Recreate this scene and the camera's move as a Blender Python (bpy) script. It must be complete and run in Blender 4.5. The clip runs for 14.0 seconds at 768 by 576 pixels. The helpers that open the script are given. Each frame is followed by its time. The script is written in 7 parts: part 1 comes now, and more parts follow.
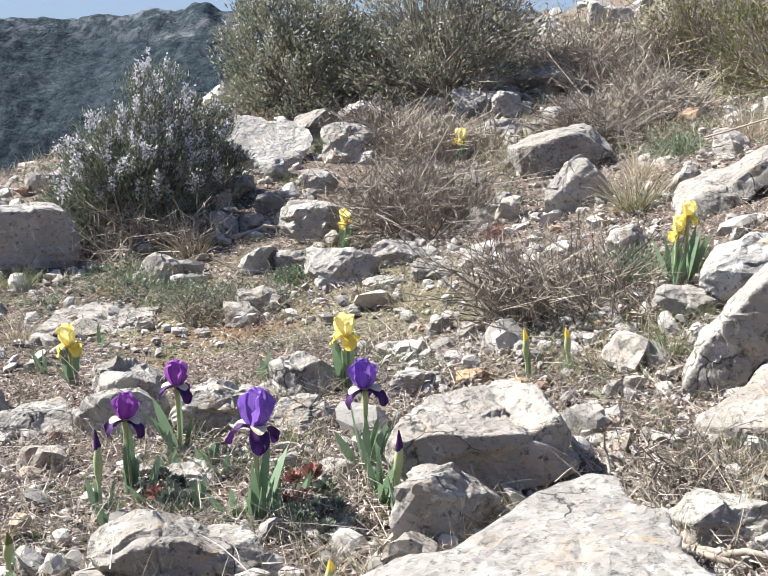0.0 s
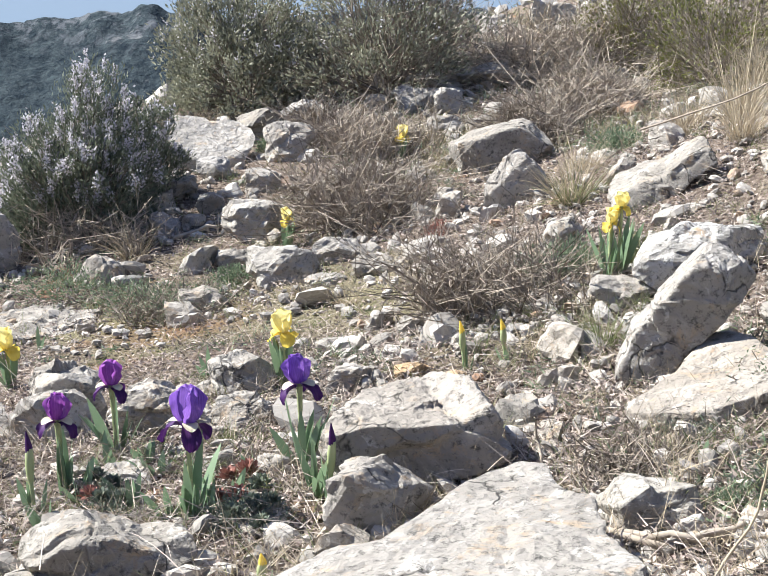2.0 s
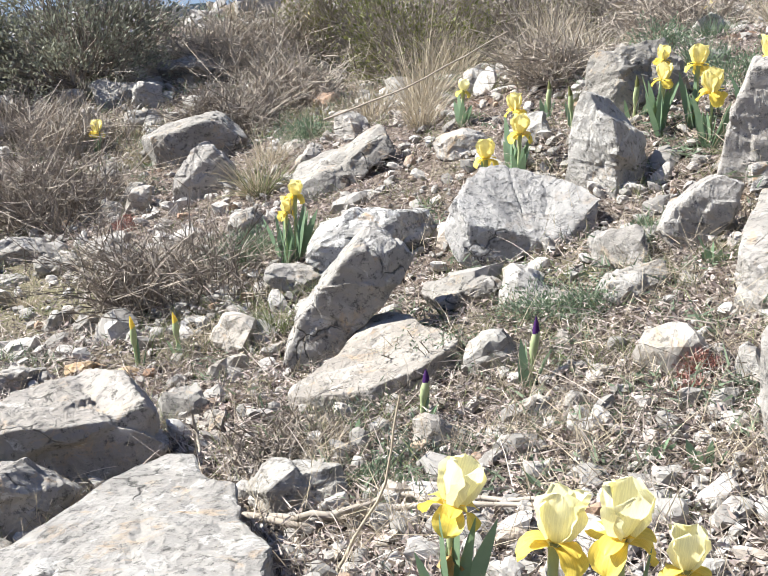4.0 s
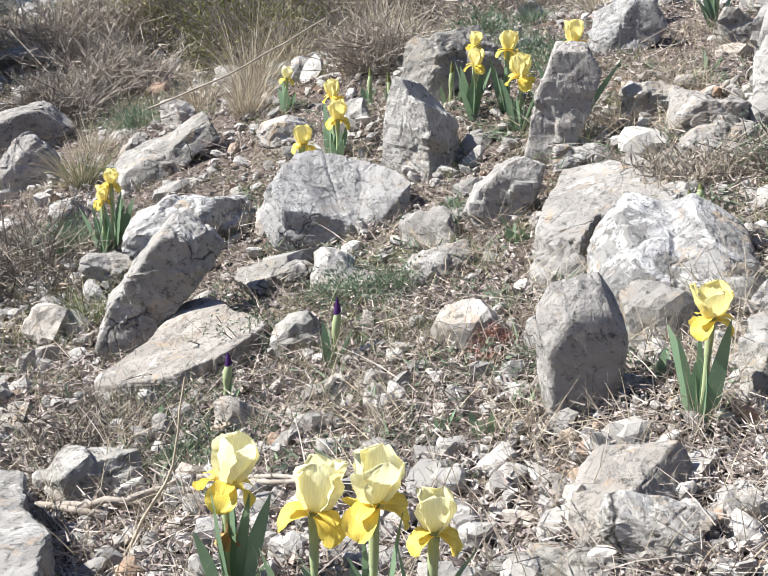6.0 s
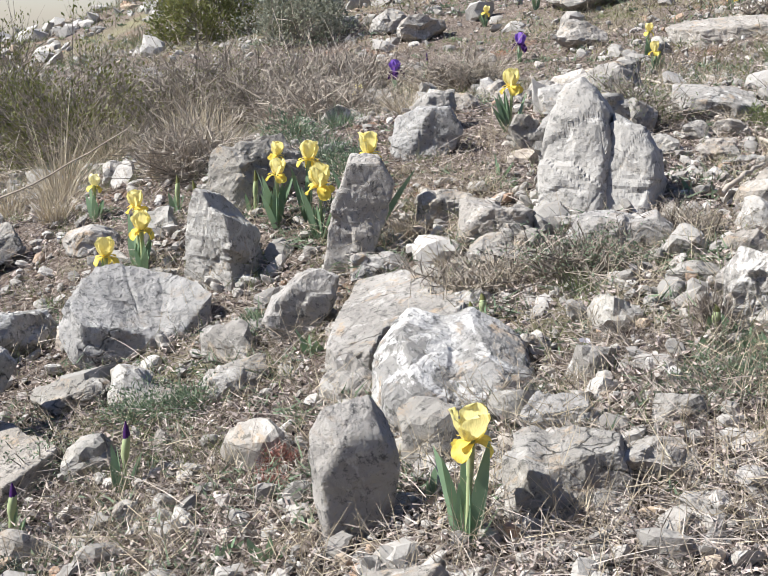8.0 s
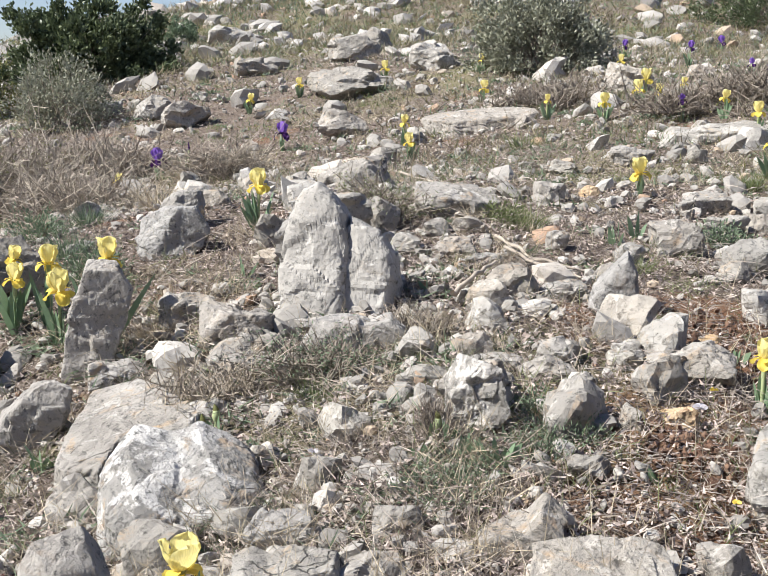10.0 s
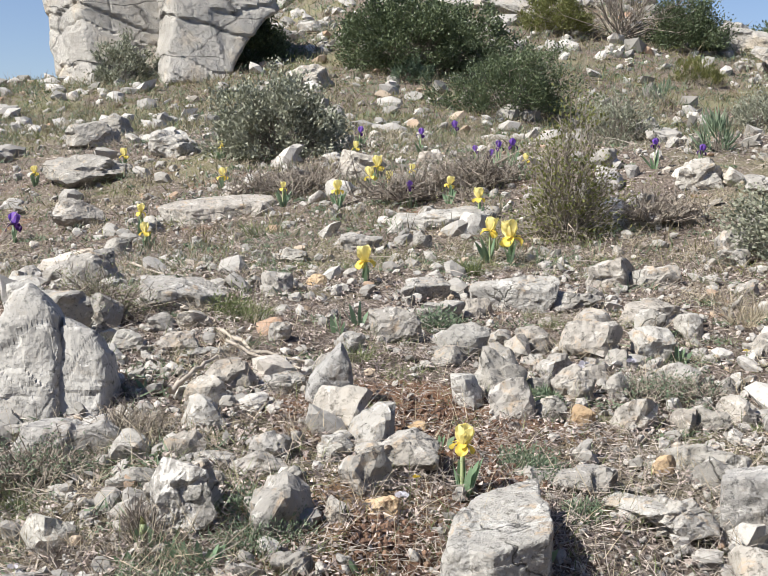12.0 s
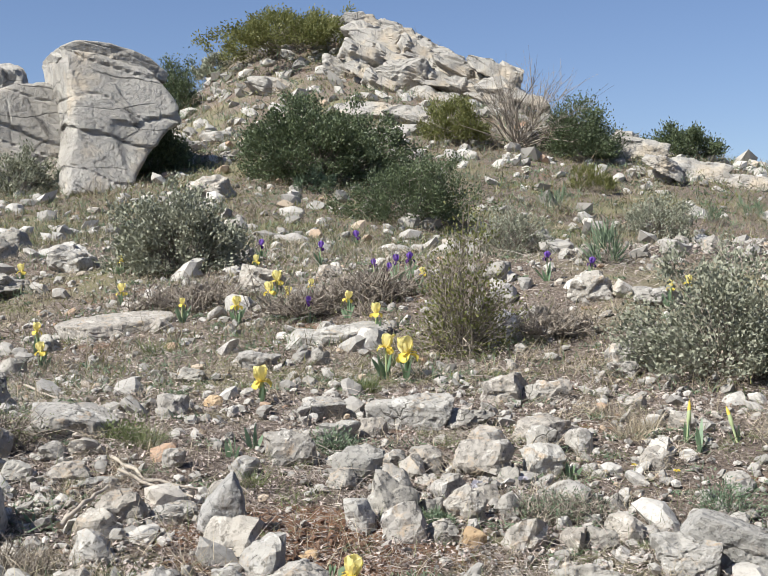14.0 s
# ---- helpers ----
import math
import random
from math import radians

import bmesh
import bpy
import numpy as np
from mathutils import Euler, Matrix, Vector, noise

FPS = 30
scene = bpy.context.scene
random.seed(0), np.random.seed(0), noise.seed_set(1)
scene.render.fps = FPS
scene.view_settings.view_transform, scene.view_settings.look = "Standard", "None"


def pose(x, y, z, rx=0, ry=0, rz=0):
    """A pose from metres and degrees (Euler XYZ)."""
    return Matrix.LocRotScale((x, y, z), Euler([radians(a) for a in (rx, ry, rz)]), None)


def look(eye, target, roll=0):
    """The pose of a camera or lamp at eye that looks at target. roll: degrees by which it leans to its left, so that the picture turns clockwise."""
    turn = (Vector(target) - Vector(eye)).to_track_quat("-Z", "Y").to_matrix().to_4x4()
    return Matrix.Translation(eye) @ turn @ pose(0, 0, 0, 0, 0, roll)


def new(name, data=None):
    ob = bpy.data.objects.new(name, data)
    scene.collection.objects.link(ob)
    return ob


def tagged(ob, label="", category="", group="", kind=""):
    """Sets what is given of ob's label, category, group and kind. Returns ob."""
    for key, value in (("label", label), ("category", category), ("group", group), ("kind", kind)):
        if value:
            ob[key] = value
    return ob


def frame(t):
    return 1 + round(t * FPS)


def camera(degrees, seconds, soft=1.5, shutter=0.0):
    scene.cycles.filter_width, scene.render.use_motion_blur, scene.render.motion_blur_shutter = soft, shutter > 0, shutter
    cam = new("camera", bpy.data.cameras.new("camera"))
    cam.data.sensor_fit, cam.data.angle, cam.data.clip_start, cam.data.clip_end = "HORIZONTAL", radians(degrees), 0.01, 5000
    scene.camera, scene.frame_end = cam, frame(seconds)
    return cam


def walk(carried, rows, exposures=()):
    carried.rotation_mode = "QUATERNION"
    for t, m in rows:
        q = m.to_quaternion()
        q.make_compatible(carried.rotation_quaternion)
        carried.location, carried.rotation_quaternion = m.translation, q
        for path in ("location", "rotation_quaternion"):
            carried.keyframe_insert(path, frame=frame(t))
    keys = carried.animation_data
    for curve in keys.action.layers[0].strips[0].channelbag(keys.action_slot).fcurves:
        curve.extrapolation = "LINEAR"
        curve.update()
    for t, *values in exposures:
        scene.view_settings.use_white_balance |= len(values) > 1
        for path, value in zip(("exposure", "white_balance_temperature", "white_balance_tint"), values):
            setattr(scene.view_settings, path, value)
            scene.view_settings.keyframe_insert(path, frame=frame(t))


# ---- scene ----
cam = camera(35.54, 14.0, soft=0.5)


def aim(x, y, z, yaw, pitch, roll):
    a, p = radians(yaw), radians(pitch)
    return look((x, y, z), (x + math.sin(a) * math.cos(p), y + math.cos(a) * math.cos(p), z + math.sin(p)), roll)


# seconds, eye, heading to the right of +y, pitch, roll
PATH = [
    (0, 0.0001, -0.0000, 0.6001, 0.021, -15.874, -0.148),
    (0.5, 0.0108, -0.0075, 0.6027, 0.520, -15.626, -0.592),
    (1, 0.0280, -0.0124, 0.5996, 1.332, -15.674, -0.755),
    (1.5, 0.0326, -0.0131, 0.5964, 1.993, -15.716, -1.052),
    (2, 0.0376, -0.0110, 0.5939, 2.280, -15.920, -0.731),
    (2.5, 0.0612, -0.0083, 0.5900, 4.538, -16.058, -0.379),
    (3, 0.1061, -0.0092, 0.5815, 8.376, -16.145, -0.067),
    (3.5, 0.1446, -0.0160, 0.5805, 11.973, -16.155, -0.072),
    (4, 0.1751, -0.0212, 0.5786, 15.212, -16.172, 0.172),
    (4.2, 0.1842, -0.0245, 0.5778, 16.240, -16.064, 0.299),
    (6.3, 0.2693, -0.0796, 0.5702, 22.787, -16.413, 1.176),
    (6.5, 0.2751, -0.0857, 0.5756, 23.335, -16.198, 1.521),
    (7, 0.2965, -0.0960, 0.5956, 25.309, -14.970, 0.582),
    (7.2, 0.3047, -0.1021, 0.6037, 26.185, -14.528, 0.711),
    (9.3, 0.3860, -0.1569, 0.6835, 35.796, -9.793, 0.100),
    (9.5, 0.3934, -0.1623, 0.6884, 36.955, -9.549, 0.337),
    (10, 0.4069, -0.1789, 0.7013, 40.016, -8.823, 1.261),
    (10.5, 0.4147, -0.1957, 0.7105, 42.891, -7.707, 0.869),
    (11, 0.4262, -0.2159, 0.7198, 45.297, -6.634, 0.416),
    (11.5, 0.4386, -0.2406, 0.7287, 48.030, -5.601, 0.218),
    (12, 0.4499, -0.2715, 0.7425, 51.464, -4.866, 0.548),
    (12.5, 0.4536, -0.2951, 0.7494, 53.302, -4.175, 0.057),
    (13, 0.4553, -0.2998, 0.7535, 54.109, -3.445, 0.351),
    (13.5, 0.4499, -0.3125, 0.7746, 55.054, -1.764, 0.261),
    (14, 0.4412, -0.3270, 0.7968, 55.880, 0.093, -0.275),
]
walk(cam, [(t, aim(x, y, z, yaw, pitch, roll)) for t, x, y, z, yaw, pitch, roll in PATH],
     exposures=[(0.0, 1.5, 6450, 9), (4.0, 1.43, 6370, 8), (7.0, 1.1, 6220, 9), (9.5, 0.98, 6450, 9), (12.0, 0.92, 6480, 8), (14.0, 0.84, 6430, 7)])

# ---- world and sun ----
SUN_AZ, SUN_EL = -66.0, 46.0
world = bpy.data.worlds.new("sky")
scene.world = world
world.use_nodes = True
wn, wl = world.node_tree.nodes, world.node_tree.links
wn.clear()
sky = wn.new("ShaderNodeTexSky")
sky.sky_type, sky.sun_disc = "NISHITA", False
sky.sun_elevation, sky.sun_rotation = radians(SUN_EL), radians(SUN_AZ)
sky.altitude, sky.air_density, sky.dust_density, sky.ozone_density = 200, 1.0, 0.35, 1.8
bg = wn.new("ShaderNodeBackground")
bg.inputs["Strength"].default_value = 0.056
wout = wn.new("ShaderNodeOutputWorld")
haze = wn.new("ShaderNodeMix")
haze.data_type, haze.blend_type = "RGBA", "MULTIPLY"
haze.inputs[0].default_value, haze.inputs[7].default_value = 1.0, (1.0, 0.99, 1.16, 1)
wl.new(sky.outputs[0], haze.inputs[6])
wl.new(haze.outputs[2], bg.inputs["Color"])
wl.new(bg.outputs[0], wout.inputs["Surface"])
sun_data = bpy.data.lights.new("sun", "SUN")
sun_data.energy, sun_data.angle, sun_data.color = 5.0, radians(0.55), (1.0, 0.965, 0.91)
sun = new("sun", sun_data)
a, e = radians(SUN_AZ), radians(SUN_EL)
sun.matrix_world = look((math.sin(a) * math.cos(e) * 50, math.cos(a) * math.cos(e) * 50, math.sin(e) * 50), (0, 0, 0))

# ---- the lie of the land ----
CENTRES = [(0.0, 0.0)]
for r, n in ((1.6, 7), (3.2, 8), (6.5, 9), (13, 9), (27, 14), (45, 10)):
    for k in range(n):
        a = radians(-60 + k * (360 / n if r > 10 else 200 / (n - 1)))
        CENTRES.append((r * math.sin(a), r * math.cos(a)))
CENTRES = np.array(CENTRES + [(27, 18), (23, 13), (31, 23), (20, 21), (25, 9), (16, 15), (31, 15), (24, 25), (4, 13), (6.5, 13), (9, 12), (5, 18), (9, 17), (12, 16)])
REACH = np.maximum(0.9, np.hypot(CENTRES[:, 0], CENTRES[:, 1]) * 0.5)
REACH[-14:-6] = 5.5
REACH[-6:] = 3.5
LIFT = np.array([
    -7.094, 0.660, 0.336, 0.347, 0.050, 0.009, 0.644, -0.698, 1.000, -0.288, 0.860, -0.600,
    1.038, 0.363, -0.182, 0.837, 0.203, 1.595, -0.523, 2.941, -1.426, 0.589, 0.248, 2.022,
    -1.030, -0.862, -0.467, -0.390, 4.849, 0.636, -0.917, 6.812, 4.192, 5.400, 7.435, 0.718,
    -1.398, 9.793, 8.601, -6.069, 7.384, -2.923, 4.634, 0.767, -1.024, -0.956, -1.464, 1.309,
    3.724, -3.164, -19.626, -3.789, 11.233, -1.986, 2.631, 2.454, -1.071, -0.904, 1.517, 8.777,
    -1.423, 3.481, -0.964, 2.071, 1.408, -6.016, -1.644, -2.246, 1.146, -2.046, -2.577, 0.490,
    -0.945])


def ease(v, lo, hi):
    s = np.clip((v - lo) / (hi - lo), 0, 1)
    return s * s * (3 - 2 * s)


def land(x, y):
    """The smooth height of the hillside."""
    x, y = np.asarray(x, float), np.asarray(y, float)
    g = np.exp(-((x[..., None] - CENTRES[:, 0]) ** 2 + (y[..., None] - CENTRES[:, 1]) ** 2) / (2 * REACH**2))
    z = LIFT[0] + g @ LIFT[1:]
    far = np.hypot(x - 12, y - 8)
    fall = ease(far, 38, 420)
    return z * (1 - ease(far, 36, 90)) - 150 * fall - 14 * ease(far, 36, 90) * (1 - fall)


def rough(x, y):
    """The land with the small unevenness of stony soil."""
    x, y = np.asarray(x, float), np.asarray(y, float)
    n = np.array([noise.noise((a * 3.1, b * 3.1, 0.3)) * 0.018 + noise.noise((a * 9, b * 9, 4.1)) * 0.008 + noise.noise((a * 31, b * 31, 7.0)) * 0.003
                  + noise.noise((a * 0.7, b * 0.7, 2.0)) * 0.03 for a, b in zip(x.ravel(), y.ravel())]).reshape(x.shape)
    return land(x, y) + n - 0.008


def floor_z(x, y):
    return float(rough(np.array([x]), np.array([y]))[0])


# ---- materials ----
def material(name):
    m = bpy.data.materials.new(name)
    m.use_nodes = True
    n, l = m.node_tree.nodes, m.node_tree.links
    return m, n, l, n["Principled BSDF"]


def noise_tex(n, l, scale, detail=6, rough_=0.6, coord=None, distort=0.0):
    t = n.new("ShaderNodeTexNoise")
    t.inputs["Scale"].default_value, t.inputs["Detail"].default_value = scale, detail
    t.inputs["Roughness"].default_value, t.inputs["Distortion"].default_value = rough_, distort
    if coord is not None:
        l.new(coord, t.inputs["Vector"])
    return t.outputs["Fac"]


def ramp(n, l, fac, *stops):
    r = n.new("ShaderNodeValToRGB")
    while len(r.color_ramp.elements) < len(stops):
        r.color_ramp.elements.new(0.5)
    for el, (at, c) in zip(r.color_ramp.elements, stops):
        el.position, el.color = at, (*c, 1) if len(c) == 3 else c
    l.new(fac, r.inputs["Fac"])
    return r.outputs["Color"]


def mix(n, l, fac, a, b, mode="MIX"):
    m = n.new("ShaderNodeMix")
    m.data_type, m.blend_type = "RGBA", mode
    for key, v in ((0, fac), (6, a), (7, b)):
        if isinstance(v, (int, float)):
            m.inputs[key].default_value = v
        elif isinstance(v, tuple):
            m.inputs[key].default_value = (*v, 1)
        else:
            l.new(v, m.inputs[key])
    return m.outputs[2]


def bump(n, l, height, strength, distance, normal=None):
    b = n.new("ShaderNodeBump")
    b.inputs["Strength"].default_value, b.inputs["Distance"].default_value = strength, distance
    l.new(height, b.inputs["Height"])
    if normal is not None:
        l.new(normal, b.inputs["Normal"])
    return b.outputs["Normal"]


def rock_material(name, grey, light, dark, lichen=0.5, warm=(0.42, 0.31, 0.2), worn=1.0):
    m, n, l, p = material(name)
    co = n.new("ShaderNodeTexCoord").outputs["Object"]
    info = n.new("ShaderNodeObjectInfo")
    shift = n.new("ShaderNodeVectorMath")
    shift.operation = "ADD"
    l.new(co, shift.inputs[0])
    l.new(info.outputs["Random"], shift.inputs[1])
    co = shift.outputs[0]
    big = noise_tex(n, l, 9, 5, 0.65, co, 0.4)
    c = ramp(n, l, big, (0.3, tuple(v * 0.8 for v in grey)), (0.5, grey), (0.68, light))
    stain = ramp(n, l, noise_tex(n, l, 17, 6, 0.7, co, 0.8), (0.56, (0, 0, 0)), (0.72, (1, 1, 1)))
    c = mix(n, l, stain, c, warm)
    pale = ramp(n, l, noise_tex(n, l, 13, 7, 0.72, co, 1.2), (0.62 - 0.14 * lichen, (0, 0, 0)), (0.66 - 0.12 * lichen, (1, 1, 1)))
    c = mix(n, l, pale, c, tuple(min(0.8, v * 1.12) for v in light))
    pits = ramp(n, l, noise_tex(n, l, 60, 8, 0.8, co), (0.38, (1, 1, 1)), (0.47, (0, 0, 0)))
    c = mix(n, l, pits, c, dark)
    crack = n.new("ShaderNodeTexVoronoi")
    crack.feature = "DISTANCE_TO_EDGE"
    crack.inputs["Scale"].default_value = 7
    bent = n.new("ShaderNodeVectorMath")
    bent.operation = "MULTIPLY_ADD"
    wob = n.new("ShaderNodeTexNoise")
    wob.inputs["Scale"].default_value, wob.inputs["Detail"].default_value = 6, 5
    l.new(co, wob.inputs["Vector"])
    l.new(wob.outputs["Color"], bent.inputs[0])
    bent.inputs[1].default_value = (0.22, 0.22, 0.22)
    l.new(co, bent.inputs[2])
    l.new(bent.outputs[0], crack.inputs["Vector"])
    line = ramp(n, l, crack.outputs["Distance"], (0.0, (0, 0, 0)), (0.02, (1, 1, 1)))
    gate = ramp(n, l, noise_tex(n, l, 5, 3, 0.5, co), (0.38, (0, 0, 0)), (0.42, (1, 1, 1)))
    line = mix(n, l, gate, line, (1.0, 1.0, 1.0))
    c = mix(n, l, line, tuple(0.6 * v for v in dark), c)
    tint = ramp(n, l, info.outputs["Random"], (0, (0.9, 0.89, 0.86)), (0.5, (1, 1, 1)), (1, (1.02, 0.98, 0.93)))
    c = mix(n, l, 1.0, c, tint, "MULTIPLY")
    l.new(c, p.inputs["Base Color"])
    p.inputs["Roughness"].default_value = 0.92
    p.inputs["Specular IOR Level"].default_value = 0.25
    nb = bump(n, l, big, 0.6, 0.012)
    for scale, deep in ((11, 0.016), (34, 0.006)):
        chip = n.new("ShaderNodeTexVoronoi")
        chip.inputs["Scale"].default_value = scale
        l.new(bent.outputs[0], chip.inputs["Vector"])
        nb = bump(n, l, chip.outputs["Distance"], 0.7, deep * worn, nb)
    nb = bump(n, l, noise_tex(n, l, 45, 8, 0.75, co, 0.3), 0.9, 0.009 * worn, nb)
    nb = bump(n, l, line, 0.7, 0.004, nb)
    l.new(nb, p.inputs["Normal"])
    return m


LIMESTONE = rock_material("limestone", (0.31, 0.29, 0.262), (0.41, 0.39, 0.36), (0.11, 0.105, 0.095), 0.35)
LIMESTONE_PALE = rock_material("pale_limestone", (0.36, 0.34, 0.308), (0.45, 0.43, 0.396), (0.15, 0.138, 0.12), 0.45)
LIMESTONE_GREY = rock_material("grey_limestone", (0.325, 0.312, 0.293), (0.41, 0.395, 0.372), (0.11, 0.108, 0.105), 0.2, (0.27, 0.23, 0.19))
LIMESTONE_SMOOTH = rock_material("water_worn_limestone", (0.36, 0.35, 0.33), (0.43, 0.42, 0.4), (0.13, 0.128, 0.122), 0.2, (0.34, 0.31, 0.27), 0.35)
LIMESTONE_LICHEN = rock_material("lichen_limestone", (0.3, 0.29, 0.272), (0.5, 0.488, 0.468), (0.11, 0.11, 0.105), 0.75)
OCHRE_STONE = rock_material("ochre_stone", (0.5, 0.36, 0.22), (0.56, 0.44, 0.31), (0.3, 0.2, 0.12), 0.1)


def cliff_material():
    m, n, l, p = material("cliff_limestone")
    co = n.new("ShaderNodeTexCoord").outputs["Object"]
    big = noise_tex(n, l, 0.7, 8, 0.7, co, 0.5)
    c = ramp(n, l, big, (0.3, (0.29, 0.268, 0.236)), (0.5, (0.4, 0.372, 0.33)), (0.7, (0.48, 0.452, 0.408)))
    c = mix(n, l, ramp(n, l, noise_tex(n, l, 1.1, 5, 0.6, co), (0.52, (0, 0, 0)), (0.7, (1, 1, 1))), c, (0.52, 0.43, 0.32))
    c = mix(n, l, ramp(n, l, noise_tex(n, l, 5, 7, 0.75, co), (0.33, (1, 1, 1)), (0.44, (0, 0, 0))), c, (0.22, 0.21, 0.2))
    # bedding planes that dip, broken by cross joints
    lie = n.new("ShaderNodeMapping")
    lie.inputs["Rotation"].default_value = (0.1, 0.28, 0.2)
    lie.inputs["Scale"].default_value = (0.3, 0.3, 1.5)
    l.new(co, lie.inputs["Vector"])
    wob = n.new("ShaderNodeTexNoise")
    wob.inputs["Scale"].default_value, wob.inputs["Detail"].default_value = 1.3, 6
    l.new(co, wob.inputs["Vector"])
    bent = n.new("ShaderNodeVectorMath")
    bent.operation = "MULTIPLY_ADD"
    l.new(wob.outputs["Color"], bent.inputs[0])
    bent.inputs[1].default_value = (0.3, 0.3, 0.3)
    l.new(lie.outputs["Vector"], bent.inputs[2])
    split = n.new("ShaderNodeTexVoronoi")
    split.feature = "DISTANCE_TO_EDGE"
    split.inputs["Scale"].default_value = 1.0
    l.new(bent.outputs[0], split.inputs["Vector"])
    crack = ramp(n, l, split.outputs["Distance"], (0.0, (0, 0, 0)), (0.018, (1, 1, 1)))
    gate = ramp(n, l, noise_tex(n, l, 0.9, 3, 0.5, co), (0.4, (0, 0, 0)), (0.54, (0.9, 0.9, 0.9)))
    crack = mix(n, l, gate, crack, (1.0, 1.0, 1.0))
    c = mix(n, l, crack, (0.13, 0.12, 0.11), c)
    l.new(c, p.inputs["Base Color"])
    p.inputs["Roughness"].default_value = 0.95
    nb = bump(n, l, crack, 0.7, 0.05)
    nb = bump(n, l, big, 0.7, 0.3, nb)
    l.new(bump(n, l, noise_tex(n, l, 4, 8, 0.75, co), 0.8, 0.12, nb), p.inputs["Normal"])
    return m


CLIFF = cliff_material()


def soil_material():
    m, n, l, p = material("stony_soil")
    co = n.new("ShaderNodeTexCoord").outputs["Object"]
    fine = noise_tex(n, l, 60, 8, 0.75, co)
    c = ramp(n, l, fine, (0.3, (0.045, 0.034, 0.028)), (0.5, (0.15, 0.118, 0.096)), (0.68, (0.34, 0.29, 0.25)))
    c = mix(n, l, ramp(n, l, noise_tex(n, l, 2.3, 5, 0.6, co, 0.5), (0.6, (0, 0, 0)), (0.7, (0.8, 0.8, 0.8))), c, (0.22, 0.115, 0.066))
    # bare patches of red earth
    ragged = noise_tex(n, l, 7, 6, 0.7, co)
    for spot, wide in (((2.57, 1.26, 0.24), 0.30), ((1.94, 0.88, 0.16), 0.28), ((2.41, 1.21, 0.23), 0.22), ((-0.42, 3.24, -0.41), 0.20)):
        away = n.new("ShaderNodeVectorMath")
        away.operation = "DISTANCE"
        l.new(co, away.inputs[0])
        away.inputs[1].default_value = spot
        edge = n.new("ShaderNodeMath")
        edge.operation = "MULTIPLY_ADD"
        l.new(ragged, edge.inputs[0])
        edge.inputs[1].default_value = wide * 2.4
        l.new(away.outputs["Value"], edge.inputs[2])
        c = mix(n, l, ramp(n, l, edge.outputs[0], (min(0.9, wide * 2.0), (0.75, 0.75, 0.75)), (min(0.99, wide * 2.4), (0, 0, 0))), c, (0.2, 0.108, 0.063))
    v = n.new("ShaderNodeTexVoronoi")
    v.inputs["Scale"].default_value = 55
    l.new(co, v.inputs["Vector"])
    grit = ramp(n, l, v.outputs["Distance"], (0.2, (1, 1, 1)), (0.34, (0, 0, 0)))
    patch = ramp(n, l, noise_tex(n, l, 6, 4, 0.6, co), (0.45, (0, 0, 0)), (0.6, (1, 1, 1)))
    c = mix(n, l, mix(n, l, 1.0, grit, patch, "MULTIPLY"), c, (0.36, 0.335, 0.3))
    sage = ramp(n, l, noise_tex(n, l, 0.55, 6, 0.65, co), (0.5, (0, 0, 0)), (0.62, (0.75, 0.75, 0.75)))
    c = mix(n, l, sage, c, (0.2, 0.19, 0.105))
    l.new(c, p.inputs["Base Color"])
    p.inputs["Roughness"].default_value = 1.0
    p.inputs["Specular IOR Level"].default_value = 0.1
    nb = bump(n, l, fine, 1.0, 0.012)
    l.new(bump(n, l, v.outputs["Distance"], 0.7, 0.01, nb), p.inputs["Normal"])
    return m


SOIL = soil_material()


def leafy(name, dark, light, thin=0.35, rough_=0.55, scale=30, spec=0.35, veins=0.0):
    """Leaves, petals and straw: colour that varies from piece to piece, and light that passes through."""
    m, n, l, p = material(name)
    geo = n.new("ShaderNodeNewGeometry")
    co = n.new("ShaderNodeTexCoord").outputs["Object"]
    c = ramp(n, l, geo.outputs["Random Per Island"], (0.0, dark), (1.0, light))
    c = mix(n, l, 0.35, c, ramp(n, l, noise_tex(n, l, scale, 4, 0.6, co), (0.3, dark), (0.7, light)))
    if veins:
        st = n.new("ShaderNodeMapping")
        st.inputs["Scale"].default_value = (60, 900, 60)
        l.new(co, st.inputs["Vector"])
        line = noise_tex(n, l, 1.0, 4, 0.6, st.outputs["Vector"], 0.6)
        c = mix(n, l, ramp(n, l, line, (0.42, (veins, veins, veins)), (0.58, (0, 0, 0))), c, tuple(0.45 * v for v in dark))
        nb = bump(n, l, line, 0.5, 0.0008)
        l.new(nb, p.inputs["Normal"])
    l.new(c, p.inputs["Base Color"])
    p.inputs["Roughness"].default_value, p.inputs["Specular IOR Level"].default_value = rough_, spec
    if thin:
        t = n.new("ShaderNodeBsdfTranslucent")
        l.new(c, t.inputs["Color"])
        ms = n.new("ShaderNodeMixShader")
        ms.inputs[0].default_value = thin
        l.new(p.outputs[0], ms.inputs[1])
        l.new(t.outputs[0], ms.inputs[2])
        l.new(ms.outputs[0], n["Material Output"].inputs["Surface"])
    return m


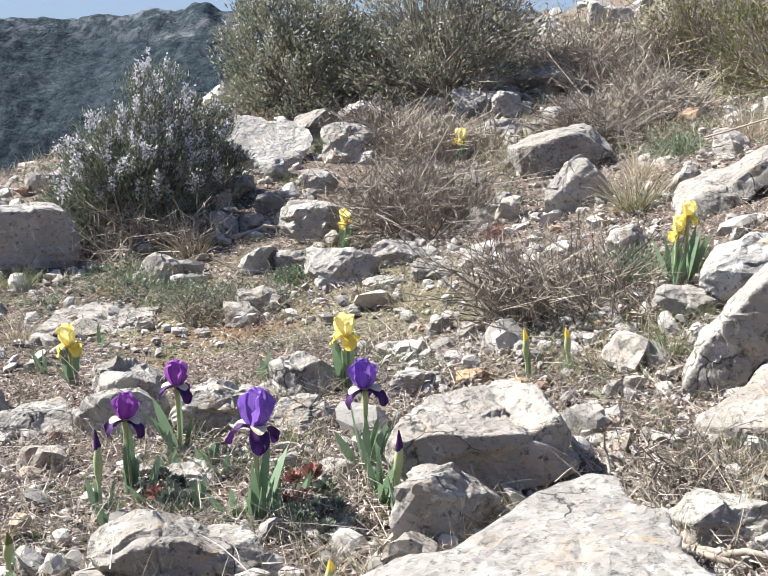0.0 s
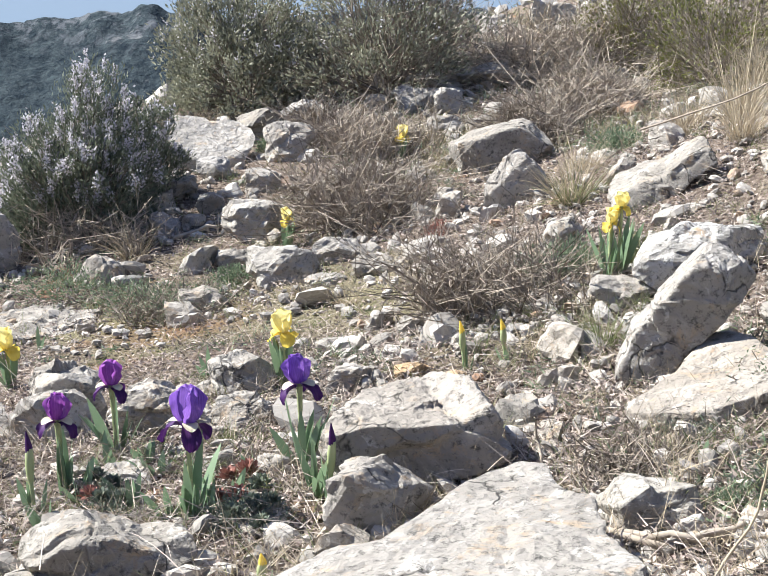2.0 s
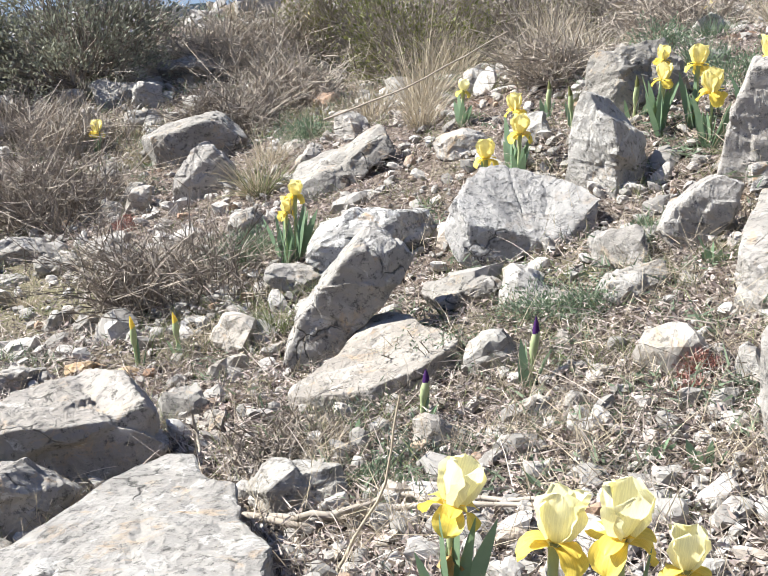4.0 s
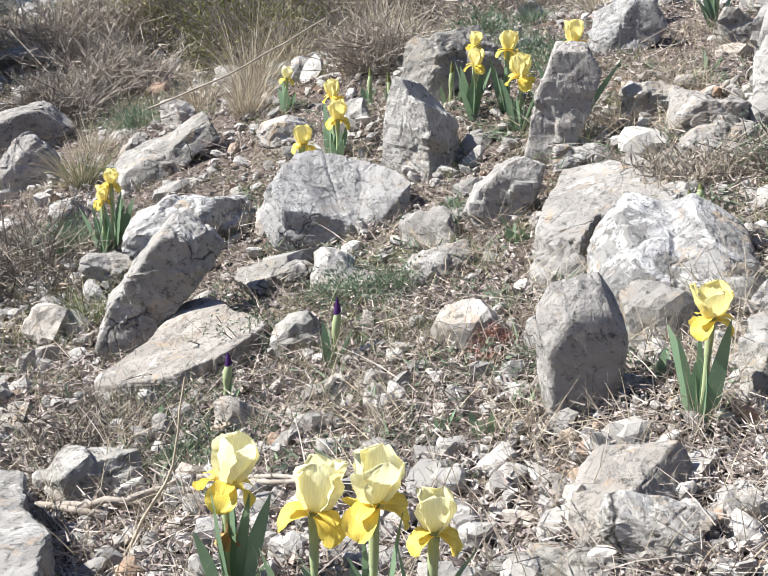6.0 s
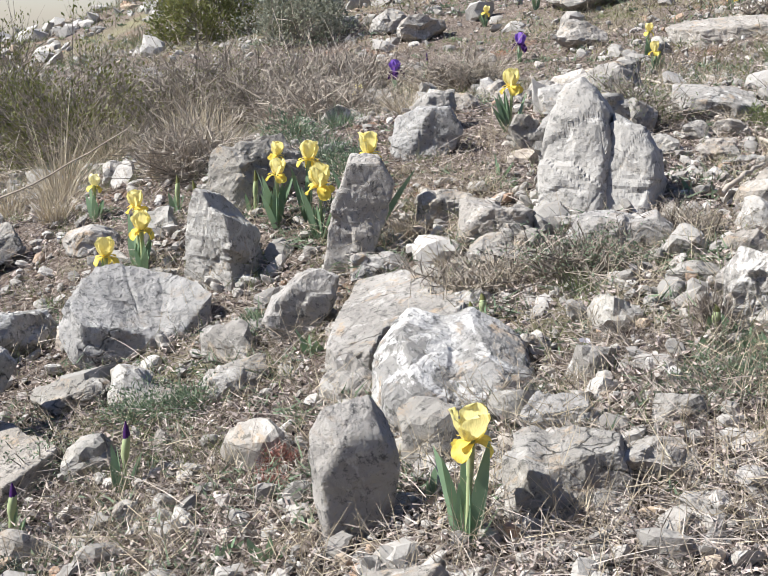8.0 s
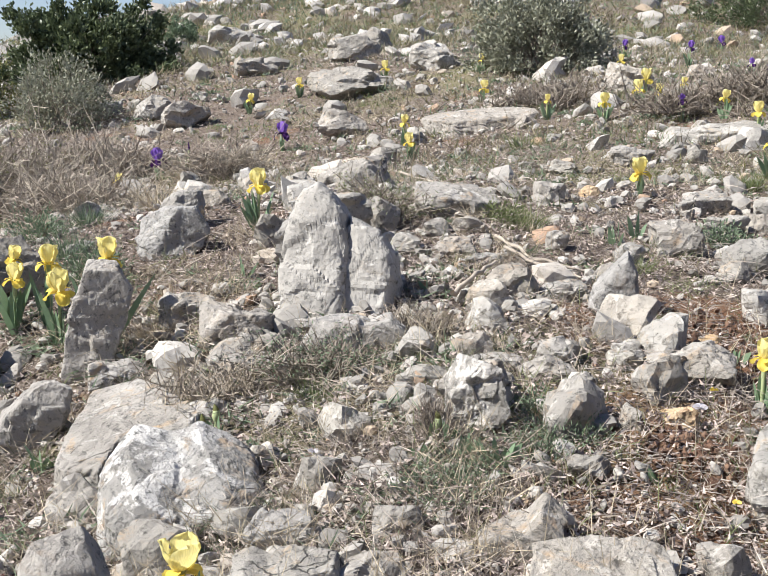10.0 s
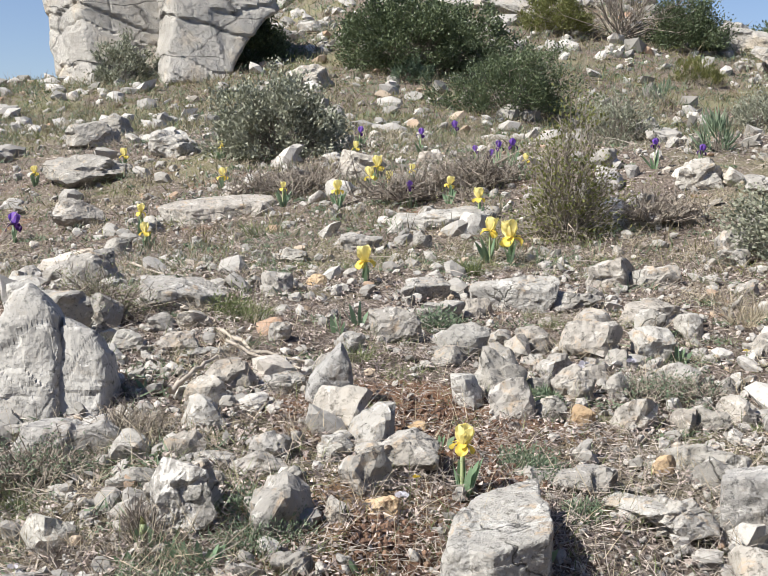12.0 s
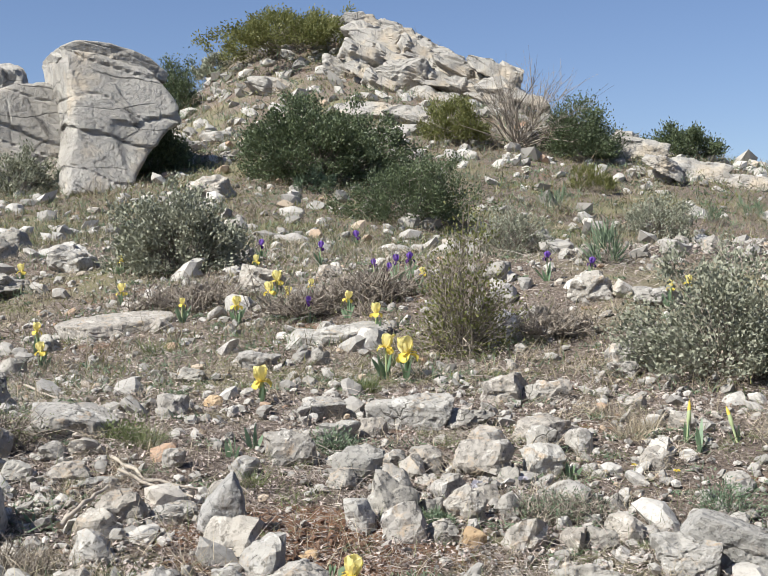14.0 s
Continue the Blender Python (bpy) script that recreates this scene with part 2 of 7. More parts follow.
STRAW = leafy("dry_grass", (0.25, 0.205, 0.14), (0.57, 0.49, 0.36), 0.2, 0.7)
STRAW_GREY = leafy("grey_litter", (0.1, 0.08, 0.068), (0.6, 0.525, 0.455), 0.0, 0.9)
TWIG = leafy("dry_twigs", (0.06, 0.047, 0.037), (0.42, 0.362, 0.295), 0.0, 0.9)
TWIG_PALE = leafy("pale_twigs", (0.11, 0.09, 0.07), (0.55, 0.48, 0.395), 0.0, 0.9)
GRASS = leafy("green_grass", (0.09, 0.12, 0.045), (0.24, 0.26, 0.12), 0.3, 0.6)
SAGE = leafy("grey_green_herb", (0.09, 0.13, 0.08), (0.22, 0.275, 0.175), 0.25, 0.8)
ROSEMARY = leafy("rosemary_leaves", (0.045, 0.058, 0.037), (0.25, 0.28, 0.2), 0.2, 0.6)
GREY_LEAF = leafy("grey_shrub_leaves", (0.1, 0.112, 0.068), (0.42, 0.42, 0.325), 0.2, 0.75)
OAK = leafy("evergreen_leaves", (0.03, 0.045, 0.024), (0.16, 0.195, 0.095), 0.2, 0.45)
OLIVE_LEAF = leafy("yellowish_leaves", (0.08, 0.09, 0.025), (0.24, 0.24, 0.085), 0.3, 0.5)
WHITE_BLOOM = leafy("pale_rosemary_bloom", (0.44, 0.42, 0.46), (0.68, 0.66, 0.7), 0.4, 0.8)
IRIS_LEAF = leafy("iris_leaves", (0.11, 0.19, 0.1), (0.26, 0.35, 0.22), 0.3, 0.5, 18)
IRIS_STEM = leafy("iris_stems", (0.3, 0.38, 0.17), (0.48, 0.52, 0.3), 0.2, 0.55, 18)
YELLOW = leafy("yellow_petals", (0.92, 0.8, 0.27), (0.94, 0.87, 0.48), 0.45, 0.5, 40, 0.3, 0.25)
CREAM = leafy("cream_yellow_petals", (0.95, 0.88, 0.46), (0.97, 0.94, 0.68), 0.45, 0.5, 40, 0.3, 0.22)
GOLD = leafy("golden_falls", (0.88, 0.66, 0.08), (0.92, 0.76, 0.2), 0.4, 0.5, 40, 0.3, 0.25)
VIOLET = leafy("violet_petals", (0.17, 0.07, 0.44), (0.4, 0.22, 0.68), 0.4, 0.5, 40, 0.3, 0.4)
DARK_VIOLET = leafy("dark_violet_falls", (0.03, 0.006, 0.06), (0.085, 0.02, 0.15), 0.25, 0.6, 40, 0.3, 0.4)
MAGENTA = leafy("magenta_petals", (0.22, 0.045, 0.34), (0.46, 0.17, 0.56), 0.4, 0.5, 40, 0.3, 0.4)
HAFT = leafy("cream_hafts", (0.6, 0.55, 0.35), (0.75, 0.7, 0.52), 0.3, 0.6)
BROWN_PETAL = leafy("withered_petals", (0.3, 0.17, 0.07), (0.55, 0.36, 0.16), 0.2, 0.9)
SEDUM = leafy("stonecrop", (0.07, 0.1, 0.075), (0.2, 0.22, 0.17), 0.1, 0.6)
SEDUM_RED = leafy("red_stonecrop", (0.2, 0.07, 0.055), (0.36, 0.2, 0.16), 0.1, 0.6)


HILL_GRASS = leafy("hill_grass", (0.12, 0.1, 0.06), (0.34, 0.29, 0.2), 0.2, 0.8)
BARK = leafy("grey_bark", (0.13, 0.105, 0.085), (0.3, 0.26, 0.22), 0.0, 0.95)


# ---- building ----
rng = np.random.default_rng(7)


def mesh(name, verts, faces, mats, smooth=False, slots=None):
    me = bpy.data.meshes.new(name)
    verts = np.asarray(verts, np.float32).reshape(-1, 3)
    if isinstance(faces, np.ndarray):
        k = faces.shape[1]
        me.vertices.add(len(verts))
        me.vertices.foreach_set("co", verts.ravel())
        me.loops.add(faces.size)
        me.loops.foreach_set("vertex_index", faces.astype(np.int32).ravel())
        me.polygons.add(len(faces))
        me.polygons.foreach_set("loop_start", np.arange(0, faces.size, k, dtype=np.int32))
        me.polygons.foreach_set("loop_total", np.full(len(faces), k, np.int32))
    else:
        me.from_pydata([tuple(v) for v in verts], [], faces)
    for m in mats if isinstance(mats, (list, tuple)) else [mats]:
        me.materials.append(m)
    me.polygons.foreach_set("use_smooth", np.full(len(me.polygons), bool(smooth)))
    if slots is not None:
        me.polygons.foreach_set("material_index", np.asarray(slots, np.int32))
    me.update()
    me.validate()
    return me


def part(name, me, parent, label="", m=None):
    ob = new(name, me)
    ob.parent = parent
    if m is not None:
        ob.matrix_basis = m
    return tagged(ob, label)


def icosphere(sub):
    bm = bmesh.new()
    bmesh.ops.create_icosphere(bm, subdivisions=sub, radius=1)
    v = np.array([x.co[:] for x in bm.verts])
    f = np.array([[x.index for x in fa.verts] for fa in bm.faces])
    bm.free()
    return v / np.linalg.norm(v, axis=1, keepdims=True), f


SPHERES = {s: icosphere(s) for s in (1, 2, 3, 4, 5, 6)}


def cube_grid(n):
    """The points and triangles of a cube from -1 to 1, its sides divided n times."""
    t = np.linspace(-1, 1, n + 1)
    a, b = (q.ravel() for q in np.meshgrid(t, t, indexing="ij"))
    pts, faces = [], []
    i, j = (q.ravel() for q in np.meshgrid(np.arange(n), np.arange(n), indexing="ij"))
    k = i * (n + 1) + j
    quad = np.stack([k, k + n + 1, k + n + 2, k + 1], -1)
    for axis in range(3):
        for side in (-1, 1):
            p = np.zeros((len(a), 3))
            p[:, axis], p[:, (axis + 1) % 3], p[:, (axis + 2) % 3] = side, a, b
            faces.append((quad if side > 0 else quad[:, ::-1]) + len(pts) * len(a))
            pts.append(p)
    v, f = np.concatenate(pts), np.concatenate(faces)
    _, first, back = np.unique(np.round(v, 5), axis=0, return_index=True, return_inverse=True)
    f = back.ravel()[f]
    return v[first], np.concatenate([f[:, [0, 1, 2]], f[:, [0, 2, 3]]])


CUBES = {4: cube_grid(16), 5: cube_grid(38), 6: cube_grid(56)}


def fracture(p, u, s, g, sub, chips=1.0, jag=1.0):
    """Breaks the skin of a block: cells set in or out and tilted, a few long cracks, fine unevenness. u: the way outwards, s: the block's size."""
    o = g.uniform(0, 50, 3)
    q = p / s
    wob = np.array([[noise.noise(tuple(a * 5 + o)), noise.noise(tuple(a * 5 + o + 9)), noise.noise(tuple(a * 5 + o + 21))] for a in q]) * 0.05
    step = np.zeros(len(u))
    for cells, deep in ((9, 0.026), (34, 0.012)) if sub > 3 else ((8, 0.03),):
        c = q[g.choice(len(u), cells)]
        gap = np.sqrt(((((q + wob)[:, None] - c[None]) * [1, 1, 1.5]) ** 2).sum(2))
        order = np.argsort(gap, axis=1)[:, :2]
        first, second = np.take_along_axis(gap, order, 1).T
        share = np.clip(0.5 + (second - first) / 0.055, 0.5, 1)
        tilt = g.normal(0, 0.16, (cells, 3))
        drop = g.normal(0, deep, cells)
        for near, part_ in ((order[:, 0], share), (order[:, 1], 1 - share)):
            step = step + (drop[near] + ((q - c[near]) * tilt[near]).sum(1) * 0.6) * jag * part_
    if sub > 3:
        for _ in range(4 if sub > 4 else 2):
            way = g.normal(0, 1, 3)
            way /= np.linalg.norm(way)
            off = (q + wob * 0.7) @ way - g.uniform(-0.28, 0.28)
            along = q @ np.cross(way, g.normal(0, 1, 3))
            step = step - np.exp(-((off / 0.009) ** 2)) * 0.022 * (along > g.uniform(-0.3, 0.1)) * jag
        step = step + np.array([noise.noise(tuple(a * 12 + o)) * 0.007 + abs(noise.noise(tuple(a * 28 + o))) * 0.011 + noise.noise(tuple(a * 60 + o)) * 0.004 for a in q])
    return p + u * (step * s * chips)[:, None]


def rock_shape(seed, w, d, h, sub=4, cuts=5, chips=1.0, top=None, jag=1.0):
    """An angular broken block: a box cut by planes, its faces fractured into uneven facets. Its foot is at z = -0.25 h, its top at h."""
    g = np.random.default_rng(seed)
    u, f = SPHERES[sub]
    ns, ds = [], []

    def plane(v, dist):
        v = np.asarray(v, float)
        ns.append(v / np.linalg.norm(v)), ds.append(dist)

    for nrm in ((1, 0, 0), (-1, 0, 0), (0, 1, 0), (0, -1, 0), (0, 0, 1), (0, 0, -1)):
        plane(np.array(nrm, float) + g.normal(0, 0.24, 3), g.uniform(0.84, 1.0))
    for _ in range(cuts + 3):
        v = g.normal(0, 1, 3)
        v[2] = abs(v[2]) if g.random() < 0.8 else v[2]
        plane(v, g.uniform(0.74, 1.15))
    for v, dist in top or ():
        plane(v, dist)

    def radius():
        return 1 / np.max(np.maximum(u @ np.array(ns).T, 1e-6) / np.array(ds), axis=1)

    for _ in range(5):
        r = radius()
        k = g.choice(len(u), p=r**7 / (r**7).sum())
        v = u[k] + g.normal(0, 0.35, 3)
        v /= np.linalg.norm(v)
        plane(v, r[k] * (u[k] @ v) * g.uniform(0.88, 0.97))
    p = u * radius()[:, None] * np.array([w / 2, d / 2, h * 0.625])
    p = fracture(p, u, max(w, d, h), g, sub, chips, jag)
    p[:, 2] += h * 0.375
    return p, f


def hewn_shape(seed, ring, half, sub=5, edge=22, chips=1.0, jag=1.0, nicks=6, flat=False):
    """A block split along its beds: the ring is the outline of its face (x, z), or of its bed (x, y) where flat, and half its half thickness."""
    g = np.random.default_rng(seed)
    u, f = CUBES[sub]
    ring = np.array(ring, float)
    nxt = np.roll(ring, -1, 0)
    area = ring[:, 0] * nxt[:, 1] - nxt[:, 0] * ring[:, 1]
    mid = ((ring + nxt) * area[:, None]).sum(0) / (3 * area.sum())
    ring, nxt = ring - mid, nxt - mid
    ia, ib, ic = (0, 1, 2) if flat else (0, 2, 1)
    scale = np.zeros(3)
    scale[ia], scale[ib], scale[ic] = np.abs(ring[:, 0]).max(), np.abs(ring[:, 1]).max(), half
    v = u * scale
    v /= np.linalg.norm(v, axis=1, keepdims=True)
    a, b = v[:, ia][:, None], v[:, ib][:, None]
    way = nxt - ring
    den = a * way[:, 1] - b * way[:, 0]
    den = np.where(np.abs(den) < 1e-9, 1e-9, den)
    out = (ring[:, 0] * way[:, 1] - ring[:, 1] * way[:, 0]) / den
    s = (ring[:, 0] * b - ring[:, 1] * a) / den
    reach = np.where((out > 0) & (s >= -1e-6) & (s <= 1 + 1e-6), out, 0).max(1)
    reach = np.where(reach > 0, reach, 1e3)
    r = ((1 / reach) ** edge + (np.abs(v[:, ic]) / half) ** edge) ** (-1 / edge) * 2 ** (0.5 / edge)
    for _ in range(nicks):
        k = g.choice(len(u), p=r**5 / (r**5).sum())
        n = v[k] / scale + g.normal(0, 0.35, 3) * np.linalg.norm(v[k] / scale)
        n /= np.linalg.norm(n)
        if v[k] @ n > 0.2:
            r = np.minimum(r, r[k] * (v[k] @ n) * g.uniform(0.93, 0.985) / np.maximum(v @ n, 1e-6))
    p = v * r[:, None]
    link = np.concatenate([f[:, [0, 1]], f[:, [1, 2]], f[:, [2, 0]]])
    many = np.bincount(link.ravel(), minlength=len(p))[:, None]
    near = np.zeros_like(p)
    np.add.at(near, link[:, 0], p[link[:, 1]])
    np.add.at(near, link[:, 1], p[link[:, 0]])
    p = 0.5 * p + 0.5 * near / many
    p = fracture(p, v, 2 * scale.max(), g, sub, chips, jag)
    p[:, ia] += mid[0]
    p[:, ib] += mid[1]
    return p, f


TAKEN = []


def rock(x, y, w, d, h, yaw=0.0, roll=0.0, pitch=0.0, seed=1, mat=None, label="", sub=4, lift=0.0, cuts=5, top=None, name="rock", chips=1.0, jag=1.0):
    """A boulder that stands in the soil; yaw as the heading of the side that faces away."""
    v, f = rock_shape(seed, w, d, h, sub, cuts, chips, top, jag)
    me = mesh(name, v, f, mat or LIMESTONE)
    ob = new(name, me)
    TAKEN.append((x, y, 0.42 * max(w, d)))
    ob.matrix_basis = pose(x, y, floor_z(x, y) + lift, 0, 0, -yaw) @ pose(0, 0, 0, pitch, 0, 0) @ pose(0, 0, 0, 0, roll, 0)
    return tagged(ob, label or "weathered grey limestone rock half sunk in stony soil", "rock")


def block(x, y, face, depth, rise=0.0, yaw=0.0, seed=1, mat=None, label="", sub=5, edge=24, chips=0.8, jag=0.55, nicks=10, lean=0.0, name="rock"):
    """A hewn rock: the outline of its front in metres over the ground, its depth, and how much its top climbs to the back."""
    v, f = hewn_shape(seed, face, depth / 2, sub, edge, chips, jag, nicks)
    v[:, 2] += rise * v[:, 1] / depth
    v[:, 1] += lean * v[:, 2]
    ob = new(name, mesh(name, v, f, mat or LIMESTONE))
    wide = max(q[0] for q in face) - min(q[0] for q in face)
    TAKEN.append((x, y, 0.42 * max(wide, depth)))
    ob.matrix_basis = pose(x, y, floor_z(x, y), 0, 0, -yaw)
    return tagged(ob, label or "weathered grey limestone rock half sunk in stony soil", "rock")


def slab(x, y, plan, h, slope=(0.0, 0.0), seed=1, mat=None, label="", sub=5, edge=40, chips=0.7, jag=0.4, nicks=2, name="rock"):
    """A flat rock: its outline from above, the height of its top over the ground, and its fall along x and y."""
    v, f = hewn_shape(seed, plan, h / 2 + 0.03, sub, edge, chips, jag, nicks, True)
    v[:, 2] += h / 2 - 0.03 + slope[0] * v[:, 0] + slope[1] * v[:, 1]
    ob = new(name, mesh(name, v, f, mat or LIMESTONE))
    TAKEN.append((x, y, 0.42 * (max(q[0] for q in plan) - min(q[0] for q in plan))))
    ob.matrix_basis = pose(x, y, floor_z(x, y))
    return tagged(ob, label or "flat limestone rock level with the soil", "rock")


# ---- the ground, the sea and the far hill ----
def build_ground():
    az = np.radians(np.concatenate([np.arange(-32, 92, 0.45), np.arange(92, 328, 4.0)]))
    rad = 0.12 * 1.021 ** np.arange(0, 507)
    x = 0.2 + rad[:, None] * np.sin(az)
    y = -0.1 + rad[:, None] * np.cos(az)
    near = rad < 40
    z = land(x, y)
    z[near] = rough(x[near], y[near])
    n, k = len(rad), len(az)
    v = np.stack([x, y, z], -1).reshape(-1, 3)
    i, j = np.meshgrid(np.arange(n - 1), np.arange(k), indexing="ij")
    j2 = (j + 1) % k
    f = np.stack([i * k + j, i * k + j2, (i + 1) * k + j2, (i + 1) * k + j], -1).reshape(-1, 4)[:, ::-1]
    v = np.vstack([v, [[0.2, -0.1, land(0.2, -0.1)]]])
    cap = [(len(v) - 1, b, a) for a, b in zip(range(k), [*range(1, k), 0])]
    me = mesh("ground", v, [tuple(q) for q in f] + cap, SOIL, smooth=True)
    tagged(new("ground", me), "stony brown hillside soil with dry litter", "ground", kind="structure")


build_ground()


def sea_material():
    m, n, l, p = material("hazy_sea")
    # the haze over the water is part of this dull blue base colour
    l.new(ramp(n, l, noise_tex(n, l, 0.004, 4), (0.3, (0.1, 0.14, 0.19)), (0.7, (0.13, 0.17, 0.22))), p.inputs["Base Color"])
    p.inputs["Roughness"].default_value = 1.0
    p.inputs["Specular IOR Level"].default_value = 0.05
    return m


sea = mesh("water", [(-4600, -4600, -140), (4600, -4600, -140), (4600, 4600, -140), (-4600, 4600, -140)], [(0, 1, 2, 3)], sea_material())
tagged(new("water", sea), "pale blue hazy sea far below the hill", "sea", kind="structure")


def build_far_hill():
    m, n, l, p = material("hazy_wooded_hill")
    co = n.new("ShaderNodeTexCoord").outputs["Object"]
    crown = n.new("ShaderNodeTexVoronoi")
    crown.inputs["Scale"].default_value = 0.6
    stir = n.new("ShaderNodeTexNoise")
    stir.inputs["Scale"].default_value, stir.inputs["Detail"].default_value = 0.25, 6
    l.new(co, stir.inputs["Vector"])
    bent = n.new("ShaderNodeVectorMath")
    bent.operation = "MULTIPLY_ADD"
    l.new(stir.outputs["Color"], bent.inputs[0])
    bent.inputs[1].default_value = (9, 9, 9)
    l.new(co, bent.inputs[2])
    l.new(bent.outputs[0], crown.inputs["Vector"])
    # valley haze is painted in: tree, bare-ground and crag colours lean to blue-grey
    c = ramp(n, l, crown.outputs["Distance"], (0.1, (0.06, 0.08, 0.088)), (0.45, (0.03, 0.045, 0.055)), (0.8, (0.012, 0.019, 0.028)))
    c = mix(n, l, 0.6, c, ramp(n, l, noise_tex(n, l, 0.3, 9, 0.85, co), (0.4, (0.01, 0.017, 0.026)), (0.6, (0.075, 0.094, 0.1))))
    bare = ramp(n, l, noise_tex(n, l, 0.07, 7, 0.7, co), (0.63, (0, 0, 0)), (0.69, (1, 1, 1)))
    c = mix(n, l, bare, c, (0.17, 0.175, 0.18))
    # pale crags under the crest
    place = n.new("ShaderNodeSeparateXYZ")
    l.new(co, place.inputs[0])
    band = n.new("ShaderNodeMapRange")
    band.inputs["From Min"].default_value, band.inputs["From Max"].default_value = -27.0, -19.0
    l.new(place.outputs["Z"], band.inputs["Value"])
    ribs = n.new("ShaderNodeMapping")
    ribs.inputs["Scale"].default_value = (0.22, 0.22, 0.05)
    l.new(co, ribs.inputs["Vector"])
    rib = ramp(n, l, noise_tex(n, l, 1.0, 6, 0.7, ribs.outputs["Vector"]), (0.5, (0, 0, 0)), (0.6, (0.8, 0.8, 0.8)))
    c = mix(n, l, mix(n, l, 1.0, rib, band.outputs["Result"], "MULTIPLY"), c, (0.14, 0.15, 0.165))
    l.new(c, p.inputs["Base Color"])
    p.inputs["Roughness"].default_value = 1.0
    p.inputs["Specular IOR Level"].default_value = 0.05
    nb = bump(n, l, crown.outputs["Distance"], 0.6, -0.7)
    l.new(bump(n, l, noise_tex(n, l, 0.5, 8, 0.75, co), 0.9, 0.9, nb), p.inputs["Normal"])
    az = np.radians(np.arange(-30, 22, 0.15))
    rad = np.linspace(240, 392, 140)
    r, a = np.meshgrid(rad, az, indexing="ij")
    x, y = r * np.sin(a), r * np.cos(a)
    crest = 365 + 12 * np.sin(a * 9) + 6 * np.sin(a * 23 + 1)
    top = -18.6 + 1.0 * np.exp(-((np.degrees(a) + 9) / 7) ** 2) + 0.5 * np.sin(a * 31) + 0.4 * np.sin(a * 57 + 2) - 0.25 * np.maximum(0, -14 - np.degrees(a))
    s = np.clip((crest - r) / 150, 0, 1)
    z = top - 95 * s**1.15 - 60 * np.clip((r - crest) / 40, 0, 1)
    crag = np.exp(-((np.degrees(a) + 9) / 6) ** 2) * np.exp(-((r - crest + 6) / 7) ** 2)
    tree = np.array([noise.noise((p * 0.17 + q * 0.05, q * 0.19, 0.3)) * 1.1 + noise.noise((p * 0.43, q * 0.37 - p * 0.2, 5.4)) * 0.6 + noise.noise((p * 0.03, q * 0.03, 9)) * 2.5 for p, q in zip(x.ravel(), y.ravel())]).reshape(x.shape)
    z = z + tree + crag * np.sin(a * 160) * 1.2
    n_, k = x.shape
    i, j = np.meshgrid(np.arange(n_ - 1), np.arange(k - 1), indexing="ij")
    f = np.stack([i * k + j, (i + 1) * k + j, (i + 1) * k + j + 1, i * k + j + 1], -1).reshape(-1, 4)[:, ::-1]
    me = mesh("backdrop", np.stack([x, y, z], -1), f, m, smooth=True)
    tagged(new("backdrop", me), "dark wooded hill with grey crags, hazy blue across the valley", "hill", kind="structure")


build_far_hill()


# ---- growing things ----
def ribbons(base, way, length, width, droop, seg=3, profile=None, g=rng):
    """Thin tapering strips: one row of points, directions, lengths, widths and droops each."""
    base, way = np.asarray(base, float), np.asarray(way, float)
    n = len(base)
    way = way / np.maximum(np.linalg.norm(way, axis=1, keepdims=True), 1e-9)
    length, width, droop = (np.broadcast_to(np.asarray(v, float), (n,)) for v in (length, width, droop))
    side = np.cross(way, g.normal(0, 1, (n, 3)))
    side /= np.maximum(np.linalg.norm(side, axis=1, keepdims=True), 1e-9)
    prof = np.asarray(profile if profile is not None else [(1 - s) ** 0.8 * 0.92 + 0.08 for s in np.linspace(0, 1, seg + 1)])
    rows = []
    for k, s in enumerate(np.linspace(0, 1, seg + 1)):
        c = base + way * (length * s)[:, None]
        c[:, 2] -= droop * length * s * s
        off = side * (width * prof[k] / 2)[:, None]
        rows += [c - off, c + off]
    v = np.stack(rows, 1).reshape(-1, 3)
    b = np.arange(n)[:, None] * (2 * seg + 2)
    f = np.concatenate([np.stack([b + 2 * k, b + 2 * k + 1, b + 2 * k + 3, b + 2 * k + 2], -1) for k in range(seg)], 1).reshape(-1, 4)
    return v, f


LEAF_SHAPE = [0.25, 1.0, 0.12]


def leaflets(base, way, length, width, g):
    """Small leaves: one folded diamond each."""
    base = np.asarray(base, float)
    way = way / np.maximum(np.linalg.norm(way, axis=1, keepdims=True), 1e-9)
    n = len(base)
    length, width = (np.broadcast_to(np.asarray(v, float), (n,))[:, None] for v in (length, width))
    side = np.cross(way, g.normal(0, 1, (n, 3)))
    side /= np.maximum(np.linalg.norm(side, axis=1, keepdims=True), 1e-9)
    up = np.cross(side, way)
    mid = base + way * length * 0.55
    v = np.stack([base, mid + side * width / 2 + up * width * 0.15, base + way * length, mid - side * width / 2 + up * width * 0.15], 1).reshape(-1, 3)
    o = np.arange(n)[:, None] * 4
    return v, np.concatenate([o + [[0, 1, 2]], o + [[0, 2, 3]]], 1).reshape(-1, 3)


